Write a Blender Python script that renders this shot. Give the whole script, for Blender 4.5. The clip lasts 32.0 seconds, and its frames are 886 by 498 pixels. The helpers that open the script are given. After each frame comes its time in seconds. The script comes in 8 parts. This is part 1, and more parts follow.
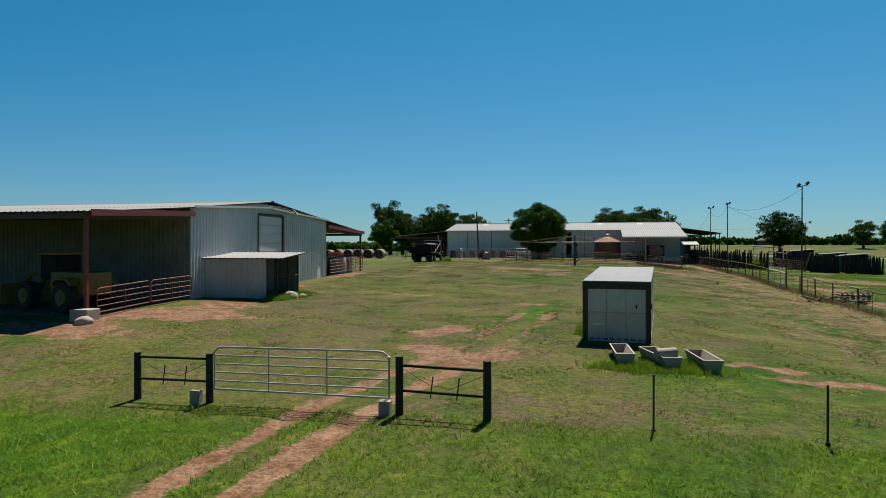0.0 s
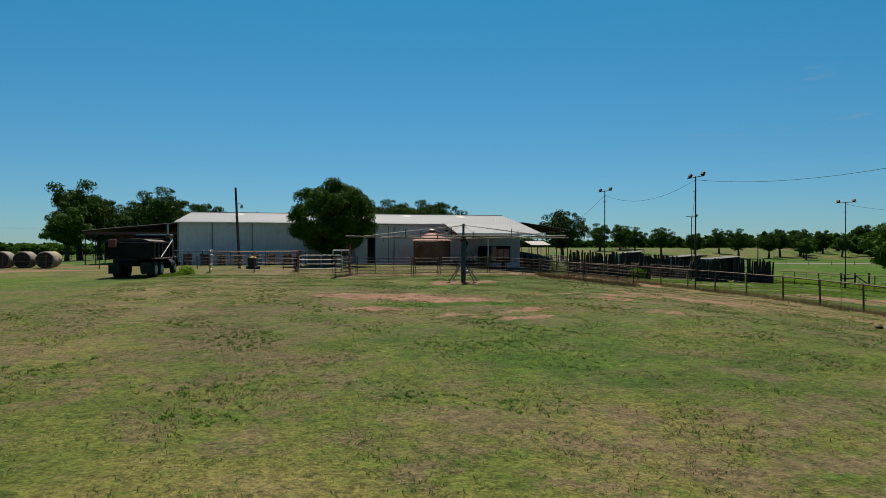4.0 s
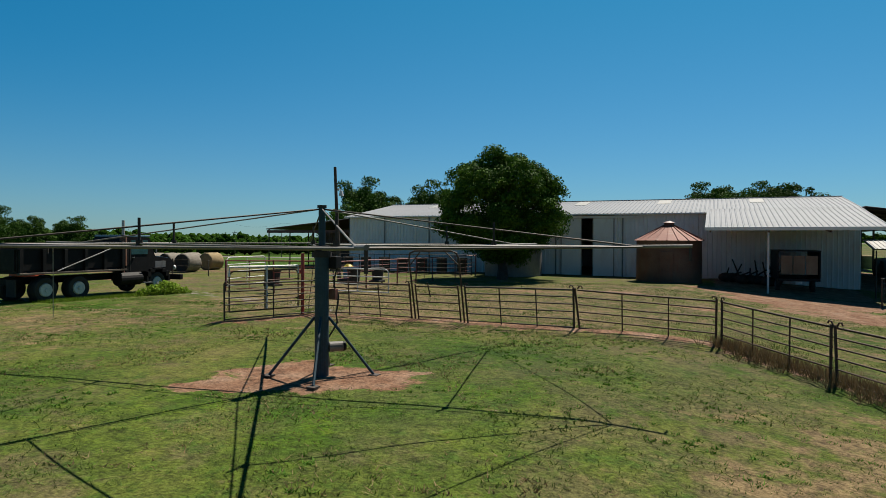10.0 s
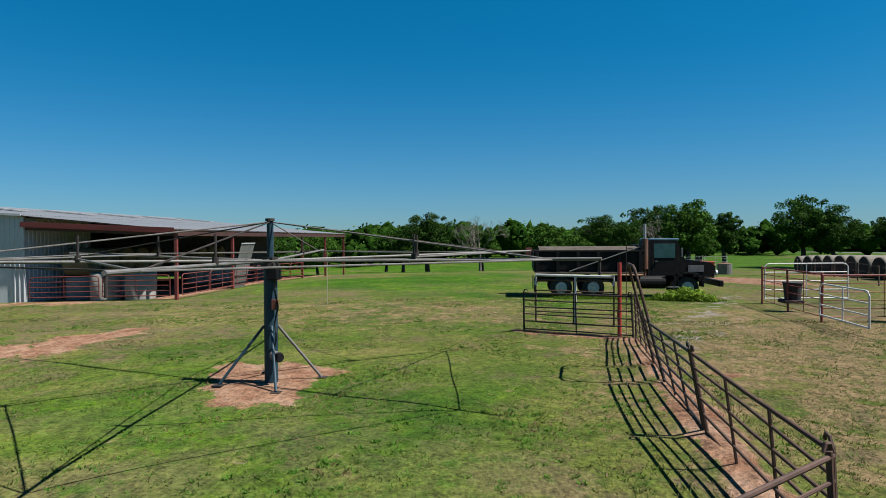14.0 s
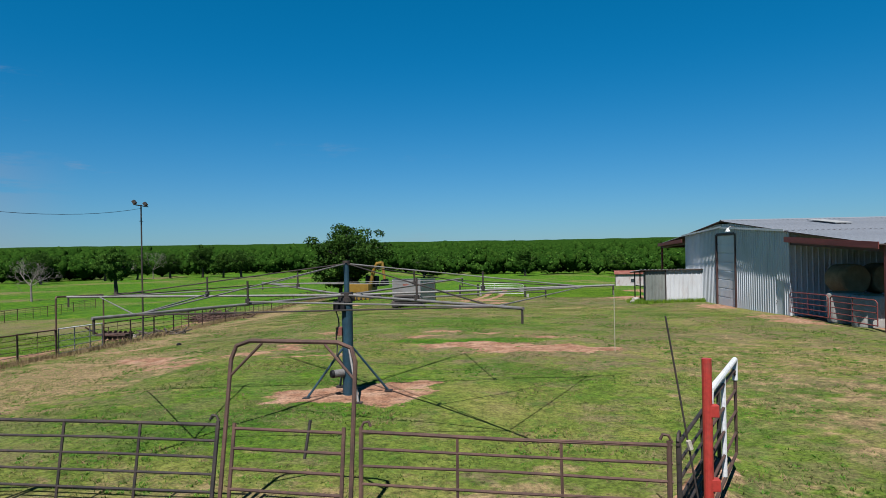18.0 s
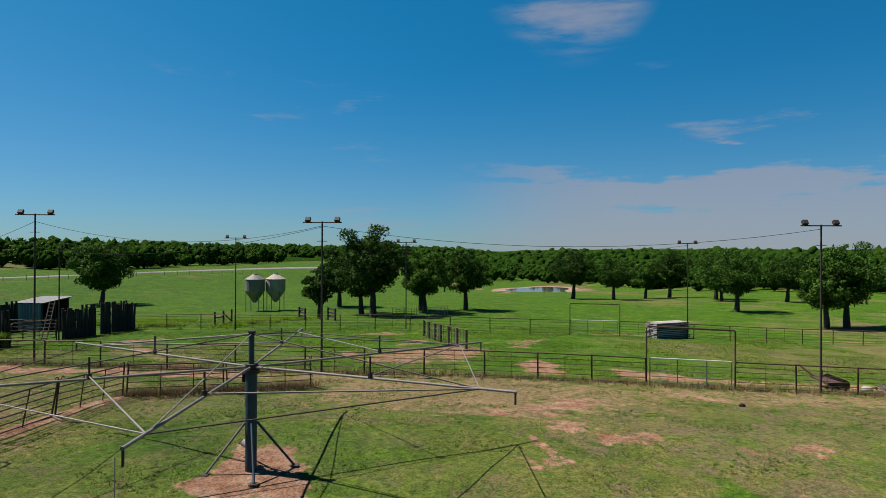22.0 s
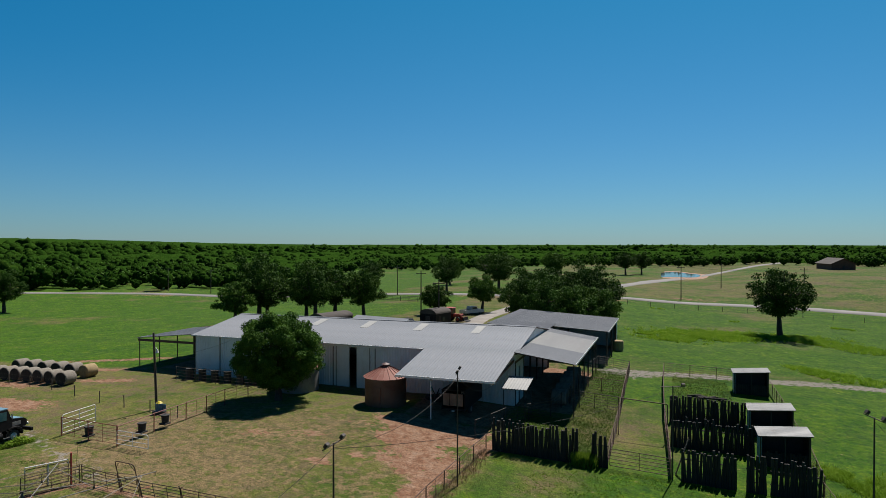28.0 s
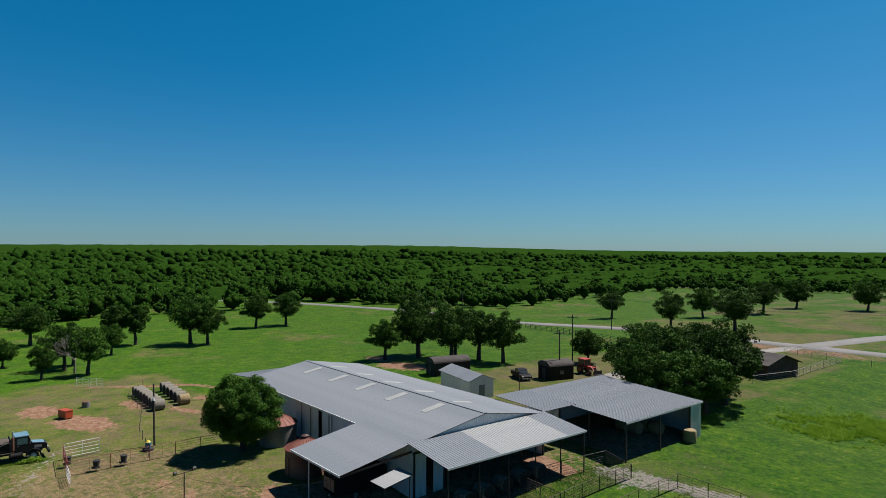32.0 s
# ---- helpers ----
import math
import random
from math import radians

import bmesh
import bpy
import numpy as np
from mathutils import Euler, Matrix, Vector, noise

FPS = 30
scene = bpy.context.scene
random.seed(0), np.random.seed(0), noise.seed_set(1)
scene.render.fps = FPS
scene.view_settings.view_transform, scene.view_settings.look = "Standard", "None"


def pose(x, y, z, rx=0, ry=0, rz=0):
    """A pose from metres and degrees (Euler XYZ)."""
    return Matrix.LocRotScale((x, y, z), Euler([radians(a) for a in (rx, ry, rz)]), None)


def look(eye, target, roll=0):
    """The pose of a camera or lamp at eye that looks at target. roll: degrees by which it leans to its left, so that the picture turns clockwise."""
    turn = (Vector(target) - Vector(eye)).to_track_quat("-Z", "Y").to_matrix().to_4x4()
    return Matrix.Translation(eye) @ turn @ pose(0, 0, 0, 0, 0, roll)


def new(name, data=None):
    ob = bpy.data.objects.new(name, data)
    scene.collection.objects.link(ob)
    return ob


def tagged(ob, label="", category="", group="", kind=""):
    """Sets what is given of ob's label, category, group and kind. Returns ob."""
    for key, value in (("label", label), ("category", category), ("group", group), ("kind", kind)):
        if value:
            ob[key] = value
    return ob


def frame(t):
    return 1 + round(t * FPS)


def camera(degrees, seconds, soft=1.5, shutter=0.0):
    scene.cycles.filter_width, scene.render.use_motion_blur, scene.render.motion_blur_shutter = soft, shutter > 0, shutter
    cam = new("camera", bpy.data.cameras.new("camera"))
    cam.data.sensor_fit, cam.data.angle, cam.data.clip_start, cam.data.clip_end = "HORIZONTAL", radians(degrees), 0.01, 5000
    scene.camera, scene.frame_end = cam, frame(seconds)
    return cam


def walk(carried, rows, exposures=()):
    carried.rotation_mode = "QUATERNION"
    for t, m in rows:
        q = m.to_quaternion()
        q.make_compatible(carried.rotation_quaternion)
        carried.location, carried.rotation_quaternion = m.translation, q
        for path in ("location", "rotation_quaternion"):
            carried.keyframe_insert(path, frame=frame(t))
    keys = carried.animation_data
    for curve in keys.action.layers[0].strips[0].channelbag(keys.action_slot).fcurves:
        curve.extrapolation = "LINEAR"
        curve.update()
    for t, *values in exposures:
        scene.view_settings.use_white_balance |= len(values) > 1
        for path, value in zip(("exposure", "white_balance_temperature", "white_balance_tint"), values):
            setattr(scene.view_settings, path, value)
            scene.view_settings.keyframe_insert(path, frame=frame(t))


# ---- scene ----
EXPOSURE = [(0.0, 0.92, 7050, 9), (9.0, 0.89, 7000, 9), (12.0, 0.97, 6550, 9), (15.0, 0.97, 6150, 10), (18.0, 0.90, 6050, 12), (22.0, 0.94, 6600, 14), (24.5, 0.78, 6750, 13), (32.0, 0.78, 6300, 11)]
cam = camera(68.94, 32.0, 0.65)
PATH = [
    (0, 0.000, 0.000, 4.200, -0.33, 0.00, 13.20),
    (0.5, -3.135, 2.648, 4.186, -0.31, 0.08, 6.83),
    (1, -5.649, 6.063, 4.151, -0.39, 0.03, -1.02),
    (1.5, -7.215, 10.359, 3.988, -0.20, -0.15, -6.13),
    (2, -8.116, 14.835, 3.808, -0.02, -0.20, -6.46),
    (2.5, -8.839, 19.451, 3.818, -0.05, -0.24, -6.21),
    (3, -9.481, 24.678, 3.848, -0.07, -0.23, -6.78),
    (3.5, -9.861, 30.537, 3.900, -0.08, -0.16, -8.54),
    (4, -9.832, 36.142, 3.950, -0.09, -0.09, -10.74),
    (4.5, -9.246, 40.608, 3.971, -0.13, -0.07, -12.67),
    (5, -8.332, 44.208, 3.969, -0.19, -0.09, -14.22),
    (5.5, -6.961, 47.087, 3.966, -0.15, -0.05, -14.80),
    (6, -5.195, 49.371, 4.055, -0.16, -0.10, -14.79),
    (6.5, -3.138, 51.161, 4.017, -0.02, -0.21, -13.44),
    (7, -1.404, 52.712, 4.155, -0.14, -0.19, -10.20),
    (7.5, 0.106, 54.118, 4.245, -0.23, -0.25, -6.25),
    (8, 1.312, 55.479, 4.276, -0.24, -0.29, -0.87),
    (8.5, 2.345, 56.819, 4.317, -0.40, -0.23, 5.75),
    (9, 3.151, 58.243, 4.336, -0.50, -0.25, 12.87),
    (9.5, 3.886, 59.455, 4.348, -0.50, -0.26, 18.96),
    (10, 4.798, 60.767, 4.622, -0.68, -0.26, 22.91),
    (10.5, 5.907, 62.102, 4.736, -0.73, -0.13, 27.81),
    (11, 7.054, 63.577, 4.865, -0.86, 0.04, 34.19),
    (11.5, 8.209, 65.326, 4.845, -0.87, 0.12, 42.83),
    (12, 9.099, 67.229, 4.817, -0.95, 0.35, 53.75),
    (12.5, 9.963, 69.127, 4.841, -1.02, 0.20, 63.32),
    (13, 10.482, 71.230, 4.883, -1.07, 0.31, 73.35),
    (13.5, 10.589, 73.505, 4.876, -1.00, 0.30, 85.05),
    (14, 10.261, 75.711, 4.873, -0.90, 0.30, 95.54),
    (14.5, 9.463, 77.951, 4.945, -0.80, 0.60, 104.93),
    (15, 8.317, 80.091, 5.030, -0.79, 0.76, 115.63),
    (15.5, 6.923, 82.221, 5.112, -0.68, 0.77, 127.04),
    (16, 5.217, 84.242, 5.182, -0.54, 0.82, 138.82),
    (16.5, 2.979, 85.871, 5.240, -0.37, 0.93, 150.93),
    (17, 0.356, 86.852, 5.301, -0.19, 1.04, 162.76),
    (17.5, -2.511, 86.924, 5.384, -0.00, 1.08, 173.68),
    (18, -5.452, 86.457, 5.484, 0.17, 1.07, 183.95),
    (18.5, -8.313, 85.311, 5.516, 0.31, 0.90, 194.64),
    (19, -10.775, 83.441, 5.496, 0.74, 0.57, 206.83),
    (19.5, -12.863, 81.334, 5.601, 0.75, 0.40, 219.10),
    (20, -14.424, 78.685, 5.848, 0.52, 0.31, 231.21),
    (20.5, -15.652, 75.793, 6.039, 0.45, 0.00, 242.20),
    (21, -16.456, 72.591, 6.180, 0.54, -0.06, 253.16),
    (21.5, -16.847, 69.102, 6.652, 0.33, -0.16, 264.15),
    (22, -16.579, 65.455, 7.146, 0.23, -0.25, 274.75),
    (22.5, -15.453, 61.796, 7.657, 0.13, -0.20, 285.40),
    (23, -13.601, 58.148, 8.170, 0.26, -0.44, 296.53),
    (23.5, -11.121, 54.680, 8.926, 0.08, -0.39, 307.83),
    (24, -8.143, 51.712, 9.672, -0.03, -0.38, 318.88),
    (24.5, -4.728, 49.223, 10.548, -0.21, -0.28, 328.84),
    (25, -0.833, 47.406, 11.420, -0.31, -0.20, 338.17),
    (25.5, 3.584, 46.247, 12.188, -0.32, 0.03, 346.60),
    (26, 7.964, 45.696, 13.029, -0.28, -0.08, 353.33),
    (26.5, 12.090, 45.314, 14.004, -0.37, 0.12, 359.79),
    (27, 16.873, 45.441, 15.117, -0.47, 0.20, 366.49),
    (27.5, 22.479, 46.483, 16.366, -0.54, 0.11, 373.31),
    (28, 28.165, 48.281, 17.543, -0.53, -0.04, 379.73),
    (28.5, 33.190, 50.678, 18.443, -0.40, -0.13, 385.22),
    (29, 37.638, 53.322, 19.134, -0.19, -0.15, 390.08),
    (29.5, 41.708, 56.104, 20.039, -0.15, -0.19, 394.37),
    (30, 46.010, 59.224, 21.199, -0.25, -0.07, 398.47),
    (30.5, 50.338, 62.627, 22.247, -0.25, 0.03, 401.73),
    (31, 54.657, 66.159, 23.253, -0.22, 0.28, 404.82),
    (31.5, 58.501, 70.036, 24.138, -0.07, 0.20, 408.03),
    (32, 61.897, 74.347, 24.975, -0.07, -0.08, 410.95),
]
walk(cam, [(t, pose(x, y, z, 90 + p, r, yaw)) for t, x, y, z, p, r, yaw in PATH], EXPOSURE)

# ---- world and light ----
SUN_TO = Vector((0.10, 0.61, 1.0)).normalized()
world = bpy.data.worlds.new("world")
scene.world = world
world.use_nodes = True
wn, wl = world.node_tree.nodes, world.node_tree.links
sky = wn.new("ShaderNodeTexSky")
sky.sky_type, sky.sun_disc = "NISHITA", False
sky.sun_elevation = math.asin(SUN_TO.z)
sky.sun_rotation = math.atan2(SUN_TO.x, SUN_TO.y)
sky.air_density, sky.dust_density, sky.ozone_density, sky.altitude = 1.0, 0.1, 1.2, 300
wn["Background"].inputs[1].default_value = 0.05
tint = wn.new("ShaderNodeMix")
tint.data_type, tint.blend_type = "RGBA", "MULTIPLY"
tint.inputs[0].default_value = 1.0
wl.new(sky.outputs[0], tint.inputs[6])
# thin high cloud, thickest low in the south-east
way = wn.new("ShaderNodeTexCoord")
sep = wn.new("ShaderNodeSeparateXYZ")
wl.new(way.outputs["Generated"], sep.inputs[0])


def calc(op, a, b):
    m = wn.new("ShaderNodeMath")
    m.operation = op
    for i, v in enumerate((a, b)):
        if isinstance(v, (int, float)):
            m.inputs[i].default_value = v
        else:
            wl.new(v, m.inputs[i])
    return m.outputs[0]


def between(v, lo, hi):
    r = wn.new("ShaderNodeMapRange")
    r.interpolation_type = "SMOOTHSTEP"
    r.inputs[1].default_value, r.inputs[2].default_value = lo, hi
    wl.new(v, r.inputs[0])
    return r.outputs[0]


# a clear teal-blue sky, deeper overhead than at the horizon
deep = wn.new("ShaderNodeValToRGB")
stops = deep.color_ramp.elements
stops.new(0.5)
for el, (p, c) in zip(stops, ((0.0, (0.31, 0.53, 0.79)), (0.42, (0.10, 0.77, 0.93)), (0.72, (0.02, 0.18, 0.28)))):
    el.position, el.color = p, (*c, 1)
wl.new(sep.outputs[2], deep.inputs[0])
wl.new(deep.outputs[0], tint.inputs[7])
cloud_map = wn.new("ShaderNodeMapping")
cloud_map.inputs["Scale"].default_value = (2.2, 2.2, 13.0)
wl.new(way.outputs["Generated"], cloud_map.inputs[0])
puff = wn.new("ShaderNodeTexNoise")
puff.inputs["Scale"].default_value, puff.inputs["Detail"].default_value, puff.inputs["Roughness"].default_value = 1.6, 9, 0.62
wl.new(cloud_map.outputs[0], puff.inputs["Vector"])


def facing(x, y, z):
    return calc("ADD", calc("MULTIPLY", sep.outputs[0], x), calc("ADD", calc("MULTIPLY", sep.outputs[1], y), calc("MULTIPLY", sep.outputs[2], z)))


# deeper blue away from the sun
away = wn.new("ShaderNodeMix")
away.data_type, away.blend_type = "RGBA", "MULTIPLY"
wl.new(calc("MULTIPLY", calc("SUBTRACT", 1.0, between(facing(0.16, 0.98, 0), 0.2, 0.98)), between(sep.outputs[2], 0.03, 0.30)), away.inputs[0])
wl.new(tint.outputs[2], away.inputs[6])
away.inputs[7].default_value = (0.30, 0.93, 1.03, 1)

# a low bank of thin cloud in the south-east, one small cloud above it, and wisps
edge_noise = calc("MULTIPLY", calc("SUBTRACT", puff.outputs[0], 0.5), 0.30)
bank = calc("MULTIPLY", between(facing(0.90, -0.43, 0), 0.84, 0.97), calc("SUBTRACT", 1.0, between(calc("SUBTRACT", sep.outputs[2], edge_noise), 0.092, 0.118)))
lone = calc("MULTIPLY", between(facing(0.915, -0.105, 0.390), 0.9915, 0.9975), between(puff.outputs[0], 0.42, 0.66))
wisps = calc("MULTIPLY", between(puff.outputs[0], 0.61, 0.80), calc("MULTIPLY", between(facing(0.98, -0.20, 0), 0.05, 0.7), calc("SUBTRACT", 1.0, between(sep.outputs[2], 0.22, 0.3))))
cover = calc("MAXIMUM", calc("MULTIPLY", bank, 0.62), calc("MAXIMUM", calc("MULTIPLY", lone, 0.6), calc("MULTIPLY", wisps, 0.7)))
cloudy = wn.new("ShaderNodeMix")
cloudy.data_type = "RGBA"
wl.new(cover, cloudy.inputs[0])
wl.new(away.outputs[2], cloudy.inputs[6])
cloudy.inputs[7].default_value = (3.4, 3.5, 4.05, 1)
wl.new(cloudy.outputs[2], wn["Background"].inputs[0])
sun_data = bpy.data.lights.new("sun", "SUN")
sun_data.energy, sun_data.angle, sun_data.color = 5.0, radians(0.53), (1.0, 0.95, 0.87)
sun = new("sun", sun_data)
sun.matrix_world = look(SUN_TO * 60, (0, 0, 0))

# ---- materials ----
def nodes_of(name):
    m = bpy.data.materials.new(name)
    m.use_nodes = True
    return m, m.node_tree.nodes, m.node_tree.links, m.node_tree.nodes["Principled BSDF"]


def ramp(n, stops):
    r = n.new("ShaderNodeValToRGB")
    e = r.color_ramp.elements
    while len(e) < len(stops):
        e.new(0.5)
    for el, (p, c) in zip(e, stops):
        el.position = p
        el.color = (*c, 1) if len(c) == 3 else c
    return r


def tex(n, l, scale, detail=4.0, rough=0.55, stretch=None, coord="Object"):
    t = n.new("ShaderNodeTexNoise")
    t.inputs["Scale"].default_value, t.inputs["Detail"].default_value, t.inputs["Roughness"].default_value = scale, detail, rough
    c = n.new("ShaderNodeTexCoord") if coord == "Object" else n.new("ShaderNodeNewGeometry")
    out = c.outputs["Object"] if coord == "Object" else c.outputs["Position"]
    if stretch:
        mp = n.new("ShaderNodeMapping")
        mp.inputs["Scale"].default_value = stretch
        l.new(out, mp.inputs[0])
        out = mp.outputs[0]
    l.new(out, t.inputs["Vector"])
    return t


def surface(name, a, b, rough=0.7, metal=0.0, big=0.6, fine=14.0, bump=0.15, stain=None, amount=0.5, stretch=None, spread=0.0, spec=0.5):
    """A weathered surface: colours a and b mixed by a wide noise, fine grain in tone and relief, and stains of their own shape."""
    m, n, l, p = nodes_of(name)
    t1, t2 = tex(n, l, big, 5), tex(n, l, fine, 5, stretch=stretch)
    r = ramp(n, [(0.35, a), (0.68, b)])
    l.new(t1.outputs[0], r.inputs[0])
    mix = n.new("ShaderNodeMix")
    mix.data_type, mix.blend_type = "RGBA", "OVERLAY"
    mix.inputs[0].default_value = 0.45
    l.new(r.outputs[0], mix.inputs[6])
    g = ramp(n, [(0.3, (0.3, 0.3, 0.3)), (0.7, (0.68, 0.68, 0.68))])
    l.new(t2.outputs[0], g.inputs[0])
    l.new(g.outputs[0], mix.inputs[7])
    col = mix.outputs[2]
    if stain:
        t3 = tex(n, l, big * 2.7, 8, 0.7, stretch=(1, 1, 0.35))
        s = ramp(n, [(0.52, (0, 0, 0)), (0.66, (1, 1, 1))])
        l.new(t3.outputs[0], s.inputs[0])
        k = n.new("ShaderNodeMath")
        k.operation = "MULTIPLY"
        k.inputs[1].default_value = amount
        l.new(s.outputs[0], k.inputs[0])
        mx = n.new("ShaderNodeMix")
        mx.data_type = "RGBA"
        l.new(k.outputs[0], mx.inputs[0])
        l.new(col, mx.inputs[6])
        mx.inputs[7].default_value = (*stain, 1)
        col = mx.outputs[2]
    if spread:
        info = n.new("ShaderNodeObjectInfo")
        hs = n.new("ShaderNodeHueSaturation")
        mr = n.new("ShaderNodeMapRange")
        mr.inputs[3].default_value, mr.inputs[4].default_value = 1 - spread, 1 + spread
        l.new(info.outputs["Random"], mr.inputs[0])
        l.new(mr.outputs[0], hs.inputs["Value"])
        l.new(col, hs.inputs["Color"])
        col = hs.outputs[0]
    l.new(col, p.inputs["Base Color"])
    p.inputs["Roughness"].default_value, p.inputs["Metallic"].default_value = rough, metal
    p.inputs["Specular IOR Level"].default_value = spec
    bp = n.new("ShaderNodeBump")
    bp.inputs["Strength"].default_value, bp.inputs["Distance"].default_value = bump, 0.02
    l.new(t2.outputs[0], bp.inputs["Height"])
    l.new(bp.outputs[0], p.inputs["Normal"])
    return m


def leaf_material(name, a, b, c, thin=0.14):
    m, n, l, p = nodes_of(name)
    t = tex(n, l, 0.55, 3)
    g = n.new("ShaderNodeNewGeometry")
    info = n.new("ShaderNodeObjectInfo")
    ad = n.new("ShaderNodeMath")
    ad.operation = "MULTIPLY_ADD"
    ad.inputs[1].default_value = 0.5
    l.new(g.outputs["Random Per Island"], ad.inputs[0])
    l.new(t.outputs[0], ad.inputs[2])
    r = ramp(n, [(0.35, a), (0.7, b), (1.0, c)])
    l.new(ad.outputs[0], r.inputs[0])
    hs = n.new("ShaderNodeHueSaturation")
    mr = n.new("ShaderNodeMapRange")
    mr.inputs[3].default_value, mr.inputs[4].default_value = 0.75, 1.25
    l.new(info.outputs["Random"], mr.inputs[0])
    l.new(mr.outputs[0], hs.inputs["Value"])
    l.new(r.outputs[0], hs.inputs["Color"])
    l.new(hs.outputs[0], p.inputs["Base Color"])
    p.inputs["Roughness"].default_value = 0.75
    p.inputs["Specular IOR Level"].default_value = 0.08
    tr = n.new("ShaderNodeBsdfTranslucent")
    l.new(hs.outputs[0], tr.inputs[0])
    mx = n.new("ShaderNodeMixShader")
    mx.inputs[0].default_value = thin
    l.new(p.outputs[0], mx.inputs[1])
    l.new(tr.outputs[0], mx.inputs[2])
    l.new(mx.outputs[0], n["Material Output"].inputs[0])
    return m


def ground_material():
    m, n, l, p = nodes_of("pasture")

    def attr(name):
        a = n.new("ShaderNodeAttribute")
        a.attribute_name = name
        return a.outputs["Fac"]

    def mixed(fac, a, b):
        x = n.new("ShaderNodeMix")
        x.data_type = "RGBA"
        l.new(fac, x.inputs[0])
        for s, v in ((6, a), (7, b)):
            if isinstance(v, tuple):
                x.inputs[s].default_value = (*v, 1)
            else:
                l.new(v, x.inputs[s])
        return x.outputs[2]

    def combine(mask, noise_out, lo, hi, gain=2.8):
        """A mask with an edge broken up by noise."""
        a = n.new("ShaderNodeMath")
        a.operation = "MULTIPLY_ADD"
        a.inputs[1].default_value = gain
        a.inputs[2].default_value = -gain / 2
        l.new(noise_out, a.inputs[0])
        b = n.new("ShaderNodeMath")
        b.operation = "ADD"
        l.new(a.outputs[0], b.inputs[0])
        l.new(mask, b.inputs[1])
        r = n.new("ShaderNodeMapRange")
        r.interpolation_type = "SMOOTHSTEP"
        r.inputs[1].default_value, r.inputs[2].default_value = lo, hi
        l.new(b.outputs[0], r.inputs[0])
        return r.outputs[0]

    wide, mid, small, tuft = (tex(n, l, s, d, 0.62, coord="P") for s, d in ((0.035, 4), (0.30, 7), (1.5, 7), (16.0, 5)))
    both = n.new("ShaderNodeMath")
    both.operation = "MULTIPLY_ADD"
    both.inputs[1].default_value = 0.6
    half = n.new("ShaderNodeMath")
    half.operation = "MULTIPLY"
    half.inputs[1].default_value = 0.4
    l.new(mid.outputs[0], half.inputs[0])
    l.new(small.outputs[0], both.inputs[0])
    l.new(half.outputs[0], both.inputs[2])
    frayed, thatch_n = tex(n, l, 2.3, 10, 0.72, coord="P"), tex(n, l, 0.85, 10, 0.70, coord="P")
    dry = ramp(n, [(0.32, (0.042, 0.072, 0.011)), (0.47, (0.086, 0.104, 0.021)), (0.58, (0.122, 0.118, 0.034)), (0.70, (0.150, 0.124, 0.054))])
    l.new(mid.outputs[0], dry.inputs[0])
    fresh = ramp(n, [(0.36, (0.010, 0.050, 0.0010)), (0.46, (0.027, 0.081, 0.0015)), (0.55, (0.050, 0.112, 0.0020)), (0.64, (0.098, 0.148, 0.005))])
    l.new(both.outputs[0], fresh.inputs[0])
    lushness = combine(attr("lush"), wide.outputs[0], 0.25, 0.75)
    col = mixed(lushness, dry.outputs[0], fresh.outputs[0])
    # dead brown thatch showing through thin turf, and clover-dark clumps
    th = ramp(n, [(0.465, (0, 0, 0)), (0.56, (0.78, 0.78, 0.78))])
    broad = tex(n, l, 0.11, 3, 0.5, coord="P")
    shift = n.new("ShaderNodeMath")
    shift.operation = "MULTIPLY_ADD"
    shift.inputs[1].default_value = 0.45
    l.new(broad.outputs[0], shift.inputs[0])
    ease = n.new("ShaderNodeMath")
    ease.operation = "MULTIPLY_ADD"
    ease.inputs[1].default_value, ease.inputs[2].default_value = 0.85, -0.155
    l.new(thatch_n.outputs[0], ease.inputs[0])
    l.new(ease.outputs[0], shift.inputs[2])
    l.new(shift.outputs[0], th.inputs[0])
    less = n.new("ShaderNodeMapRange")
    less.inputs[3].default_value, less.inputs[4].default_value = 1.0, 0.10
    l.new(lushness, less.inputs[0])
    thm = n.new("ShaderNodeMath")
    thm.operation = "MULTIPLY"
    l.new(th.outputs[0], thm.inputs[0])
    l.new(less.outputs[0], thm.inputs[1])
    col = mixed(thm.outputs[0], col, (0.122, 0.089, 0.057))
    cl = ramp(n, [(0.37, (0.65, 0.65, 0.65)), (0.47, (0, 0, 0))])
    l.new(frayed.outputs[0], cl.inputs[0])
    col = mixed(cl.outputs[0], col, (0.040, 0.090, 0.011))
    straw = combine(attr("straw"), small.outputs[0], 0.35, 0.85)
    col = mixed(straw, col, (0.183, 0.132, 0.072))
    soil = ramp(n, [(0.33, (0.150, 0.072, 0.044)), (0.50, (0.218, 0.124, 0.082)), (0.66, (0.265, 0.172, 0.125))])
    l.new(small.outputs[0], soil.inputs[0])
    deeper = n.new("ShaderNodeMath")
    deeper.operation = "MULTIPLY_ADD"
    deeper.inputs[1].default_value, deeper.inputs[2].default_value = 1.45, -0.42
    l.new(attr("dirt"), deeper.inputs[0])
    dn = n.new("ShaderNodeMath")
    dn.operation = "MULTIPLY_ADD"
    dn.inputs[1].default_value = 0.6
    l.new(frayed.outputs[0], dn.inputs[0])
    l.new(half.outputs[0], dn.inputs[2])
    col = mixed(combine(deeper.outputs[0], dn.outputs[0], 0.30, 0.62, 5.5), col, soil.outputs[0])
    col = mixed(combine(attr("gravel"), small.outputs[0], 0.5, 0.8), col, (0.198, 0.181, 0.163))
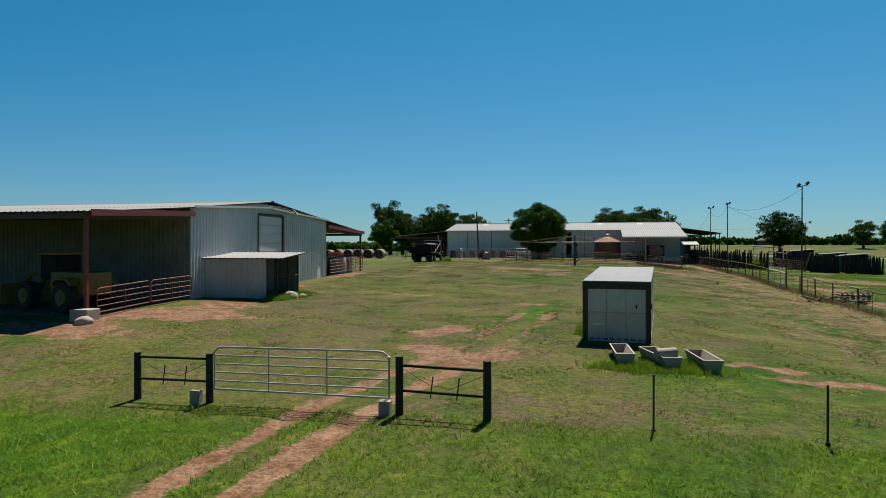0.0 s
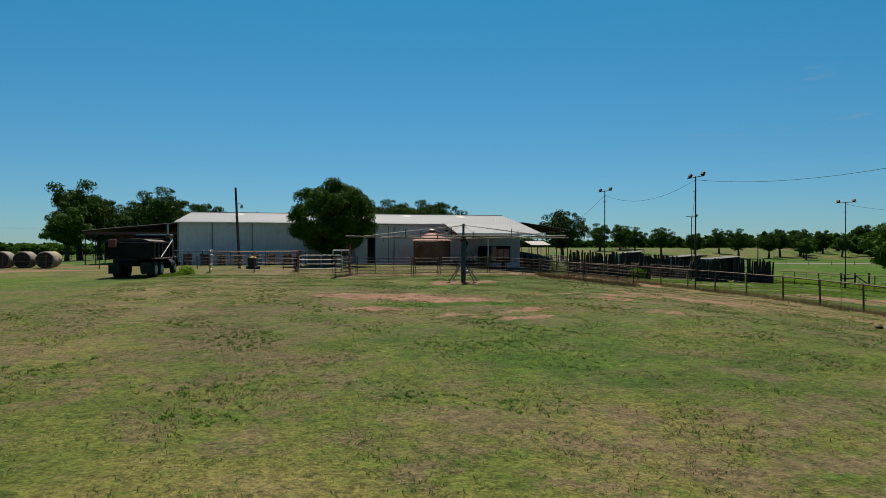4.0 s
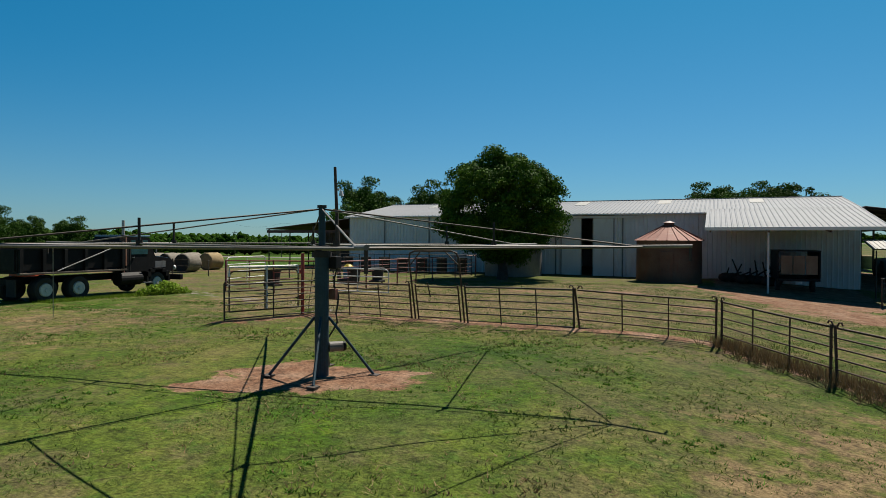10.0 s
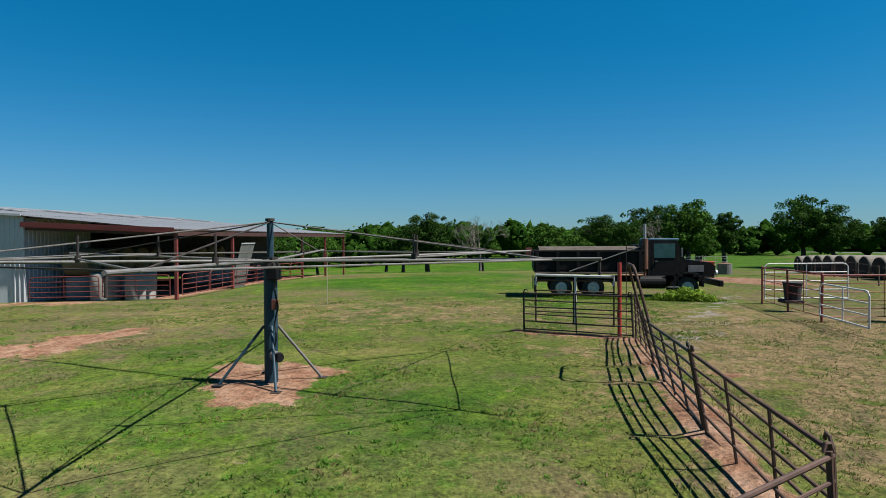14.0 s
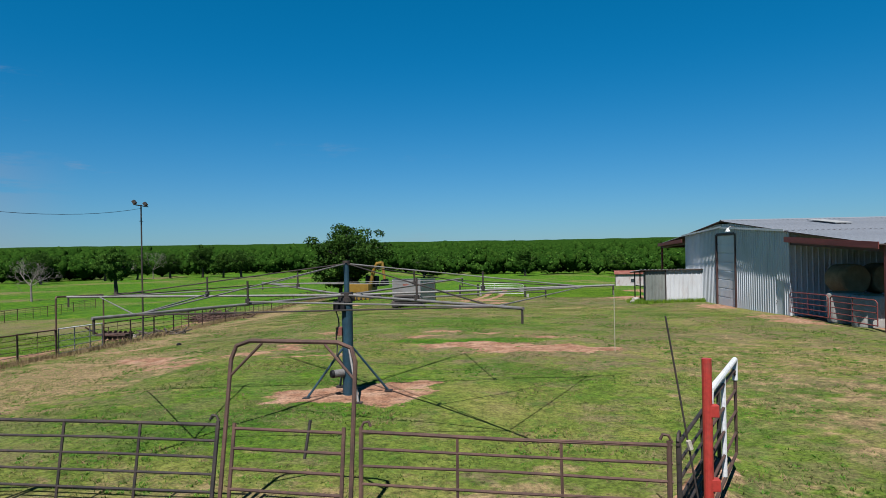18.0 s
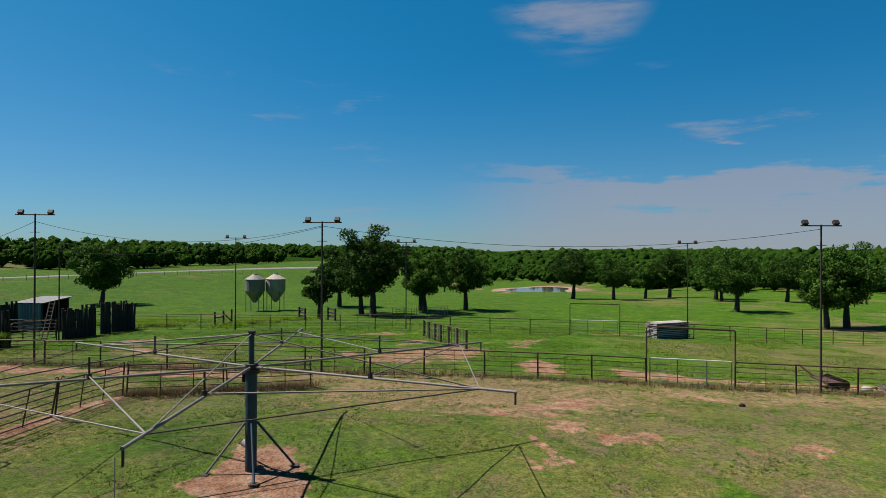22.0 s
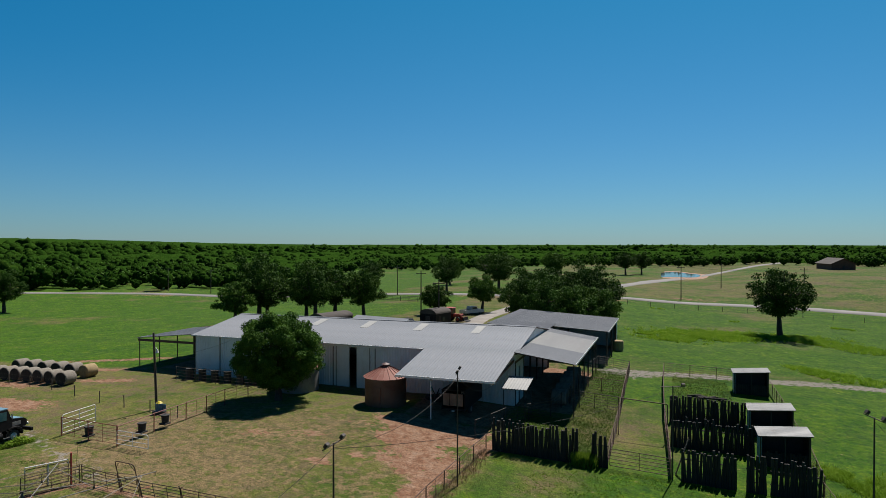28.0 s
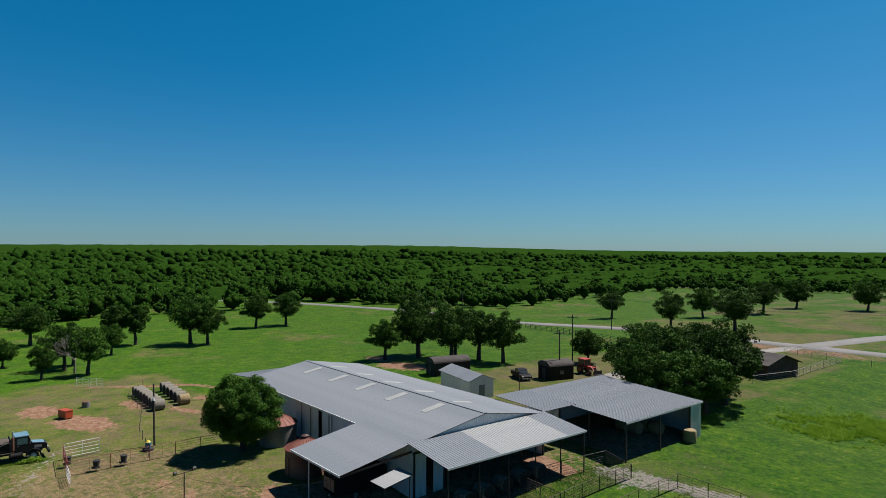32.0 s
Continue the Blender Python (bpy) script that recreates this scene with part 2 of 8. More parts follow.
    ov = n.new("ShaderNodeMix")
    ov.data_type, ov.blend_type = "RGBA", "OVERLAY"
    ov.inputs[0].default_value = 0.74
    gr = ramp(n, [(0.38, (0.09, 0.09, 0.09)), (0.62, (0.84, 0.84, 0.78))])
    clump = tex(n, l, 5.2, 6, 0.7, coord="P")
    grain = n.new("ShaderNodeMix")
    grain.inputs[0].default_value = 0.5
    l.new(tuft.outputs[0], grain.inputs[2])
    l.new(clump.outputs[0], grain.inputs[3])
    l.new(grain.outputs[0], gr.inputs[0])
    l.new(col, ov.inputs[6])
    l.new(gr.outputs[0], ov.inputs[7])
    l.new(ov.outputs[2], p.inputs["Base Color"])
    p.inputs["Roughness"].default_value, p.inputs["Specular IOR Level"].default_value = 0.95, 0.1
    p.inputs["Diffuse Roughness"].default_value = 0.5
    bp = n.new("ShaderNodeBump")
    bp.inputs["Strength"].default_value, bp.inputs["Distance"].default_value = 1.0, 0.09
    l.new(grain.outputs[0], bp.inputs["Height"])
    l.new(bp.outputs[0], p.inputs["Normal"])
    return m


M = dict(
    white_steel=surface("white_steel", (0.550, 0.570, 0.590), (0.630, 0.640, 0.650), 0.5, 0.0, 0.5, 20, 0.05, (0.340, 0.260, 0.200), 0.25, spec=0.25),
    shed_white=surface("shed_white_steel", (0.36, 0.37, 0.375), (0.42, 0.425, 0.43), 0.5, 0.0, 0.6, 20, 0.05, (0.24, 0.18, 0.14), 0.3, spec=0.2),
    galv=surface("galvanised_steel", (0.432, 0.452, 0.471), (0.518, 0.532, 0.547), 0.45, 0.1, 0.35, 26, 0.05, (0.320, 0.311, 0.292), 0.35, spec=0.3),
    roof_steel=surface("roof_steel", (0.134, 0.148, 0.169), (0.165, 0.177, 0.199), 0.6, 0.0, 0.25, 18, 0.05, (0.108, 0.112, 0.120), 0.3, spec=0.15),
    pale_roof=surface("pale_roof_steel", (0.222, 0.229, 0.235), (0.269, 0.272, 0.276), 0.55, 0.0, 0.4, 18, 0.05, (0.168, 0.148, 0.128), 0.3, spec=0.2),
    skylight=surface("skylight_panel", (0.222, 0.228, 0.226), (0.248, 0.250, 0.246), 0.6, 0, 0.6, 20, 0.04, spec=0.15),
    rust_roof=surface("rusted_roof", (0.130, 0.033, 0.021), (0.182, 0.065, 0.046), 0.75, 0.1, 0.9, 16, 0.1, (0.199, 0.138, 0.117), 0.45),
    rust_wall=surface("rusted_bin_wall", (0.0902, 0.0328, 0.0182), (0.1358, 0.0772, 0.0532), 0.7, 0.15, 0.7, 16, 0.1, (0.1625, 0.0445, 0.0203), 0.6),
    rust_pipe=surface("rusted_pipe", (0.041, 0.023, 0.017), (0.087, 0.046, 0.033), 0.75, 0.2, 3.0, 40, 0.15, (0.108, 0.054, 0.035), 0.5),
    dark_pipe=surface("dark_pipe", (0.016, 0.014, 0.013), (0.041, 0.030, 0.025), 0.7, 0.2, 3.0, 40, 0.15, (0.071, 0.038, 0.027), 0.4),
    red_steel=surface("red_oxide_steel", (0.123, 0.021, 0.017), (0.172, 0.037, 0.031), 0.6, 0.0, 1.5, 22, 0.06, (0.061, 0.025, 0.018), 0.35),
    faded_blue=surface("faded_blue_paint", (0.07, 0.15, 0.21), (0.12, 0.21, 0.27), 0.5, 0.0, 2, 22, 0.05, (0.2, 0.2, 0.19), 0.3, spec=0.25),
    red_paint=surface("red_paint", (0.258, 0.021, 0.016), (0.307, 0.037, 0.025), 0.5, 0.0, 3, 22, 0.06, (0.148, 0.061, 0.043), 0.4),
    brown_steel=surface("brown_steel", (0.041, 0.015, 0.012), (0.065, 0.027, 0.021), 0.6, 0.0, 1.2, 22, 0.06),
    blue_mast=surface("blue_mast_paint", (0.008, 0.027, 0.042), (0.017, 0.050, 0.072), 0.55, 0.0, 2.5, 25, 0.1, (0.07, 0.045, 0.03), 0.14, spec=0.35),
    grey_pipe=surface("grey_pipe", (0.133, 0.133, 0.133), (0.197, 0.197, 0.197), 0.5, 0.3, 2, 30, 0.06, (0.074, 0.049, 0.039), 0.5),
    walker_pipe=surface("worn_grey_pipe", (0.115, 0.11, 0.105), (0.165, 0.16, 0.155), 0.6, 0.1, 2, 30, 0.06, (0.10, 0.065, 0.05), 0.4, spec=0.3),
    peeling=surface("peeling_paint", (0.314, 0.281, 0.265), (0.358, 0.335, 0.325), 0.7, 0.0, 0.9, 12, 0.1, (0.162, 0.048, 0.033), 0.85),
    # dull sheet; on the hay barn it holds the lean-to's shade as colour
    dull_shade_steel=surface("dull_shade_sheet", (0.117, 0.130, 0.117), (0.160, 0.169, 0.154), 0.6, 0.0, 0.8, 20, 0.05, (0.074, 0.061, 0.049), 0.4, spec=0.2),
    white_paint=surface("white_paint", (0.449, 0.456, 0.462), (0.517, 0.517, 0.510), 0.5, 0, 1.5, 22, 0.06, (0.258, 0.190, 0.136), 0.35),
    alu=surface("aluminium", (0.289, 0.296, 0.303), (0.361, 0.361, 0.361), 0.45, 0.3, 1.2, 30, 0.05, (0.289, 0.275, 0.246), 0.4),
    concrete=surface("concrete", (0.227, 0.206, 0.184), (0.292, 0.271, 0.244), 0.9, 0, 1.0, 22, 0.25, (0.162, 0.119, 0.092), 0.4),
    asphalt=surface("asphalt_road", (0.107, 0.103, 0.101), (0.143, 0.137, 0.133), 0.9, 0, 0.15, 12, 0.2, (0.119, 0.087, 0.067), 0.3),
    old_wood=surface("grey_wood", (0.054, 0.041, 0.031), (0.102, 0.081, 0.065), 0.9, 0, 1.5, 9, 0.3, (0.027, 0.021, 0.016), 0.4, (14, 14, 1.2), 0.35),
    dark_wood=surface("dark_wood", (0.0088, 0.0072, 0.0072), (0.0216, 0.0176, 0.0160), 0.9, 0, 1.5, 9, 0.3, None, 0.4, (14, 14, 1.2), 0.3),
    crate_wood=surface("crate_wood", (0.195, 0.108, 0.065), (0.249, 0.157, 0.102), 0.8, 0, 1.5, 9, 0.2, (0.108, 0.065, 0.043), 0.4, (2, 14, 14), 0.2),
    black=surface("black_paint", (0.005, 0.005, 0.006), (0.011, 0.011, 0.012), 0.6, 0.0, 1.5, 20, 0.06, (0.035, 0.028, 0.024), 0.3, spec=0.15),
    cab_glass=surface("teal_cab_glass", (0.03, 0.085, 0.095), (0.05, 0.12, 0.13), 0.1, 0, 2, 25, 0.0),
    pallet=surface("grey_boards", (0.20, 0.185, 0.17), (0.30, 0.28, 0.26), 0.9, 0, 1.5, 9, 0.3, (0.12, 0.10, 0.085), 0.4, (1.2, 14, 14), 0.3),
    rubber=surface("rubber", (0.014, 0.014, 0.014), (0.030, 0.029, 0.028), 0.9, 0, 2, 30, 0.2),
    yellow=surface("yellow_paint", (0.155, 0.086, 0.007), (0.184, 0.109, 0.013), 0.5, 0, 2, 25, 0.06, (0.059, 0.031, 0.016), 0.4),
    orange=surface("orange_paint", (0.268, 0.033, 0.010), (0.303, 0.050, 0.014), 0.45, 0, 2, 25, 0.05, (0.086, 0.027, 0.019), 0.3),
    blue=surface("blue_plastic", (0.016, 0.087, 0.162), (0.033, 0.119, 0.206), 0.5, 0, 3, 25, 0.04),
    bright_yellow=surface("yellow_plastic", (0.406, 0.314, 0.011), (0.433, 0.358, 0.021), 0.5, 0, 3, 25, 0.04),
    dark_glass=surface("dark_glass", (0.020, 0.025, 0.030), (0.040, 0.050, 0.060), 0.08, 0, 2, 25, 0.0),
    bark=surface("bark", (0.030, 0.023, 0.018), (0.054, 0.043, 0.035), 0.95, 0, 2, 7, 0.6, None, 0.5, (5, 5, 1)),
    pale_bark=surface("pale_dead_wood", (0.102, 0.089, 0.075), (0.157, 0.141, 0.125), 0.95, 0, 2, 7, 0.4, None, 0.5, (5, 5, 1)),
    hay=surface("hay", (0.179, 0.130, 0.065), (0.254, 0.195, 0.102), 0.95, 0, 2.5, 30, 0.6, (0.108, 0.081, 0.048), 0.4),
    grey_hay=surface("weathered_hay", (0.114, 0.100, 0.084), (0.179, 0.162, 0.135), 0.95, 0, 2.5, 30, 0.6, (0.054, 0.046, 0.038), 0.4),
    net_wrap=surface("net_wrap", (0.271, 0.260, 0.233), (0.335, 0.325, 0.298), 0.8, 0, 2.5, 30, 0.3, (0.179, 0.152, 0.108), 0.4),
    gravel=surface("gravel", (0.148, 0.135, 0.123), (0.197, 0.184, 0.168), 0.95, 0, 0.4, 9, 0.4, (0.110, 0.082, 0.061), 0.4),
    soil=surface("bare_red_soil", (0.165, 0.092, 0.058), (0.245, 0.160, 0.112), 0.98, 0, 0.8, 6, 0.6),
    # roof undersides: rusty brown with the shade below put into the colour
    deck=surface("shade_dark_underside", (0.040, 0.028, 0.024), (0.070, 0.052, 0.044), 0.8, 0, 0.8, 18, 0.06, spec=0.1),
    # weathered zinc; on the grain bin its dark tone also stands for shade
    zinc=surface("weathered_shade_zinc", (0.125, 0.125, 0.122), (0.185, 0.182, 0.172), 0.6, 0.1, 0.7, 18, 0.08, (0.12, 0.075, 0.05), 0.5, spec=0.2),
    brick=surface("dark_brick", (0.054, 0.030, 0.025), (0.081, 0.046, 0.038), 0.9, 0, 1.5, 20, 0.2),
    shingle=surface("shingle", (0.030, 0.025, 0.023), (0.054, 0.046, 0.043), 0.95, 0, 0.6, 20, 0.3),
    rope=surface("rope", (0.271, 0.244, 0.195), (0.325, 0.298, 0.244), 0.9, 0, 3, 30, 0.1),
    leaf=leaf_material("oak_leaves", (0.0101, 0.0344, 0.0040), (0.0289, 0.0737, 0.0080), (0.0618, 0.1244, 0.0152)),
    leaf2=leaf_material("dark_leaves", (0.0075, 0.0270, 0.0032), (0.0213, 0.0573, 0.0064), (0.0441, 0.0933, 0.0112)),
    weed=leaf_material("weeds", (0.055, 0.117, 0.009), (0.101, 0.180, 0.016), (0.165, 0.244, 0.028), 0.3),
    field_weed=leaf_material("field_weeds", (0.070, 0.150, 0.006), (0.125, 0.230, 0.012), (0.19, 0.29, 0.03), 0.3),
    drygrass=leaf_material("dry_grass", (0.123, 0.080, 0.039), (0.184, 0.130, 0.067), (0.238, 0.179, 0.100), 0.14),
    grass=leaf_material("grass_blades", (0.0486, 0.0999, 0.0135), (0.0810, 0.1361, 0.0237), (0.1281, 0.1550, 0.0446), 0.14),
    clover=leaf_material("clover_leaves", (0.0287, 0.0936, 0.0100), (0.0540, 0.1404, 0.0150), (0.0989, 0.1937, 0.0250), 0.14),
    ground=ground_material(),
)


def water_material():
    m, n, l, p = nodes_of("pond_water")
    p.inputs["Base Color"].default_value = (0.06, 0.065, 0.05, 1)
    p.inputs["Roughness"].default_value = 0.06
    t = tex(n, l, 1.2, 3)
    bp = n.new("ShaderNodeBump")
    bp.inputs["Strength"].default_value = 0.08
    l.new(t.outputs[0], bp.inputs["Height"])
    l.new(bp.outputs[0], p.inputs["Normal"])
    return m


M["water"] = water_material()

# ---- helpers for building ----
def smooth(v):
    v = np.clip(v, 0, 1)
    return v * v * (3 - 2 * v)


def height(x, y):
    """The lie of the land: a low plateau that falls to the south and east, and far wooded hills."""
    x, y = np.asarray(x, float), np.asarray(y, float)
    a = 0.2 + 1.9 * smooth((y - 5) / 73)
    a = a + 0.45 * smooth((-x - 8) / 14) * smooth((60 - y) / 35) * smooth((y - 12) / 15)
    xs = 3 + 13 * smooth((y - 102) / 25)
    a = a - 2.6 * (1 - np.exp(-np.maximum(x - xs, 0) / 28))
    a = a - 2.2 * smooth((x - 42) / 40) * smooth((170 - y) / 40) * (0.15 + 0.85 * smooth(y / 70))
    a = a - 5.2 * smooth((10 - y) / 110) * (1 - 0.85 * smooth((x - 5) / 50)) - 10.5 * smooth((x - 85) / 270) * smooth((190 - y) / 120) * (0.1 + 0.9 * smooth((y + 80) / 110))
    a = a - 3.0 * smooth((-x - 30) / 90)
    r = np.hypot(x, y - 70)
    a = a + 0.3 * (smooth((x + 13) / 9) - 0.75) * np.exp(-((y - 13) / 7) ** 2)
    a = a + 4.6 * smooth((y - 212) / 110) * smooth((x - 25) / 60) * (1 - smooth((r - 650) / 400))
    north = smooth(((y - 70) / np.maximum(r, 1.0) - 0.55) / 0.35)
    a = a + (38 + 24 * smooth((60 - y) / 900)) * (1 - 0.95 * north) * (1 - 0.6 * smooth((x / np.maximum(r, 1.0) - 0.55) / 0.35)) * smooth((r - 500) / 3600)
    return a + 0.05 * np.sin(x * 0.31 + 1.3) * np.sin(y * 0.27) * (r < 400)


def hz(x, y):
    return float(height(x, y))


def mesh_from(bm, name):
    me = bpy.data.meshes.new(name)
    bm.to_mesh(me)
    bm.free()
    return me


def thing(name, m, label, category, group="", kind=""):
    e = new(name)
    e.empty_display_size = 0.3
    e.matrix_world = m if isinstance(m, Matrix) else Matrix.Translation(m)
    return tagged(e, label, category, group, kind)


def part(name, bm, material, parent=None, label="", kind="", m=None, smooth_shade=False):
    """Links a bmesh (or a mesh) as one object under a thing or part, in the thing's own axes."""
    me = bm if isinstance(bm, bpy.types.Mesh) else mesh_from(bm, name)
    if not me.materials:
        me.materials.append(material)
    if smooth_shade:
        me.shade_smooth()
    ob = new(name, me)
    if parent:
        ob.parent = parent
    if m is not None:
        ob.matrix_basis = m
    return tagged(ob, label, kind=kind)


def tube(bm, a, b, r, r2=None, n=8, caps=True):
    a, b = Vector(a), Vector(b)
    d = b - a
    q = d.to_track_quat("Z", "Y").to_matrix().to_4x4()
    bmesh.ops.create_cone(bm, cap_ends=caps, segments=n, radius1=r, radius2=r if r2 is None else r2, depth=d.length,
                          matrix=Matrix.Translation((a + b) / 2) @ q)
    return bm


def pipe_run(bm, pts, r, n=8):
    """A bent pipe along points, one skin, closed at its ends."""
    pts = [Vector(p) for p in pts]
    rings = []
    for i, p in enumerate(pts):
        d = (pts[min(i + 1, len(pts) - 1)] - pts[max(i - 1, 0)]).normalized()
        q = d.to_track_quat("Z", "Y").to_matrix()
        rings.append([bm.verts.new(p + q @ Vector((r * math.cos(k * 2 * math.pi / n), r * math.sin(k * 2 * math.pi / n), 0))) for k in range(n)])
    for u, v in zip(rings, rings[1:]):
        # rings may turn against each other: match the nearest start
        s = min(range(n), key=lambda k: (u[0].co - v[k].co).length)
        for k in range(n):
            bm.faces.new((u[k], u[(k + 1) % n], v[(k + 1 + s) % n], v[(k + s) % n]))
    bm.faces.new(rings[0][::-1])
    bm.faces.new(rings[-1])
    return bm


def box(bm, x0, x1, y0, y1, z0, z1, bevel=0.0):
    r = bmesh.ops.create_cube(bm, size=1, matrix=Matrix.Translation(((x0 + x1) / 2, (y0 + y1) / 2, (z0 + z1) / 2)) @ Matrix.Diagonal((abs(x1 - x0), abs(y1 - y0), abs(z1 - z0), 1)))
    if bevel:
        es = list({e for v in r["verts"] for e in v.link_edges})
        bmesh.ops.bevel(bm, geom=es, offset=bevel, segments=2, affect="EDGES", profile=0.6)
    return bm


def B():
    return bmesh.new()


def prism(bm, poly, y0, y1):
    """A closed outline in x and z, pushed from y0 to y1."""
    lo = [bm.verts.new((x, y0, z)) for x, z in poly]
    hi = [bm.verts.new((x, y1, z)) for x, z in poly]
    n = len(poly)
    for i in range(n):
        bm.faces.new((lo[i], lo[(i + 1) % n], hi[(i + 1) % n], hi[i]))
    bm.faces.new(lo[::-1])
    bm.faces.new(hi)
    bmesh.ops.recalc_face_normals(bm, faces=bm.faces)
    return bm


def rib_sheet(bm, p00, p10, p01, p11, rib=0.3, deep=0.03, thick=0.004):
    """A ribbed steel sheet between four corners (bottom left, bottom right, top left, top right); ribs run from bottom to top."""
    p00, p10, p01, p11 = map(Vector, (p00, p10, p01, p11))
    w = (p10 - p00).length
    nrm = (p10 - p00).cross(p01 - p00).normalized()
    prof = []
    k = max(1, round(w / rib))
    s = w / k
    for i in range(k):
        o = i * s
        prof += [(o, 0), (o + s * 0.62, 0), (o + s * 0.72, deep), (o + s * 0.88, deep), (o + s * 0.98, 0)]
    prof.append((w, 0))
    lo, hi = [], []
    for d, h in prof:
        f = min(d / w, 1)
        lo.append(bm.verts.new(p00.lerp(p10, f) + nrm * h))
        hi.append(bm.verts.new(p01.lerp(p11, f) + nrm * h))
    for i in range(len(prof) - 1):
        bm.faces.new((lo[i], lo[i + 1], hi[i + 1], hi[i]))
    return bm


def sheet_wall(parent, name, a, b, base, top, material, wide=0.91, label="", flip=False):
    """A wall of ribbed sheets from plan point a to b (local axes); base and top give z at a distance along it. Each sheet is one part."""
    a, b = Vector((*a, 0)), Vector((*b, 0))
    n = max(1, round((b - a).length / wide))
    for i in range(n):
        f, g = i / n, (i + 1) / n
        p, q = a.lerp(b, f), a.lerp(b, g)
        L = (b - a).length
        bm = B()
        rib_sheet(bm, (p.x, p.y, base), (q.x, q.y, base), (p.x, p.y, top(f * L)), (q.x, q.y, top(g * L)))
        part("wall_sheet", bm, material, parent)
    # inner girt skin gives the wall its thickness
    d = (b - a).normalized()
    nrm = d.cross(Vector((0, 0, 1)))
    bm = B()
    m = max(2, n)
    rows = []
    for i in range(m + 1):
        s = i / m * (b - a).length
        p, q = a + d * s - nrm * 0.012, a + d * s - nrm * 0.09
        z = top(s) - 0.02
        rows.append([bm.verts.new(c) for c in ((p.x, p.y, base), (p.x, p.y, z), (q.x, q.y, z), (q.x, q.y, base))])
    for u, v in zip(rows, rows[1:]):
        for k in range(4):
            bm.faces.new((u[k], u[(k + 1) % 4], v[(k + 1) % 4], v[k]))
    bm.faces.new(rows[0])
    bm.faces.new(rows[-1][::-1])
    bmesh.ops.recalc_face_normals(bm, faces=bm.faces)
    part("wall_core", bm, material, parent)


def sheet_roof(parent, a, b, up, material, wide=0.91, thick=0.06, rib=0.3):
    """A roof slope: the eave runs from a to b, the slope rises by the vector up. Each sheet is one part on a thin deck."""
    a, b, up = Vector(a), Vector(b), Vector(up)
    n = max(1, round((b - a).length / wide))
    step = (b - a) / n
    bm = rib_sheet(B(), (0, 0, 0), step, up, step + up, rib)
    me = mesh_from(bm, "roof_sheet")
    for i in range(n):
        part("roof_sheet", me, material, parent, m=Matrix.Translation(a + step * i))
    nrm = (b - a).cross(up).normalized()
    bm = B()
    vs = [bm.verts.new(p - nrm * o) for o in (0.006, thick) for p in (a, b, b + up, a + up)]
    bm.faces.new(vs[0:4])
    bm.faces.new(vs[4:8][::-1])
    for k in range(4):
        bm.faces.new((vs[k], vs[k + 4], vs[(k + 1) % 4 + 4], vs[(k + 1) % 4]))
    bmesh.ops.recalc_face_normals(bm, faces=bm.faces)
    # darker than the sheets: underside shade is in the deck's colour
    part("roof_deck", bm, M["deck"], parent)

# ---- ground ----
def spots(x, y, rows):
    """Soft ellipses (x, y, half length, half width, turn in degrees, strength) summed into a mask."""
    out = np.zeros_like(x)
    x, y = x + 0.33 * np.sin(2.1 * y + 1.3 * x) + 0.22 * np.sin(4.3 * y - 2.6 * x + 1.0), y + 0.30 * np.sin(1.7 * x - 1.1 * y + 2.0) + 0.20 * np.sin(4.9 * x + 2.2 * y)
    for cx, cy, a, b, turn, w in rows:
        c, s = math.cos(radians(turn)), math.sin(radians(turn))
        u, v = (x - cx) * c + (y - cy) * s, -(x - cx) * s + (y - cy) * c
        out = np.maximum(out, w * (1 - smooth(np.sqrt((u / a) ** 2 + (v / b) ** 2) - 0.5)))
    return out


def ribbon(x, y, pts, half, soft=0.5):
    """A band along a line of points."""
    d = np.full_like(x, 1e9)
    for (ax, ay), (bx, by) in zip(pts, pts[1:]):
        L2 = (bx - ax) ** 2 + (by - ay) ** 2
        t = np.clip(((x - ax) * (bx - ax) + (y - ay) * (by - ay)) / L2, 0, 1)
        d = np.minimum(d, np.hypot(x - ax - t * (bx - ax), y - ay - t * (by - ay)))
    return 1 - smooth((d - half + soft / 2) / soft)


def axis(lo, hi, step, far):
    mid = np.arange(lo, hi + step / 2, step)
    grow, d, out = step, step, []
    e = 0.0
    while e < far:
        d *= 1.12
        e += d
        out.append(e)
    out = np.array(out)
    return np.concatenate([lo - out[::-1], mid, hi + out])


RUT_L = [(-7.9, -6), (-7.3, 6), (-6.9, 11), (-6.6, 14.4), (-5.9, 18), (-4.5, 25), (-3.5, 33)]
RUT_R = [(x + 1.5, y) for x, y in RUT_L]
PEN_EDGE = [(-9, 76.2), (-7.5, 79.2), (4.9, 78.4), (9.2, 72.9)]
ARENA_EDGE = [(14.4, 97), (13.9, 74), (14.1, 58), (15.0, 45), (16.2, 37), (17.2, 26), (18.2, 12), (17.5, -3)]
ROAD = [(-420, 95), (-300, 165), (-210, 214), (-150, 233), (-80, 231), (-20, 233), (16, 235), (50, 241), (90, 226), (120, 204), (160, 192), (240, 175), (420, 150), (900, 90)]
SIDE_ROAD = [(-2, 233), (4, 262), (26, 350), (85, 500), (150, 700)]
DRIVE = [(-2, 233), (-8, 200), (-9.5, 170), (-6.5, 156), (4, 139)]
YARD_TRACK = [(21, 131), (34, 135), (60, 140), (75, 137)]
FIELD_TRACK = [(-60, 97), (-50, 110), (-36, 117), (-27, 122)]
FAR_TRACK = [(215, 66), (250, 60), (285, 62), (330, 75), (390, 105)]
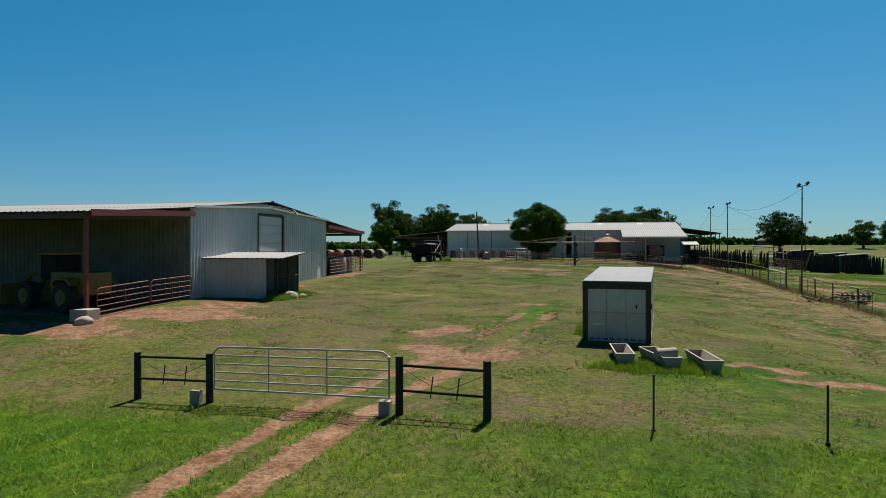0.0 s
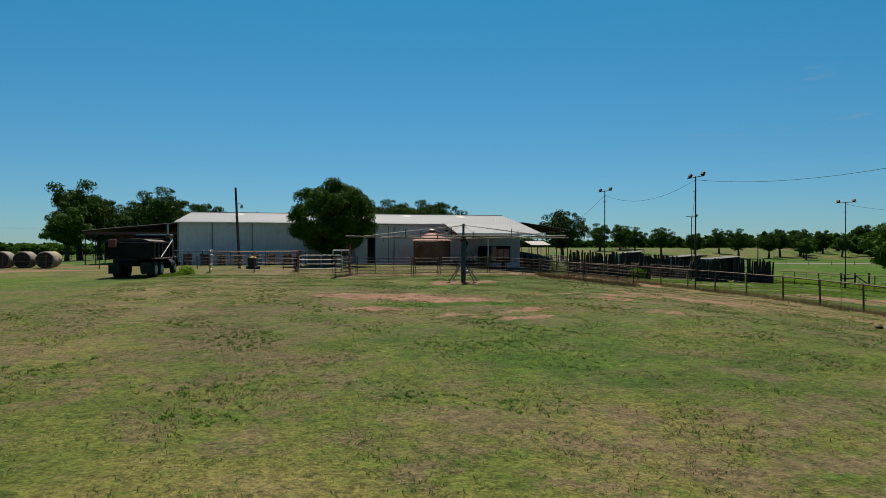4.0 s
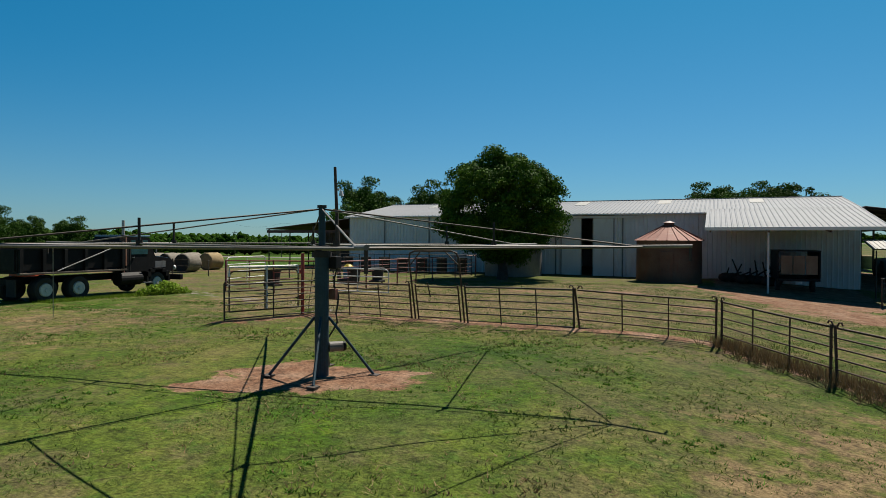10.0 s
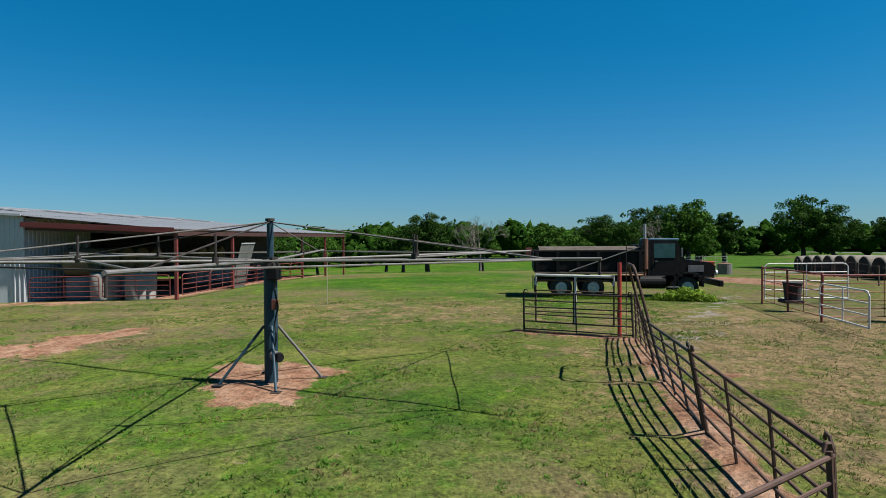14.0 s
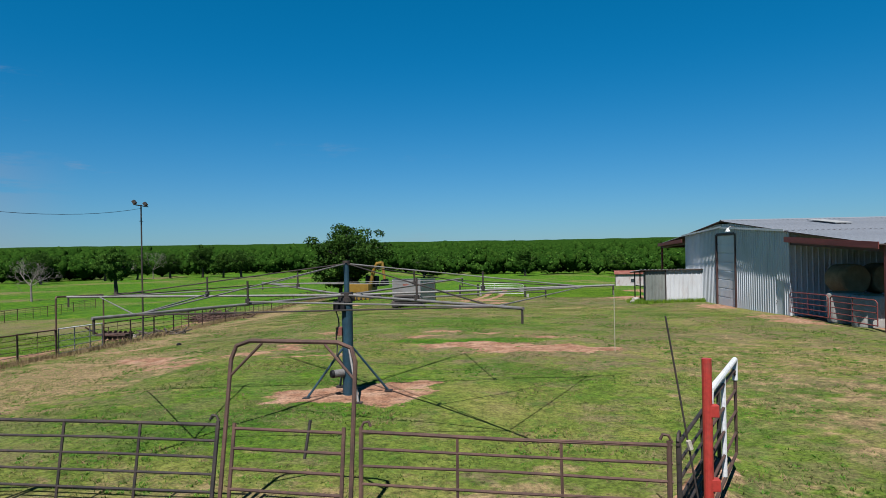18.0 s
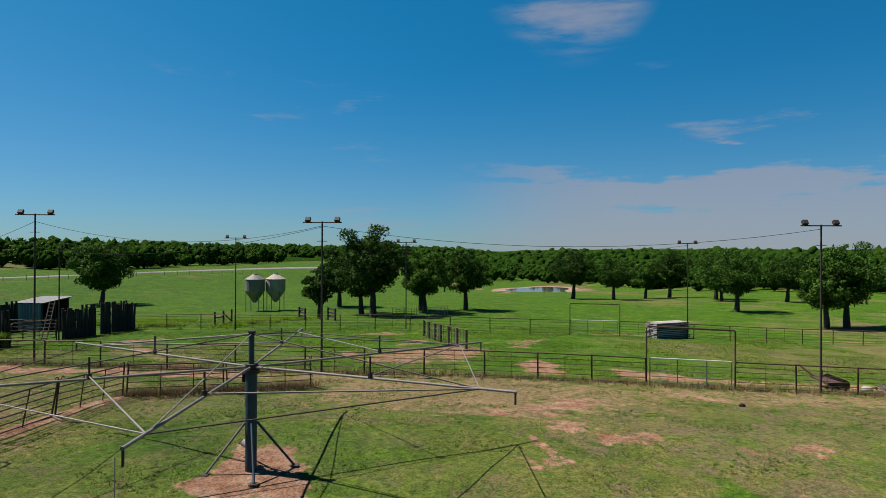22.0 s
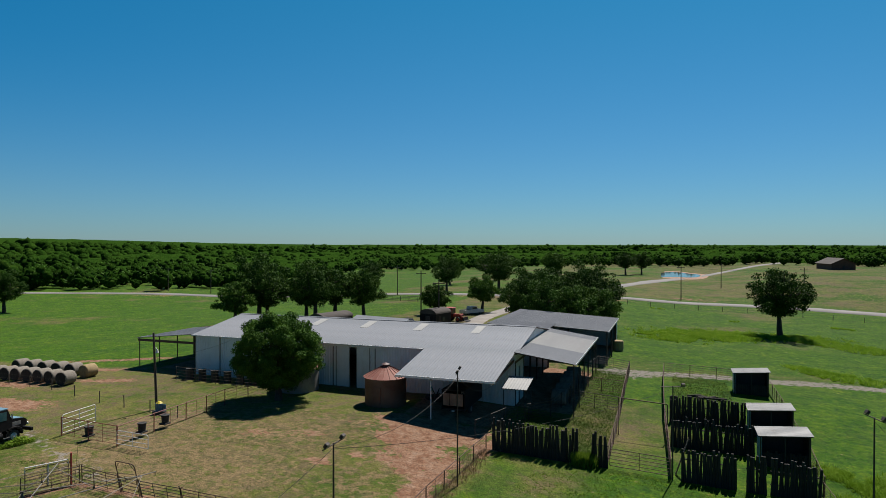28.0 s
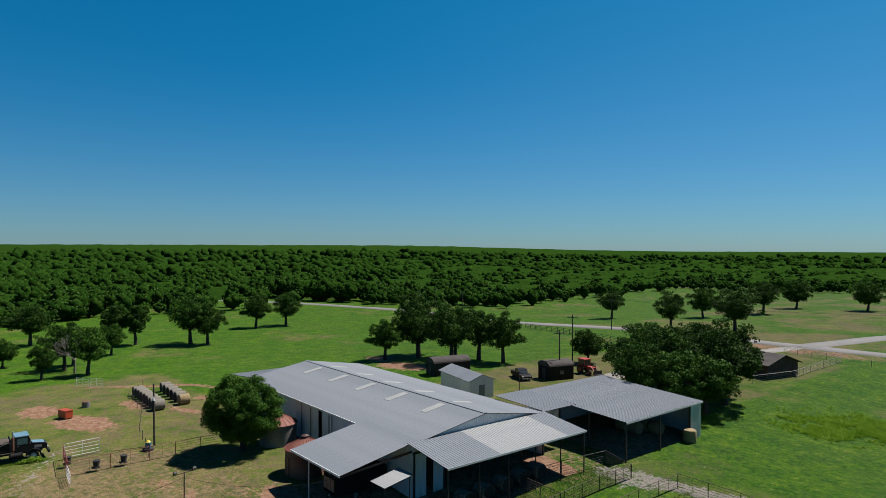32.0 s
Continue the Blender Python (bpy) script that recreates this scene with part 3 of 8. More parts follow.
SPOTS_PEN = [(-2.1, 71.0, 1.5, 1.15, 0, 1.6), (-3.3, 70.2, 1.0, 0.6, 20, 1.2), (-0.9, 71.7, 0.9, 0.5, -15, 1.1), (-7.0, 63.2, 2.2, 0.9, 10, 1.3), (-4.8, 61.8, 2.0, 1.0, -15, 1.3), (-2.5, 58.3, 1.2, 0.5, 20, 1.1),
             (-3.5, 56.0, 1.4, 0.6, 0, 1.1), (2.3, 61.2, 0.8, 0.3, 0, 0.9), (-5.4, 57, 1.2, 0.4, 20, 0.9), (-7.8, 58.9, 1.5, 0.4, 0, 0.8),
             (1.8, 56.6, 1.0, 0.3, 0, 0.8), (7.4, 62.7, 2.2, 0.5, -40, 0.9), (11.5, 56.5, 2.5, 0.6, 60, 0.8), (1.5, 58.5, 1.0, 0.4, 0, 0.8),
             (-8.4, 63.5, 1.8, 0.7, 0, 1.1), (0.5, 64.2, 0.7, 0.35, 30, 0.9),
             (5.2, 65.5, 1.4, 0.6, 10, 0.9), (3.2, 63.4, 1.2, 0.5, 15, 0.8), (2.1, 62.1, 0.9, 0.4, 0, 0.9), (-0.6, 64.3, 0.5, 0.3, 30, 1.1), (1.7, 64.2, 0.6, 0.3, 0, 1.0),
             (-3.3, 62.6, 0.8, 0.5, 0, 0.85), (-0.3, 62.3, 0.7, 0.35, 10, 0.8), (6.5, 63.6, 2.4, 1.0, 0, 0.62), (-2.7, 80.1, 0.7, 0.35, 0, 1.1)]
SPOTS_GATE = [(-6.3, 26.6, 1.6, 0.9, 70, 1.1), (-4.0, 20.6, 2.0, 1.0, 60, 1.0), (-5.5, 22.1, 1.4, 0.9, 0, 1.1), (4.9, 22.2, 1.5, 0.4, 10, 1.2),
              (7.0, 20.9, 1.8, 0.5, 0, 1.1), (9.5, 20.2, 1.6, 0.5, 0, 1.0), (-20.1, 26.0, 4.5, 1.6, 15, 1.2), (-22.5, 22.2, 4.0, 1.5, 0, 1.1),
              (-18.5, 29.5, 2.0, 2.2, 0, 0.9), (1.0, 41, 1.4, 0.4, 0, 0.8), (-3, 36, 1.8, 0.4, 20, 0.7), (-12, 39, 3.5, 0.4, -20, 0.7),
              (-20.8, 52, 1.3, 3.5, 0, 0.9), (-21.0, 40.8, 1.2, 2.4, 0, 1.2)]
SPOTS_BARN = [(8.5, 100.5, 5.0, 2.2, 0, 1.5), (9.2, 94.5, 2.6, 4.0, 0, 0.95), (12.4, 90.0, 1.2, 6.0, 0, 1.1), (12.7, 80.0, 0.9, 5.0, 0, 0.95), (-2, 93, 5, 1.2, 15, 0.6), (3, 98, 3, 1.2, 0, 0.7), (9.0, 98.0, 4.2, 1.8, 0, 1.3), (7.6, 96.3, 2.6, 1.6, 0, 1.3), (10.3, 92.2, 1.2, 3.4, 10, 1.1), (12.8, 85.0, 0.9, 2.0, 0, 1.2),
              (6.0, 91.1, 0.7, 0.4, 0, 0.9), (4.3, 88.4, 1.0, 0.6, 0, 0.8), (15.4, 82.2, 1.2, 2.5, 0, 0.8), (14.2, 97, 1.0, 2.5, 0, 1.1),
              (26.2, 90.4, 2.5, 0.8, 20, 0.6), (24.0, 69.5, 8.0, 3.4, -20, 0.66), (20, 63.0, 3.6, 1.1, 0, 1.1), (18.5, 57, 3.0, 1.2, 60, 1.2),
              (33, 63, 6, 1.0, -20, 0.7), (27, 68.5, 2.6, 1.2, 20, 0.95), (36.5, 75, 2.8, 1.0, -70, 0.85), (22, 74.5, 2.4, 0.7, 10, 0.8), (31, 71.5, 2.6, 0.8, -20, 0.8), (22, 88, 3.0, 1.6, 30, 0.55), (28.5, 91, 3.4, 1.6, 0, 0.6), (19, 84, 2.0, 3.0, 0, 0.5), (33, 84, 2.5, 1.2, 0, 0.45), (24, 80, 3.5, 1.2, 0, 0.5), (30, 76, 3.0, 1.0, 20, 0.4)]
SPOTS_YARD = [(-33.0, 91.0, 5.5, 3.0, 20, 1.3), (-40, 99.0, 4.0, 2.0, 10, 1.0), (-36.2, 108.8, 4.5, 0.9, 20, 1.1), (-31.8, 103.5, 3.5, 1.0, 20, 0.9),
              (-44, 87.5, 4.0, 2.5, 0, 1.2), (-40, 148, 7, 4, 15, 1.1), (-52, 150, 5, 3, 0, 1.0), (33, 255, 12, 5, 0, 1.2),
              (60, 232, 14, 2.0, -10, 0.9), (-35, 5.0, 12, 5.0, 0, 1.2), (15, -22, 12, 2.5, 0, 0.8), (330, 22, 26, 7, -20, 0.9), (-56, 58, 3.0, 8.0, 0, 0.7)]

gx, gy = axis(-60, 56, 0.4, 4300), axis(-8, 142, 0.4, 4300)
X, Y = np.meshgrid(gx, gy)
Z = height(X, Y)
near = (np.abs(X) < 70) & (Y > -20) & (Y < 155)
edge = ribbon(X, Y, [(x, y - 0.12) for x, y in PEN_EDGE], 0.26, 0.7)
ruts = np.maximum(ribbon(X, Y, RUT_L, 0.32, 0.5), ribbon(X, Y, RUT_R, 0.32, 0.5))
Z = Z + 0.16 * edge + 0.12 * ribbon(X, Y, ARENA_EDGE, 0.6, 1.8) - 0.05 * ruts
rough_ground = np.array([noise.noise((x * 0.55, y * 0.55, 3.1)) for x, y in zip(X[near], Y[near])])
Z[near] += 0.035 * rough_ground
dirt = np.maximum.reduce([spots(X, Y, s) for s in (SPOTS_PEN, SPOTS_GATE, SPOTS_BARN, SPOTS_YARD)])
dirt = np.maximum.reduce([dirt, 1.15 * ruts * (Y < 22), 0.75 * ruts, 1.35 * edge, 0.85 * ribbon(X, Y, FIELD_TRACK, 1.0, 1.5), 0.9 * ribbon(X, Y, FAR_TRACK, 2.0, 3.0),
                          0.8 * ribbon(X, Y, [(p[0] + 3.0, p[1]) for p in ARENA_EDGE[2:6]], 1.0, 2.0), 0.7 * ribbon(X, Y, [(41.5, 62), (46, 40), (56, 12)], 0.5, 1.0),
                          0.85 * ribbon(X, Y, [(p[0], p[1] - 6.5) for p in ROAD], 1.5, 3.0) * (np.abs(X + 60) < 110)])
for x0, x1, y0, y1 in ((-57, -22, 24.5, 58.5), (-25, 19.3, 110, 128), (4.4, 13.5, 102.6, 110), (5.2, 20, 134, 149.4), (-32, -25, 111, 121)):
    dirt = np.maximum(dirt, 1.6 * smooth((X - x0) / 0.8) * smooth((x1 - X) / 0.8) * smooth((Y - y0) / 0.8) * smooth((y1 - Y) / 0.8))
gravel = np.maximum.reduce([0.62 * ribbon(X, Y, [(-7.2, 80.0), (-10, 82.0), (-14.5, 83.0), (-22, 86.5)], 0.7, 1.8), 0.9 * ribbon(X, Y, YARD_TRACK, 1.6, 2.0), 0.75 * spots(X, Y, [(-11, 81.5, 4.5, 0.9, -20, 0.5), (-16, 77, 4, 0.7, 30, 0.45), (23, 131, 4, 2.5, 30, 1.2)])])
straw = np.maximum.reduce([0.75 * ribbon(X, Y, [(p[0] - 2.2, p[1]) for p in ARENA_EDGE[1:]], 2.0, 3.5), 0.55 * ribbon(X, Y, ARENA_EDGE, 0.6, 1.5), 0.6 * edge,
                           0.5 * spots(X, Y, [(12, 40, 5, 16, 0, 1.0), (9, 86, 4, 10, 0, 1.0), (-5, 93, 14, 9, 0, 1.15), (16, 128, 6, 9, 0, 1.0)]), 0.8 * spots(X, Y, [(9.5, 66.5, 5.0, 8.0, 0, 1.0)]), 0.62 * spots(X, Y, [(-6, 84, 12, 7, 0, 1.1), (-15, 70, 5, 12, 0, 0.8)]), 0.3 * (Y > 236) * (X > 10)])
wander = 3.0 * np.sin(X * 0.11 + 0.7) + 3.0 * np.sin(Y * 0.09 + 1.9)


def blend(base, value, *edges):
    """Ease a mask toward a value inside soft, wandering edges."""
    k = np.ones_like(X)
    for d, soft in edges:
        k = k * smooth((d + wander * soft * 0.12) / soft + 0.5)
    return base + (value - base) * k


lush = 0.44 + 0.0 * X
lush = blend(lush, 0.23, (47 - Y, 8))
lush = blend(lush, 0.52, (24 - Y, 4), (X - 1, 3))
lush = blend(lush, 0.12, (Y - 79, 4), (8 - X, 6))
lush = blend(lush, 0.70, (X - 15.2, 1.5), (Y - 30, 8))
lush = blend(lush, 1.0, (X - 46, 8))
lush = blend(lush, 0.45, (X - 30, 10), (40 - Y, 24))
lush = blend(lush, 0.95, (-25 - X, 6), (Y - 110, 6))
lush = blend(lush, 0.75, (13.6 - Y, 2.0))
lush = blend(lush, 0.9, (X - 20, 5), (Y - 140, 8))
lush = blend(lush, 0.45, (Y - 236, 10))
lush = blend(lush, 0.85, (-62 - X, 10))
lush = np.maximum(lush, spots(X, Y, [(-3, 33, 1.2, 5, -15, 0.9), (3, 20.8, 3.5, 0.8, 0, 1.2), (11.0, 33, 0.8, 12, 12, 0.9), (-4.5, 60.2, 4.5, 0.9, 0, 1.0), (-5, 76.3, 7, 0.6, -4, 0.45)]))
nv, nh = X.shape
idx = np.arange(nv * nh).reshape(nv, nh)
quads = np.stack([idx[:-1, :-1], idx[:-1, 1:], idx[1:, 1:], idx[1:, :-1]], -1).reshape(-1, 4)


def fast_mesh(name, verts, faces, material):
    """A mesh straight from arrays; every face has the same number of corners."""
    me = bpy.data.meshes.new(name)
    k = faces.shape[1]
    me.vertices.add(len(verts))
    me.vertices.foreach_set("co", np.asarray(verts, np.float32).ravel())
    me.loops.add(faces.size)
    me.loops.foreach_set("vertex_index", faces.astype(np.int32).ravel())
    me.polygons.add(len(faces))
    me.polygons.foreach_set("loop_start", np.arange(0, faces.size, k, dtype=np.int32))
    me.materials.append(material)
    me.update(calc_edges=True)
    me.validate()
    return me


me = fast_mesh("ground", np.stack([X, Y, Z], -1).reshape(-1, 3), quads, M["ground"])
for key, val in (("dirt", dirt), ("gravel", gravel), ("straw", straw), ("lush", lush)):
    a = me.attributes.new(key, "FLOAT", "POINT")
    a.data.foreach_set("value", val.astype(np.float32).ravel())
me.shade_smooth()
ground = tagged(new("ground", me), "patchy mown pasture with bare red soil", "ground", kind="structure")


def ground_band(name, pts, half, material, label, category, up=0.04):
    """A road laid along points, a thin slab following the land."""
    line = []
    for (ax, ay), (bx, by) in zip(pts, pts[1:]):
        n = max(1, int(math.hypot(bx - ax, by - ay) / 4))
        line += [(ax + (bx - ax) * i / n, ay + (by - ay) * i / n) for i in range(n)]
    line.append(pts[-1])
    line = np.array(line)
    for _ in range(6):
        line[1:-1] = (line[:-2] + line[2:] + 2 * line[1:-1]) / 4
    d = np.gradient(line, axis=0)
    d /= np.linalg.norm(d, axis=1)[:, None]
    nrm = np.stack([-d[:, 1], d[:, 0]], 1)
    bm = B()
    rows = []
    for p, q in zip(line, nrm):
        r = []
        for s in (-1.06, -1, 0, 1, 1.06):
            x, y = p + q * half * s
            r.append(bm.verts.new((x, y, hz(x, y) + (up + (0.05 if s == 0 else 0) if abs(s) <= 1 else -0.15))))
        rows.append(r)
    for u, v in zip(rows, rows[1:]):
        for k in range(4):
            bm.faces.new((u[k], u[k + 1], v[k + 1], v[k]))
    return tagged(part(name, bm, material, smooth_shade=True), label, category, kind="structure")


ground_band("road", ROAD, 3.1, M["asphalt"], "pale worn country road across the pasture", "road", 0.12)
ground_band("side_road", SIDE_ROAD, 2.6, M["asphalt"], "pale side road leaving the country road", "road", 0.16)
ground_band("driveway", DRIVE, 1.9, M["gravel"], "pale gravel driveway to the barns", "driveway", 0.08)
def pool(cx, cy, a, b, t, up, material, name, label):
    bm = B()
    ring = []
    for k in range(40):
        u = k * math.pi / 20
        w = 1 + 0.12 * math.sin(3 * u + cx) + 0.07 * math.sin(5 * u)
        x, y = a * w * math.cos(u), b * w * math.sin(u)
        c, s = math.cos(radians(t)), math.sin(radians(t))
        ring.append(bm.verts.new((cx + x * c - y * s, cy + x * s + y * c, hz(cx, cy) + up)))
    bm.faces.new(ring)
    f = bmesh.ops.extrude_face_region(bm, geom=list(bm.faces))
    for v in ring:
        v.co.z -= 1.5
        v.co.x, v.co.y = cx + (v.co.x - cx) * 1.25, cy + (v.co.y - cy) * 1.25
    bmesh.ops.recalc_face_normals(bm, faces=bm.faces)
    tagged(part(name, bm, material), label, name.replace("_", " "), kind="structure")


for cx, cy, a, b, t, up in ((317, 43, 30, 15, -10, 0.5), (28, 395, 12, 28, 0, 0.3)):
    pool(cx, cy, a * 1.3, b * 1.35, t, up, M["soil"], "pond_bank", "bare reddish bank round the farm pond")
    pool(cx, cy, a, b, t, up + 0.06, M["water"], "pond", "small muddy farm pond in the pasture")

# ---- hay barn ----
def slope_slab(a, b, t=0.03):
    """A thin sheet lying on a slope that falls along y, between two opposite corners."""
    bm = B()
    vs = [[bm.verts.new((x, y, z + k * t)) for x, y, z in ((a.x, a.y, a.z), (b.x, a.y, a.z), (b.x, b.y, b.z), (a.x, b.y, b.z))] for k in (0, 1)]
    bm.faces.new(vs[0])
    bm.faces.new(vs[1])
    for k in range(4):
        bm.faces.new((vs[0][k], vs[0][(k + 1) % 4], vs[1][(k + 1) % 4], vs[1][k]))
    bmesh.ops.recalc_face_normals(bm, faces=bm.faces)
    return bm


def hay_barn():
    x0, x1, y0, y1, yr = -57.0, -21.8, 31.7, 50.2, 40.6
    e = thing("hay_barn", (x1, yr, 1.2), "pale grey ribbed-steel hay barn with open side bays", "barn")
    o = Vector((x1, yr, 1.2))

    def L(x, y, z):
        return Vector((x, y, z)) - o
    za, zb, zp = 6.3, 6.2, 7.15
    base = 0.9 - o.z

    def gable(s):
        y = y0 + s
        return (za + (zp - za) * (y - y0) / (yr - y0) if y < yr else zp + (zb - zp) * (y - yr) / (y1 - yr)) - o.z
    # east gable in three stretches round its openings
    dy0, dy1, dz, my0, my1, mz = 39.0, 42.55, 6.2, 48.45, 49.4, 3.45
    sheet_wall(e, "w", (0, y0 - yr), (0, dy0 - yr), base, gable, M["galv"])
    sheet_wall(e, "w", (0, dy1 - yr), (0, my0 - yr), base, lambda s: gable(s + dy1 - y0), M["galv"])
    sheet_wall(e, "w", (0, my1 - yr), (0, y1 - yr), base, lambda s: gable(s + my1 - y0), M["galv"])
    for a, b, z in ((dy0, dy1, dz), (my0, my1, mz)):
        bm = rib_sheet(B(), L(x1, a, z), L(x1, b, z), L(x1, a, gable(a - y0) + o.z), L(x1, b, gable(b - y0) + o.z))
        part("wall_sheet", bm, M["galv"], e)
    # overhead door in raised panels
    door = part("overhead_door", box(B(), *(-0.14, -0.09), dy0 - yr, dy1 - yr, 1.3 - o.z, dz - o.z), M["white_steel"], e, "white sectional overhead door")
    for i in range(8):
        h = (dz - 1.3) / 8
        z = 1.3 - o.z + i * h
        part("door_panel", box(B(), -0.09, -0.05, dy0 - yr + 0.04, dy1 - yr - 0.04, z + 0.03, z + h - 0.03, 0.012), M["white_steel"], door)
    for a in (dy0, dy1):
        part("door_jamb", box(B(), -0.12, 0.06, a - yr - 0.09, a - yr + 0.09, base, dz - o.z + 0.08), M["brown_steel"], e)
    part("door_head", box(B(), -0.12, 0.05, dy0 - yr + 0.09, dy1 - yr - 0.09, dz - o.z, dz - o.z + 0.16), M["brown_steel"], e)
    md = part("walk_door", box(B(), -0.10, -0.04, my0 - yr, my1 - yr, 1.35 - o.z, mz - o.z), M["white_steel"], e, "white steel walk door")
    part("door_knob", tube(B(), (-0.04, my0 - yr + 0.1, 2.3 - o.z), (0.03, my0 - yr + 0.1, 2.3 - o.z), 0.03), M["grey_pipe"], md)
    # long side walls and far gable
    # south lean-to wall has its shade put into the colour
    sheet_wall(e, "w", (x0 - x1, y0 - yr), (-0.1, y0 - yr), base, lambda s: za - o.z - 0.1, M["dull_shade_steel"], 0.91)
    sheet_wall(e, "w", (-0.1, y1 - yr), (-5.5, y1 - yr), base, lambda s: zb - o.z - 0.1, M["galv"])
    sheet_wall(e, "w", (x0 - x1, y1 - yr), (x0 - x1, y0 - yr), base, lambda s: gable((y1 - y0) - s), M["galv"], 1.82)
    # roofs: two slopes and two open lean-tos
    ov = 0.25
    sheet_roof(e, L(x0 - ov, y0, za + 0.05), L(x1 + ov, y0, za + 0.05), (0, yr - y0, zp - za), M["roof_steel"])
    sheet_roof(e, L(x1 + ov, y1, zb + 0.05), L(x0 - ov, y1, zb + 0.05), (0, yr - y1, zp - zb), M["roof_steel"])
    ys, yn, zs, zn = 24.1, 58.7, 5.72, 5.45
    sheet_roof(e, L(x0 - ov, ys, zs), L(x1 + ov, ys, zs), (0, y0 - ys, za + 0.03 - zs), M["roof_steel"])
    sheet_roof(e, L(x1 + ov, yn, zn), L(x0 - ov, yn, zn), (0, y1 - yn, zb + 0.03 - zn), M["roof_steel"])
    part("ridge_cap", prism(B(), [(-0.25, -0.05), (0, 0.03), (0.25, -0.05), (0, -0.02)], 0, 1), M["roof_steel"], e,
         m=Matrix.Translation(L(x1 + ov, yr, zp + 0.1)) @ Matrix.Rotation(radians(90), 4, "Z") @ Matrix.Diagonal((1, x1 - x0 + 2 * ov, 1, 1)))
    # rafters and fascia of the lean-tos, posts on the outer lines
    for k in range(6):
        x = x1 - 0.1 - k * (x1 - x0 - 0.3) / 5
        for yo, zo, yi, zi in ((ys, zs, y0, za), (yn, zn, y1, zb)):
            bm = B()
            s = 1 if yi > yo else -1
            prism(bm, [(-0.05, 0), (0.05, 0), (0.05, 0.26), (-0.05, 0.26)], 0, 1)
            d = Vector((0, yi - yo, zi - zo))
            m = Matrix(((1, 0, 0, 0), (0, d.y, 0, 0), (0, d.z, 1, 0), (0, 0, 0, 1)))
            part("rafter", bm, M["brown_steel"], e, m=Matrix.Translation(L(x, yo, zo - 0.36)) @ m)
            part("post", box(B(), -0.08, 0.08, -0.08, 0.08, 0, zo - 0.1 - hz(x, yo) + 0.25, 0.01), M["red_steel"], e,
                 m=Matrix.Translation(L(x, yo + 0.1 * s, hz(x, yo) - 0.2)))
    for yo, zo in ((ys, zs), (yn, zn)):
        part("eave_beam", box(B(), x0 - x1, 0, -0.06, 0.06, -0.34, -0.10), M["brown_steel"], e, m=Matrix.Translation(L(x1, yo, zo)))
    for a, b, za_, zb_ in ((y0, yr, za, zp), (y1, yr, zb, zp), (ys, y0, zs, za), (yn, y1, zn, zb)):
        d = Vector((0, b - a, zb_ - za_))
        m = Matrix(((1, 0, 0, 0), (0, d.y, 0, 0), (0, d.z, 1, 0), (0, 0, 0, 1)))
        part("rake_trim", prism(B(), [(0, -0.03), (0.03, -0.03), (0.03, 0.09), (0, 0.09)] if b == yr else [(0, -0.24), (0.03, -0.24), (0.03, 0.05), (0, 0.05)], 0, 1), M["galv"] if b == yr else M["red_steel"], e, m=Matrix.Translation(L(x1 + ov, a, za_ + 0.03)) @ m)
    # skylights on the long slope
    for k in range(5):
        x, sl = x1 - 5 - k * 6.4, (zb - zp) / (y1 - yr)
        part("skylight", slope_slab(L(x - 0.5, yr + 2.2, zp + 2.2 * sl + 0.14), L(x + 0.5, yr + 5.6, zp + 5.6 * sl + 0.14)), M["skylight"], e)
    # yard lamp over the door
    bm = pipe_run(B(), [L(x1, 43.2, 6.6), L(x1 + 0.5, 43.2, 6.75), L(x1 + 0.7, 43.2, 6.6)], 0.03)
    arm = part("lamp_arm", bm, M["grey_pipe"], e)
    part("lamp_head", tube(B(), L(x1 + 0.7, 43.2, 6.62), L(x1 + 0.7, 43.2, 6.4), 0.06, 0.17), M["white_paint"], arm)
    part("concrete_footing", box(B(), -0.45, 0.45, -0.4, 0.4, 0, 0.55, 0.04), M["concrete"], e, m=Matrix.Translation(L(x1 + 0.1, ys - 0.2, hz(x1, ys) - 0.05)))
    return e


hay_barn()


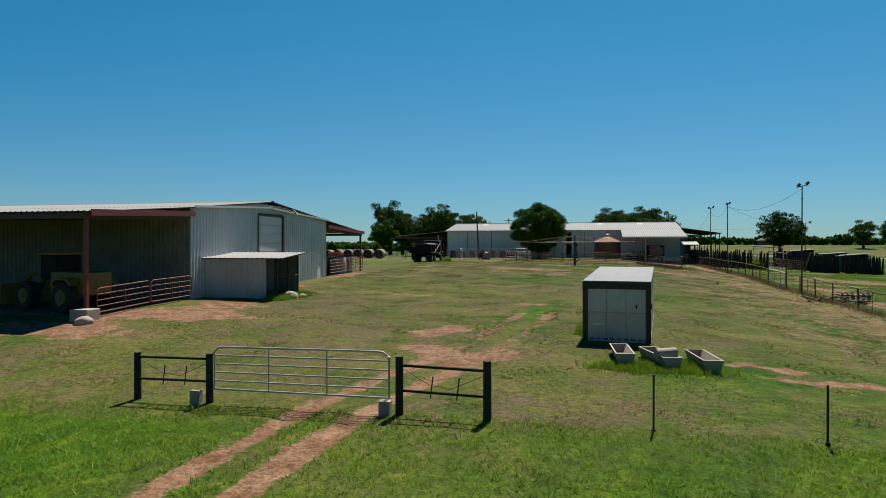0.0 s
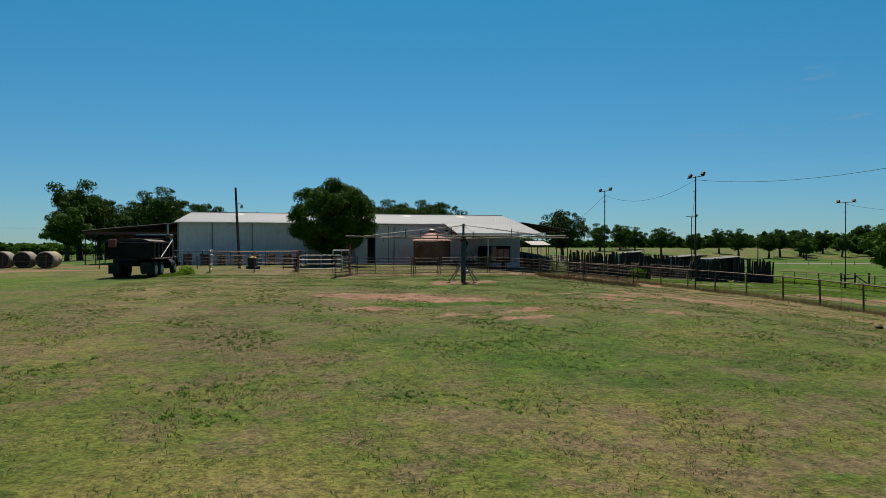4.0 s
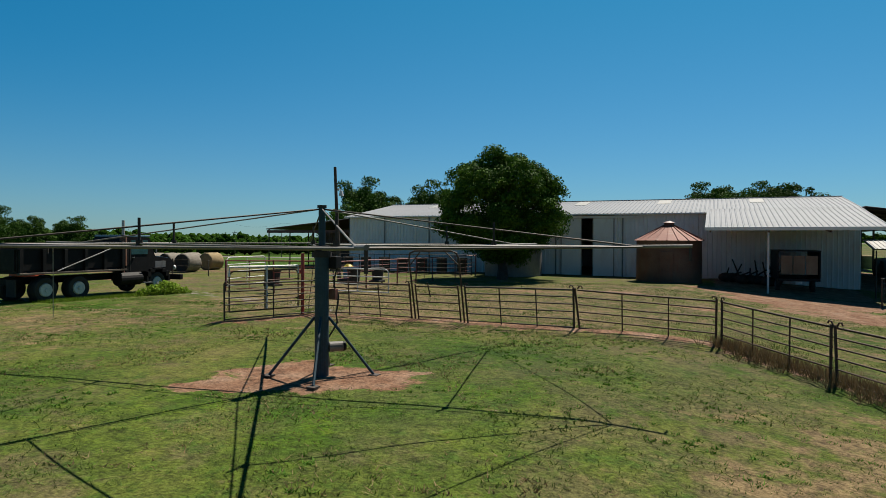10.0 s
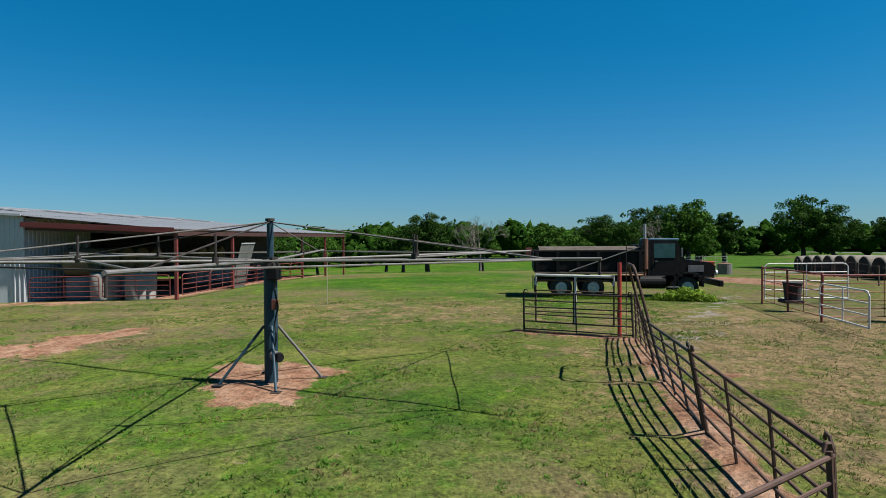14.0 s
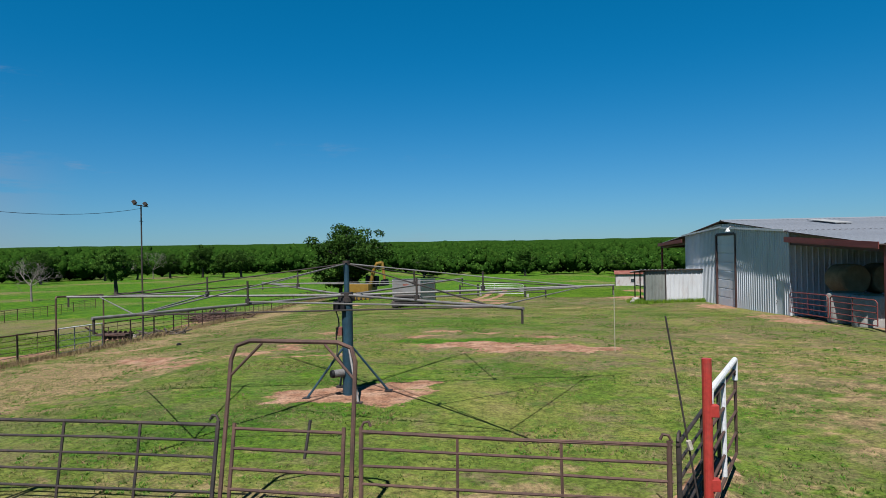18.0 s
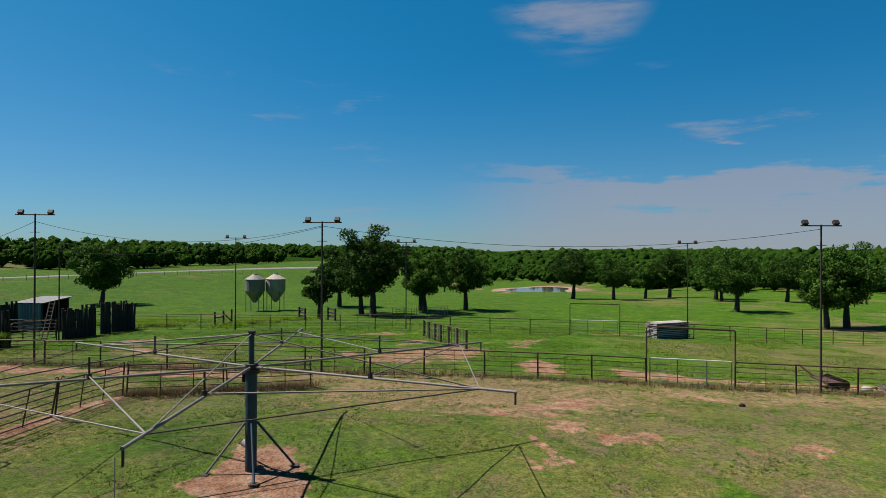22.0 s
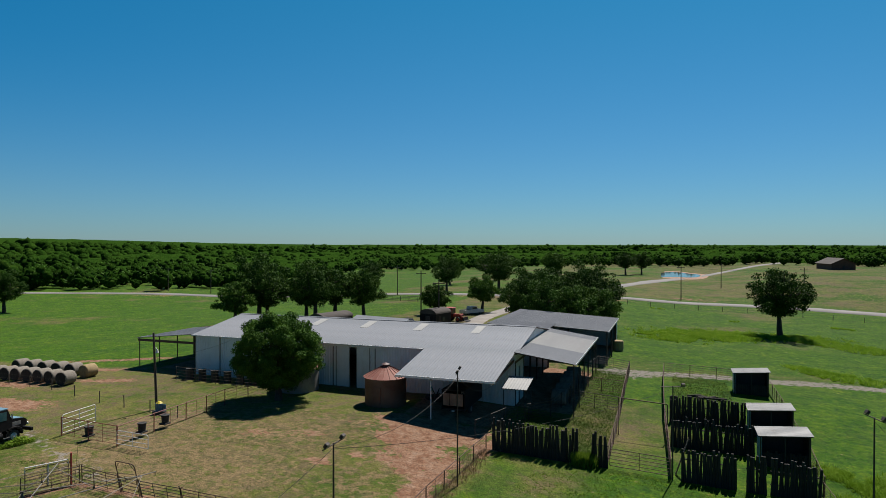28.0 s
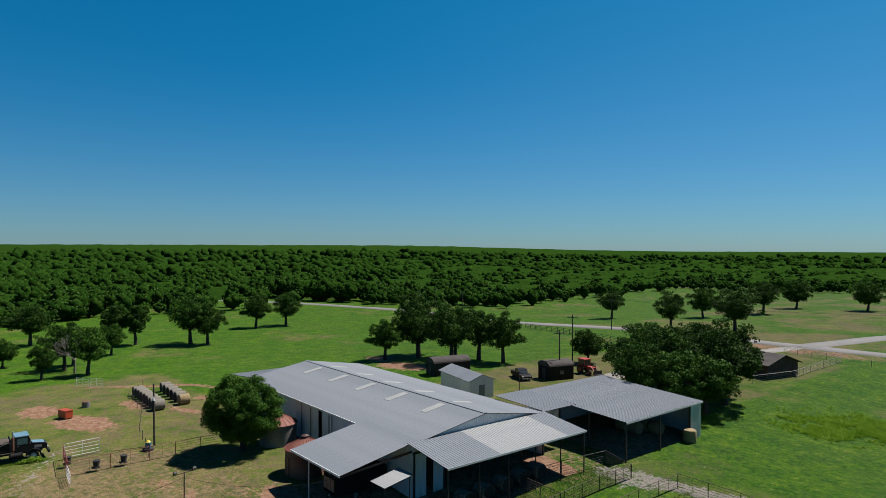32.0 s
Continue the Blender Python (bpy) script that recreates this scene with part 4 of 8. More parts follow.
# ---- main barn ----
def main_barn():
    x0, x1, y0, y1, yr = -25.0, 13.5, 110.0, 128.0, 119.0
    ze, zp = 6.75, 8.2
    o = Vector(((x0 + x1) / 2, yr, 2.1))
    e = thing("main_barn", o, "long white ribbed-steel barn with a grey roof and front awning", "barn")

    def L(x, y, z):
        return Vector((x, y, z)) - o
    base = -0.5

    def gable(s):
        return ze + (zp - ze) * (1 - abs(s - 9) / 9) - o.z
    ax, ay, bx = L(x0, y0, 0).x, L(0, y0, 0).y, L(x1, 0, 0).x
    by = -ay
    # front wall with a tall opening between two sliding doors
    gap0, gap1 = L(-4.55, 0, 0).x, L(-3.75, 0, 0).x
    sheet_wall(e, "w", (ax, ay), (gap0 - 1.6, ay), base, lambda s: ze - o.z, M["white_steel"])
    sheet_wall(e, "w", (gap1 + 1.6, ay), (bx, ay), base, lambda s: ze - o.z, M["white_steel"])
    for a, b in ((gap0 - 1.6, gap0), (gap1, gap1 + 1.6)):
        d = part("sliding_door", box(B(), a, b, ay - 0.10, ay - 0.03, base + 0.3, ze - o.z - 0.35), M["white_steel"], e, "white sliding barn door")
        for k in range(2):
            part("door_edge", box(B(), (a, b - 0.06)[k], (a + 0.06, b)[k], ay - 0.13, ay - 0.10, base + 0.3, ze - o.z - 0.35), M["grey_pipe"], d)
    part("door_track", box(B(), gap0 - 3.5, gap1 + 3.5, ay - 0.2, ay - 0.06, ze - o.z - 0.34, ze - o.z - 0.16), M["white_steel"], e)
    for x in (-21.5, -17.3, -8.9, -6.6, -1.6):
        part("trim_strip", box(B(), L(x, 0, 0).x, L(x, 0, 0).x + 0.1, ay - 0.09, ay - 0.035, base, ze - o.z - 0.1), M["grey_pipe"], e)
    # open east side: gable sheets above, posts below
    sheet_wall(e, "w", (bx, ay), (bx, by), 5.95 - o.z, gable, M["white_steel"])
    for k in range(6):
        part("side_post", box(B(), bx - 0.1, bx + 0.06, ay + 0.1 + k * 3.55, ay + 0.28 + k * 3.55, base, 5.95 - o.z), M["dark_pipe"], e)
    part("side_beam", box(B(), bx - 0.08, bx + 0.05, ay, by, 5.72 - o.z, 5.95 - o.z), M["brown_steel"], e)
    sheet_wall(e, "w", (ax, by), (ax, ay), base, gable, M["white_steel"])
    sheet_wall(e, "w", (bx, by), (ax, by), base, lambda s: ze - o.z, M["white_steel"], 1.82)
    ov = 0.3
    sheet_roof(e, L(x0 - ov, y0 - ov, ze), L(x1 + ov, y0 - ov, ze), (0, yr - y0 + ov, zp - ze + 0.05), M["roof_steel"])
    sheet_roof(e, L(x1 + ov, y1 + ov, ze), L(x0 - ov, y1 + ov, ze), (0, yr - y1 - ov, zp - ze + 0.05), M["roof_steel"])
    part("ridge_cap", box(B(), ax - ov, bx + ov, -0.22, 0.22, zp - o.z + 0.04, zp - o.z + 0.10, 0.02), M["roof_steel"], e)
    part("eave_gutter", box(B(), ax - ov, L(4.2, 0, 0).x, ay - ov - 0.1, ay - ov, ze - o.z - 0.12, ze - o.z - 0.01, 0.02), M["white_steel"], e)
    # translucent panels on both slopes
    sl = (zp - ze) / 9.0
    for x in (-19.4, -12.4, -5.8, 0.9, 7.7):
        for s in (-1, 1):
            part("skylight", slope_slab(L(x - 0.5, yr + s * 0.7, zp - 0.7 * sl + 0.055), L(x + 0.5, yr + s * 3.4, zp - 3.4 * sl + 0.055)), M["skylight"], e)
    # front awning over the loading yard
    wx0, wx1, wy, wz = 4.2, 13.6, 102.2, 5.5
    sheet_roof(e, L(wx0, wy, wz), L(wx1, wy, wz), (0, 110.6 - wy, 7.0 - wz), M["roof_steel"])
    part("awning_fascia", box(B(), L(wx0, 0, 0).x, L(wx1, 0, 0).x, L(0, wy, 0).y - 0.05, L(0, wy, 0).y, wz - o.z - 0.16, wz - o.z + 0.03), M["white_steel"], e)
    for x in (4.5, 7.6, 10.7, 13.4):
        if x == 7.6:
            part("awning_post", tube(B(), L(x, wy + 0.2, hz(x, wy) - 0.1), L(x, wy + 0.2, wz - 0.1), 0.06), M["white_paint"], e)
        bm = prism(B(), [(-0.05, -0.2), (0.05, -0.2), (0.05, 0), (-0.05, 0)], 0, 1)
        m = Matrix(((1, 0, 0, 0), (0, 8.0, 0, 0), (0, 1.43, 1, 0), (0, 0, 0, 1)))
        part("awning_rafter", bm, M["brown_steel"], e, m=Matrix.Translation(L(x, wy + 0.1, wz - 0.08)) @ m)
    # short closed stretch of the east side, with an open doorway
    for ya, yb, low in ((110.0, 111.6, base), (111.6, 112.5, 5.2 - o.z), (112.5, 113.7, base)):
        sheet_wall(e, "w", (bx, L(0, ya, 0).y), (bx, L(0, yb, 0).y), low, lambda s: 5.95 - o.z, M["white_steel"])
    # east porch roof
    for ya, yb, mat in ((109.3, 115.7, "roof_steel"), (115.7, 125.0, "pale_roof"), (125.0, 127.9, "roof_steel")):
        sheet_roof(e, L(19.5, ya, 6.15), L(19.5, yb, 6.15), (-5.9, 0, 0.85), M[mat])
    for k in range(6):
        y = 109.5 + k * 3.64
        part("porch_post", tube(B(), L(19.3, y, hz(19.3, y) - 0.1), L(19.3, y, 6.1), 0.06), M["dark_pipe"], e)
        part("porch_rafter", tube(B(), L(19.3, y, 6.08), L(13.6, y, 6.88), 0.05), M["dark_pipe"], e)
    part("porch_fascia", box(B(), L(19.5, 0, 0).x, L(19.54, 0, 0).x, L(0, 109.3, 0).y, L(0, 127.9, 0).y, 6.15 - o.z - 0.14, 6.15 - o.z + 0.04), M["galv"], e)
    # back shed roof beside the porch
    sheet_roof(e, L(13.5, 128.2, 6.9), L(13.5, 133.5, 6.9), (-8.0, 0, 0.35), M["roof_steel"])
    # small white canopy
    sheet_roof(e, L(13.3, 105.4, 4.3), L(15.7, 105.4, 4.3), (0, 3.1, 0.55), M["pale_roof"])
    for x, y, z in ((13.5, 105.6, 4.2), (15.5, 105.6, 4.2), (15.5, 108.2, 4.7)):
        part("canopy_post", tube(B(), L(x, y, hz(x, y) - 0.1), L(x, y, z), 0.04), M["dark_pipe"], e)
    # west lean-to with a dark open side
    sheet_roof(e, L(-34.8, 121.0, 5.75), L(-34.8, 111.0, 5.75), (9.8, 0, 0.95), M["roof_steel"])
    for y in (111.2, 114.5, 117.7, 120.8):
        part("lean_to_post", tube(B(), L(-34.6, y, hz(-34.6, y) - 0.1), L(-34.6, y, 5.72), 0.06), M["dark_pipe"], e)
    # brown back wall, added with the lean-to's deep shade in its colour
    sheet_wall(e, "w", (L(-34.6, 0, 0).x, L(0, 120.9, 0).y), (L(-25.2, 0, 0).x, L(0, 120.9, 0).y), base, lambda s: 5.65 - o.z + s * 0.09, M["brown_steel"])
    part("lean_to_beam", box(B(), L(-34.7, 0, 0).x, L(-25.1, 0, 0).x, L(0, 111.0, 0).y, L(0, 111.15, 0).y, 5.35 - o.z, 5.62 - o.z), M["brown_steel"], e)
    return e


main_barn()


def hay_shed():
    x0, x1, y0, y1 = 5.2, 20.0, 134.0, 149.4
    o = Vector((12.6, 141.7, 2.0))
    e = thing("hay_shed", o, "open grey steel shed with a single-slope roof", "shed")

    def L(x, y, z):
        return Vector((x, y, z)) - o
    za, zb = 7.0, 6.13
    sheet_roof(e, L(x1 + 0.2, y0 - 0.2, zb), L(x1 + 0.2, y1 + 0.2, zb), (-(x1 - x0) - 0.4, 0, za - zb), M["roof_steel"])
    for x, z in ((x0, za), (x1, zb)):
        part("fascia", box(B(), -0.03, 0.03, y0 - y1 - 0.4, 0, -0.22, -0.02), M["galv"], e, m=Matrix.Translation(L(x + (0.2 if x == x1 else -0.2), y1 + 0.2, z)))
    sheet_wall(e, "w", (L(x0, 0, 0).x, L(0, y1, 0).y), (L(x0, 0, 0).x, L(0, y0, 0).y), -0.6, lambda s: za - o.z - 0.1, M["white_steel"])
    sheet_wall(e, "w", (L(x1, 0, 0).x, L(0, y1, 0).y), (L(x0, 0, 0).x, L(0, y1, 0).y), -0.6, lambda s: zb - o.z - 0.1 + s * (za - zb) / (x1 - x0), M["galv"])
    sheet_wall(e, "w", (L(x0, 0, 0).x, L(0, y0, 0).y), (L(x0 + 5.4, 0, 0).x, L(0, y0, 0).y), -0.6, lambda s: za - o.z - 0.1 - s * (za - zb) / (x1 - x0), M["white_steel"])
    sheet_wall(e, "w", (L(x1, 0, 0).x, L(0, y1 - 2.4, 0).y), (L(x1, 0, 0).x, L(0, y1, 0).y), -1.2, lambda s: zb - o.z - 0.1, M["galv"])
    for x, y, z in ((x1, y0, zb), (x1, y0 + 6.5, zb), (x1, y1 - 2.5, zb), (x0 + 9.8, y0, za - 0.6), (x0 + 5.4, y0, za - 0.3)):
        part("post", box(B(), -0.09, 0.09, -0.09, 0.09, 0, z - hz(x, y) + 0.1, 0.01), M["dark_pipe"], e, m=Matrix.Translation(L(x, y, hz(x, y) - 0.2)))
    return e


hay_shed()


# ---- grain bins ----
def grain_bin(x, y, r, h, cap, wall, roof, label):
    z = hz(x, y) - 0.05
    e = thing("grain_bin", (x, y, z), label, "grain bin", "grain bins")
    # corrugated rings, one part each
    n, rings = 48, max(3, round(h / 0.82))
    for k in range(rings):
        bm = B()
        rows = []
        for i in range(13):
            t = i / 12
            rr = r + 0.014 * math.sin(t * math.pi * 2 * 6) + 0.004 * (k % 2)
            rows.append([bm.verts.new((rr * math.cos(a * 2 * math.pi / n), rr * math.sin(a * 2 * math.pi / n), (k + t) * h / rings)) for a in range(n)])
        for u, v in zip(rows, rows[1:]):
            for a in range(n):
                bm.faces.new((u[a], u[(a + 1) % n], v[(a + 1) % n], v[a]))
        part("wall_ring", bm, wall, e, smooth_shade=True)
    m = 20
    for a in range(m):
        bm = B()
        a0, a1 = a * 2 * math.pi / m, (a + 1) * 2 * math.pi / m
        pts = []
        for ang, lift in ((a0, 0.05), (a0 + (a1 - a0) * 0.12, 0), (a1 - (a1 - a0) * 0.02, 0), (a1, 0.05)):
            pts.append((bm.verts.new(((r + 0.15) * math.cos(ang), (r + 0.15) * math.sin(ang), h - 0.06 + lift)), bm.verts.new((0.3 * math.cos(ang), 0.3 * math.sin(ang), h + cap - 0.12 + lift))))
        for (a_, b_), (c_, d_) in zip(pts, pts[1:]):
            bm.faces.new((a_, c_, d_, b_))
        part("roof_panel", bm, roof, e)
    part("cap_collar", tube(B(), (0, 0, h + cap - 0.2), (0, 0, h + cap + 0.03), 0.34, 0.3, 20), roof, e)
    part("cap", tube(B(), (0, 0, h + cap + 0.03), (0, 0, h + cap + 0.16), 0.42, 0.1, 20), M["brown_steel"], e)
    bm = box(B(), -0.4, 0.4, -r - 0.06, -r + 0.05, 0.25, 2.0, 0.02)
    part("bin_door", bm, wall, e)
    return e


grain_bin(2.0, 104.9, 2.0, 2.75, 1.05, M["rust_wall"], M["rust_roof"], "small rusted steel grain bin with a red-brown roof")
# this bin's wall colour includes the shade of the oak beside it
grain_bin(-9.1, 107.1, 2.1, 2.5, 1.15, M["zinc"], M["rust_roof"], "weathered grey corrugated grain bin, shade-darkened, with a rusted roof")


# ---- fences ----
def rail_fence(name, pts, label, rails, top, spacing, material, post_r=0.04, rail_r=0.02, top_r=0.03, stays=1, category="fence", bottom=0.18, group="pipe fences"):
    """A pipe fence along plan points that follows the land: posts, rails between posts, thin stays."""
    line = []
    for (ax, ay), (bx, by) in zip(pts, pts[1:]):
        n = max(1, round(math.hypot(bx - ax, by - ay) / spacing))
        line += [(ax + (bx - ax) * i / n, ay + (by - ay) * i / n) for i in range(n)]
    line.append(pts[-1])
    o = Vector((*line[0], hz(*line[0])))
    e = thing(name, o, label, category, group)
    P = [Vector((x, y, hz(x, y))) - o for x, y in line]
    post_me = mesh_from(tube(tube(B(), (0, 0, -0.2), (0, 0, top + 0.03), post_r), (0, 0, top + 0.03), (0, 0, top + 0.06), post_r * 1.15, post_r * 0.5), "post")
    for p in P:
        lean = Matrix.Rotation(random.gauss(0, 0.012), 4, "X") @ Matrix.Rotation(random.gauss(0, 0.012), 4, "Y")
        part("post", post_me, material, e, m=Matrix.Translation(p) @ lean)
    for p, q in zip(P, P[1:]):
        for k in range(rails):
            z = bottom + (top - bottom) * k / (rails - 1)
            j = random.gauss(0, 0.008)
            part("rail", tube(B(), p + Vector((0, 0, z + j)), q + Vector((0, 0, z - j)), top_r if k == rails - 1 else rail_r, n=6), material, e)
        for s in range(stays):
            c = p.lerp(q, (s + 1) / (stays + 1))
            part("stay", tube(B(), c + Vector((0, 0, bottom - 0.02)), c + Vector((0, 0, top)), rail_r * 0.9, n=6), material, e)
    return e


def leaning(v):
    """The upright of a fence that leans toward the south by v per metre of height."""
    return Vector((0, -v, 1)).normalized()


def panel(a, b, label, material, rails=6, top=1.21, stays=2, low=0.16, group="corral panels", name="corral_panel", lean=(0.0, 0.0)):
    """One welded pipe panel with its end posts, hook ears and rails."""
    o = Vector((a[0], a[1], hz(*a)))
    e = thing(name, o, label, "fence panel", group)
    q = Vector((b[0], b[1], hz(*b))) - o
    p = Vector((0, 0, 0))
    d = q.normalized()
    p, q = p + d * 0.05, q - d * 0.05
    ua, ub = leaning(lean[0]), leaning(lean[1])
    for k in range(rails):
        z = low + (top - low) * (k / (rails - 1)) ** 0.94
        sag = random.gauss(0, 0.012)
        mid = (p + ua * z).lerp(q + ub * z, 0.5) + Vector((0, random.gauss(0, 0.012), sag))
        part("rail", pipe_run(B(), [p + ua * z, mid, q + ub * z], 0.024 if k == rails - 1 else 0.0185, 8), material, e)
    for i, (c, up) in enumerate(((p, ua), (q, ub))):
        part("end_post", tube(B(), c + up * (low - 0.2) - d * (0.05 if i else -0.05) * random.random(), c + up * (top + 0.05) + d * random.gauss(0, 0.03), 0.029, n=8), material, e)
        h = pipe_run(B(), [c + up * (top + 0.03), c + up * (top + 0.11) + d * (0.04 if i == 0 else -0.04), c + up * (top + 0.12) + d * (0.10 if i == 0 else -0.10), c + up * (top + 0.06) + d * (0.13 if i == 0 else -0.13)], 0.018, 6)
        part("hook", h, material, e)
    for s in range(stays):
        f = (s + 1) / (stays + 1)
        c, up = p.lerp(q, f), ua.lerp(ub, f)
        part("stay", tube(B(), c + up * (low - 0.05), c + up * top, 0.019, n=6), material, e)
    return e


pen = [(-8.98, 76.19), (-7.5, 79.2), (-3.80, 78.88), (-2.00, 78.65), (1.33, 78.4), (4.9, 78.37), (7.0, 75.6), (9.15, 72.87)]
LEAN = [0.0, 0.03, 0.24, 0.26, 0.18, 0.05, 0.0, 0.0]
for i, (a, b) in enumerate(zip(pen, pen[1:])):
    if i == 2:
        continue
    panel(a, b, ("dark rusted pipe corral panel closing the pen end", "brown rusted pipe corral panel leaning inward", "", "dark pipe corral panel leaning beside the bow gate")[i] if i < 4 else "brown rusted pipe corral panel on the mown grass", M["rust_pipe"] if i not in (0, 3) else M["dark_pipe"], stays=2 if i else 1, lean=LEAN[i:i + 2])


def arch_gate(a, b):
    o = Vector((a[0], a[1], hz(*a)))
    e = thing("bow_gate", o, "leaning rusted pipe bow gate with a small walk-through gate", "gate")
    q = Vector((b[0], b[1], hz(*b))) - o
    up = leaning(0.26)
    h, d = 2.30, q.normalized()
    pts = [up * -0.1, up * (h - 0.25), up * (h - 0.07) + d * 0.06, up * h + d * 0.25, q + up * h - d * 0.25, q + up * (h - 0.07) - d * 0.06, q + up * (h - 0.25), q - up * 0.1]
    part("bow", pipe_run(B(), pts, 0.029, 8), M["rust_pipe"], e)
    part("brace", tube(B(), up * (h - 0.45) + d * 0.02, up * (h - 0.03) + d * 0.42, 0.018), M["rust_pipe"], e)
    part("brace", tube(B(), q + up * (h - 0.45) - d * 0.02, q + up * (h - 0.03) - d * 0.42, 0.018), M["rust_pipe"], e)
    for k in range(5):
        z = 0.2 + 0.98 * k / 4
        part("gate_rail", tube(B(), d * 0.12 + up * z, q - d * 0.12 + up * z, 0.021), M["rust_pipe"], e)
    for c in (d * 0.12, q - d * 0.12):
        part("gate_stile", tube(B(), c + up * 0.12, c + up * 1.25, 0.026), M["rust_pipe"], e)
    part("latch", tube(B(), q * 0.36 + up * 0.85, q * 0.33 + up * 1.32, 0.02), M["dark_pipe"], e, "flat steel latch lever")
    return e


arch_gate((-3.75, 78.87), (-2.05, 78.67))


def swing_gate(a, b, label, material, rails, top, low, name="pipe_gate", r=0.028, uprights=1):
    o = Vector((a[0], a[1], hz(*a)))
    e = thing(name, o, label, "gate")
    q = Vector((b[0], b[1], hz(*b))) - o
    up = Vector((0, 0, 1))
    part("frame", pipe_run(B(), [up * low, up * (top - 0.12), up * (top - 0.02) + q * 0.03, up * top + q * 0.06, q * 0.94 + up * top, q * 0.97 + up * (top - 0.02), q + up * (top - 0.12), q + up * low], r, 8), material, e)
    part("rail", tube(B(), up * low, q + up * low, r, n=8), material, e)
    for k in range(1, rails - 1):
        z = low + (top - low) * k / (rails - 1)
        part("rail", tube(B(), up * z, q + up * z, r * 0.8, n=8), material, e)
    for s in range(uprights):
        c = q * (s + 1) / (uprights + 1)
        part("upright", tube(B(), c + up * low, c + up * top, r * 0.8, n=8), material, e)
    return e


swing_gate((-8.02, 78.7), (-9.08, 76.6), "white-topped pipe gate swung open against the pen panel", M["rust_pipe"], 5, 1.6, 0.35, r=0.024)
bar = thing("gate_top_rail", (-8.02, 78.7, hz(-8.02, 78.7) + 1.72), "white-painted pipe welded along the gate top", "rail")
part("pipe", pipe_run(B(), [(0, 0, -0.25), (0, 0, 0), (-1.06, -2.1, 0.0), (-1.06, -2.1, -0.3)], 0.04, 10), M["white_paint"], bar)
part("middle_post", tube(B(), (-0.5, -1.0, -0.02), (-0.5, -1.0, -1.35), 0.035, n=8), M["white_paint"], bar)
post = thing("gate_post", (-7.94, 78.84, hz(-7.94, 78.84)), "thick red-painted steel gate post", "post")
part("shaft", tube(B(), (0, 0, -0.2), (0, 0, 2.12), 0.056, n=14), M["red_paint"], post)
part("hinge", box(B(), -0.12, -0.02, -0.05, 0.05, 0.6, 0.74, 0.01), M["red_paint"], post)
part("hinge", box(B(), -0.12, -0.02, -0.05, 0.05, 1.45, 1.59, 0.01), M["red_paint"], post)

rail_fence("arena_fence", [(14.3, 97.0), (13.9, 85), (13.75, 74.6), (13.95, 66), (14.1, 58.5)], "rusted pipe-and-rod arena fence along red soil", 6, 1.32, 3.0, M["rust_pipe"], rail_r=0.013)
rail_fence("arena_fence", [(14.4, 54.4), (14.9, 46), (16.1, 37.1), (17.0, 26), (18.0, 13), (17.5, -3.5)], "rusted pipe-and-rod arena fence beside dry grass", 6, 1.32, 3.0, M["rust_pipe"], rail_r=0.013)
rail_fence("far_arena_fence", [(37.6, 97.2), (38.1, 88.2), (39.6, 73), (41.0, 59.0)], "thin brown pipe fence on the far side of the arena", 6, 1.32, 3.2, M["rust_pipe"], rail_r=0.012)
rail_fence("far_arena_fence", [(41.5, 54.6), (44, 38), (50, 14), (53, -6)], "thin brown pipe fence beyond the arena", 6, 1.32, 3.2, M["rust_pipe"], rail_r=0.012)
for (a, b), s in ((((14.1, 58.5), (14.4, 54.4)), 0), (((41.0, 59.0), (41.5, 54.6)), 1)):
    o = Vector((*a, hz(*a)))
    e = thing("arena_gate", o, "tall pipe frame over a light grey arena gate" if not s else "tall pipe frame over a pale gate in the far fence", "gate")
    q = Vector((*b, hz(*b))) - o
    up = Vector((0, 0, 1))
    part("frame", pipe_run(B(), [up * -0.2, up * 2.74, up * 2.8 + q * 0.01, q * 0.99 + up * 2.8, q + up * 2.74, q - up * 0.2], 0.04, 8), M["rust_pipe"], e)
    for k in range(5):
        z = 0.22 + 0.28 * k
        part("gate_rail", tube(B(), q * 0.04 + up * z, q * 0.96 + up * z, 0.03 if k == 4 else 0.018), M["white_paint"] if k == 4 else M["grey_pipe"], e)
    for f in (0.04, 0.35, 0.68, 0.96):
        part("gate_upright", tube(B(), q * f + up * 0.2, q * f + up * 1.36, 0.024), M["grey_pipe"], e)


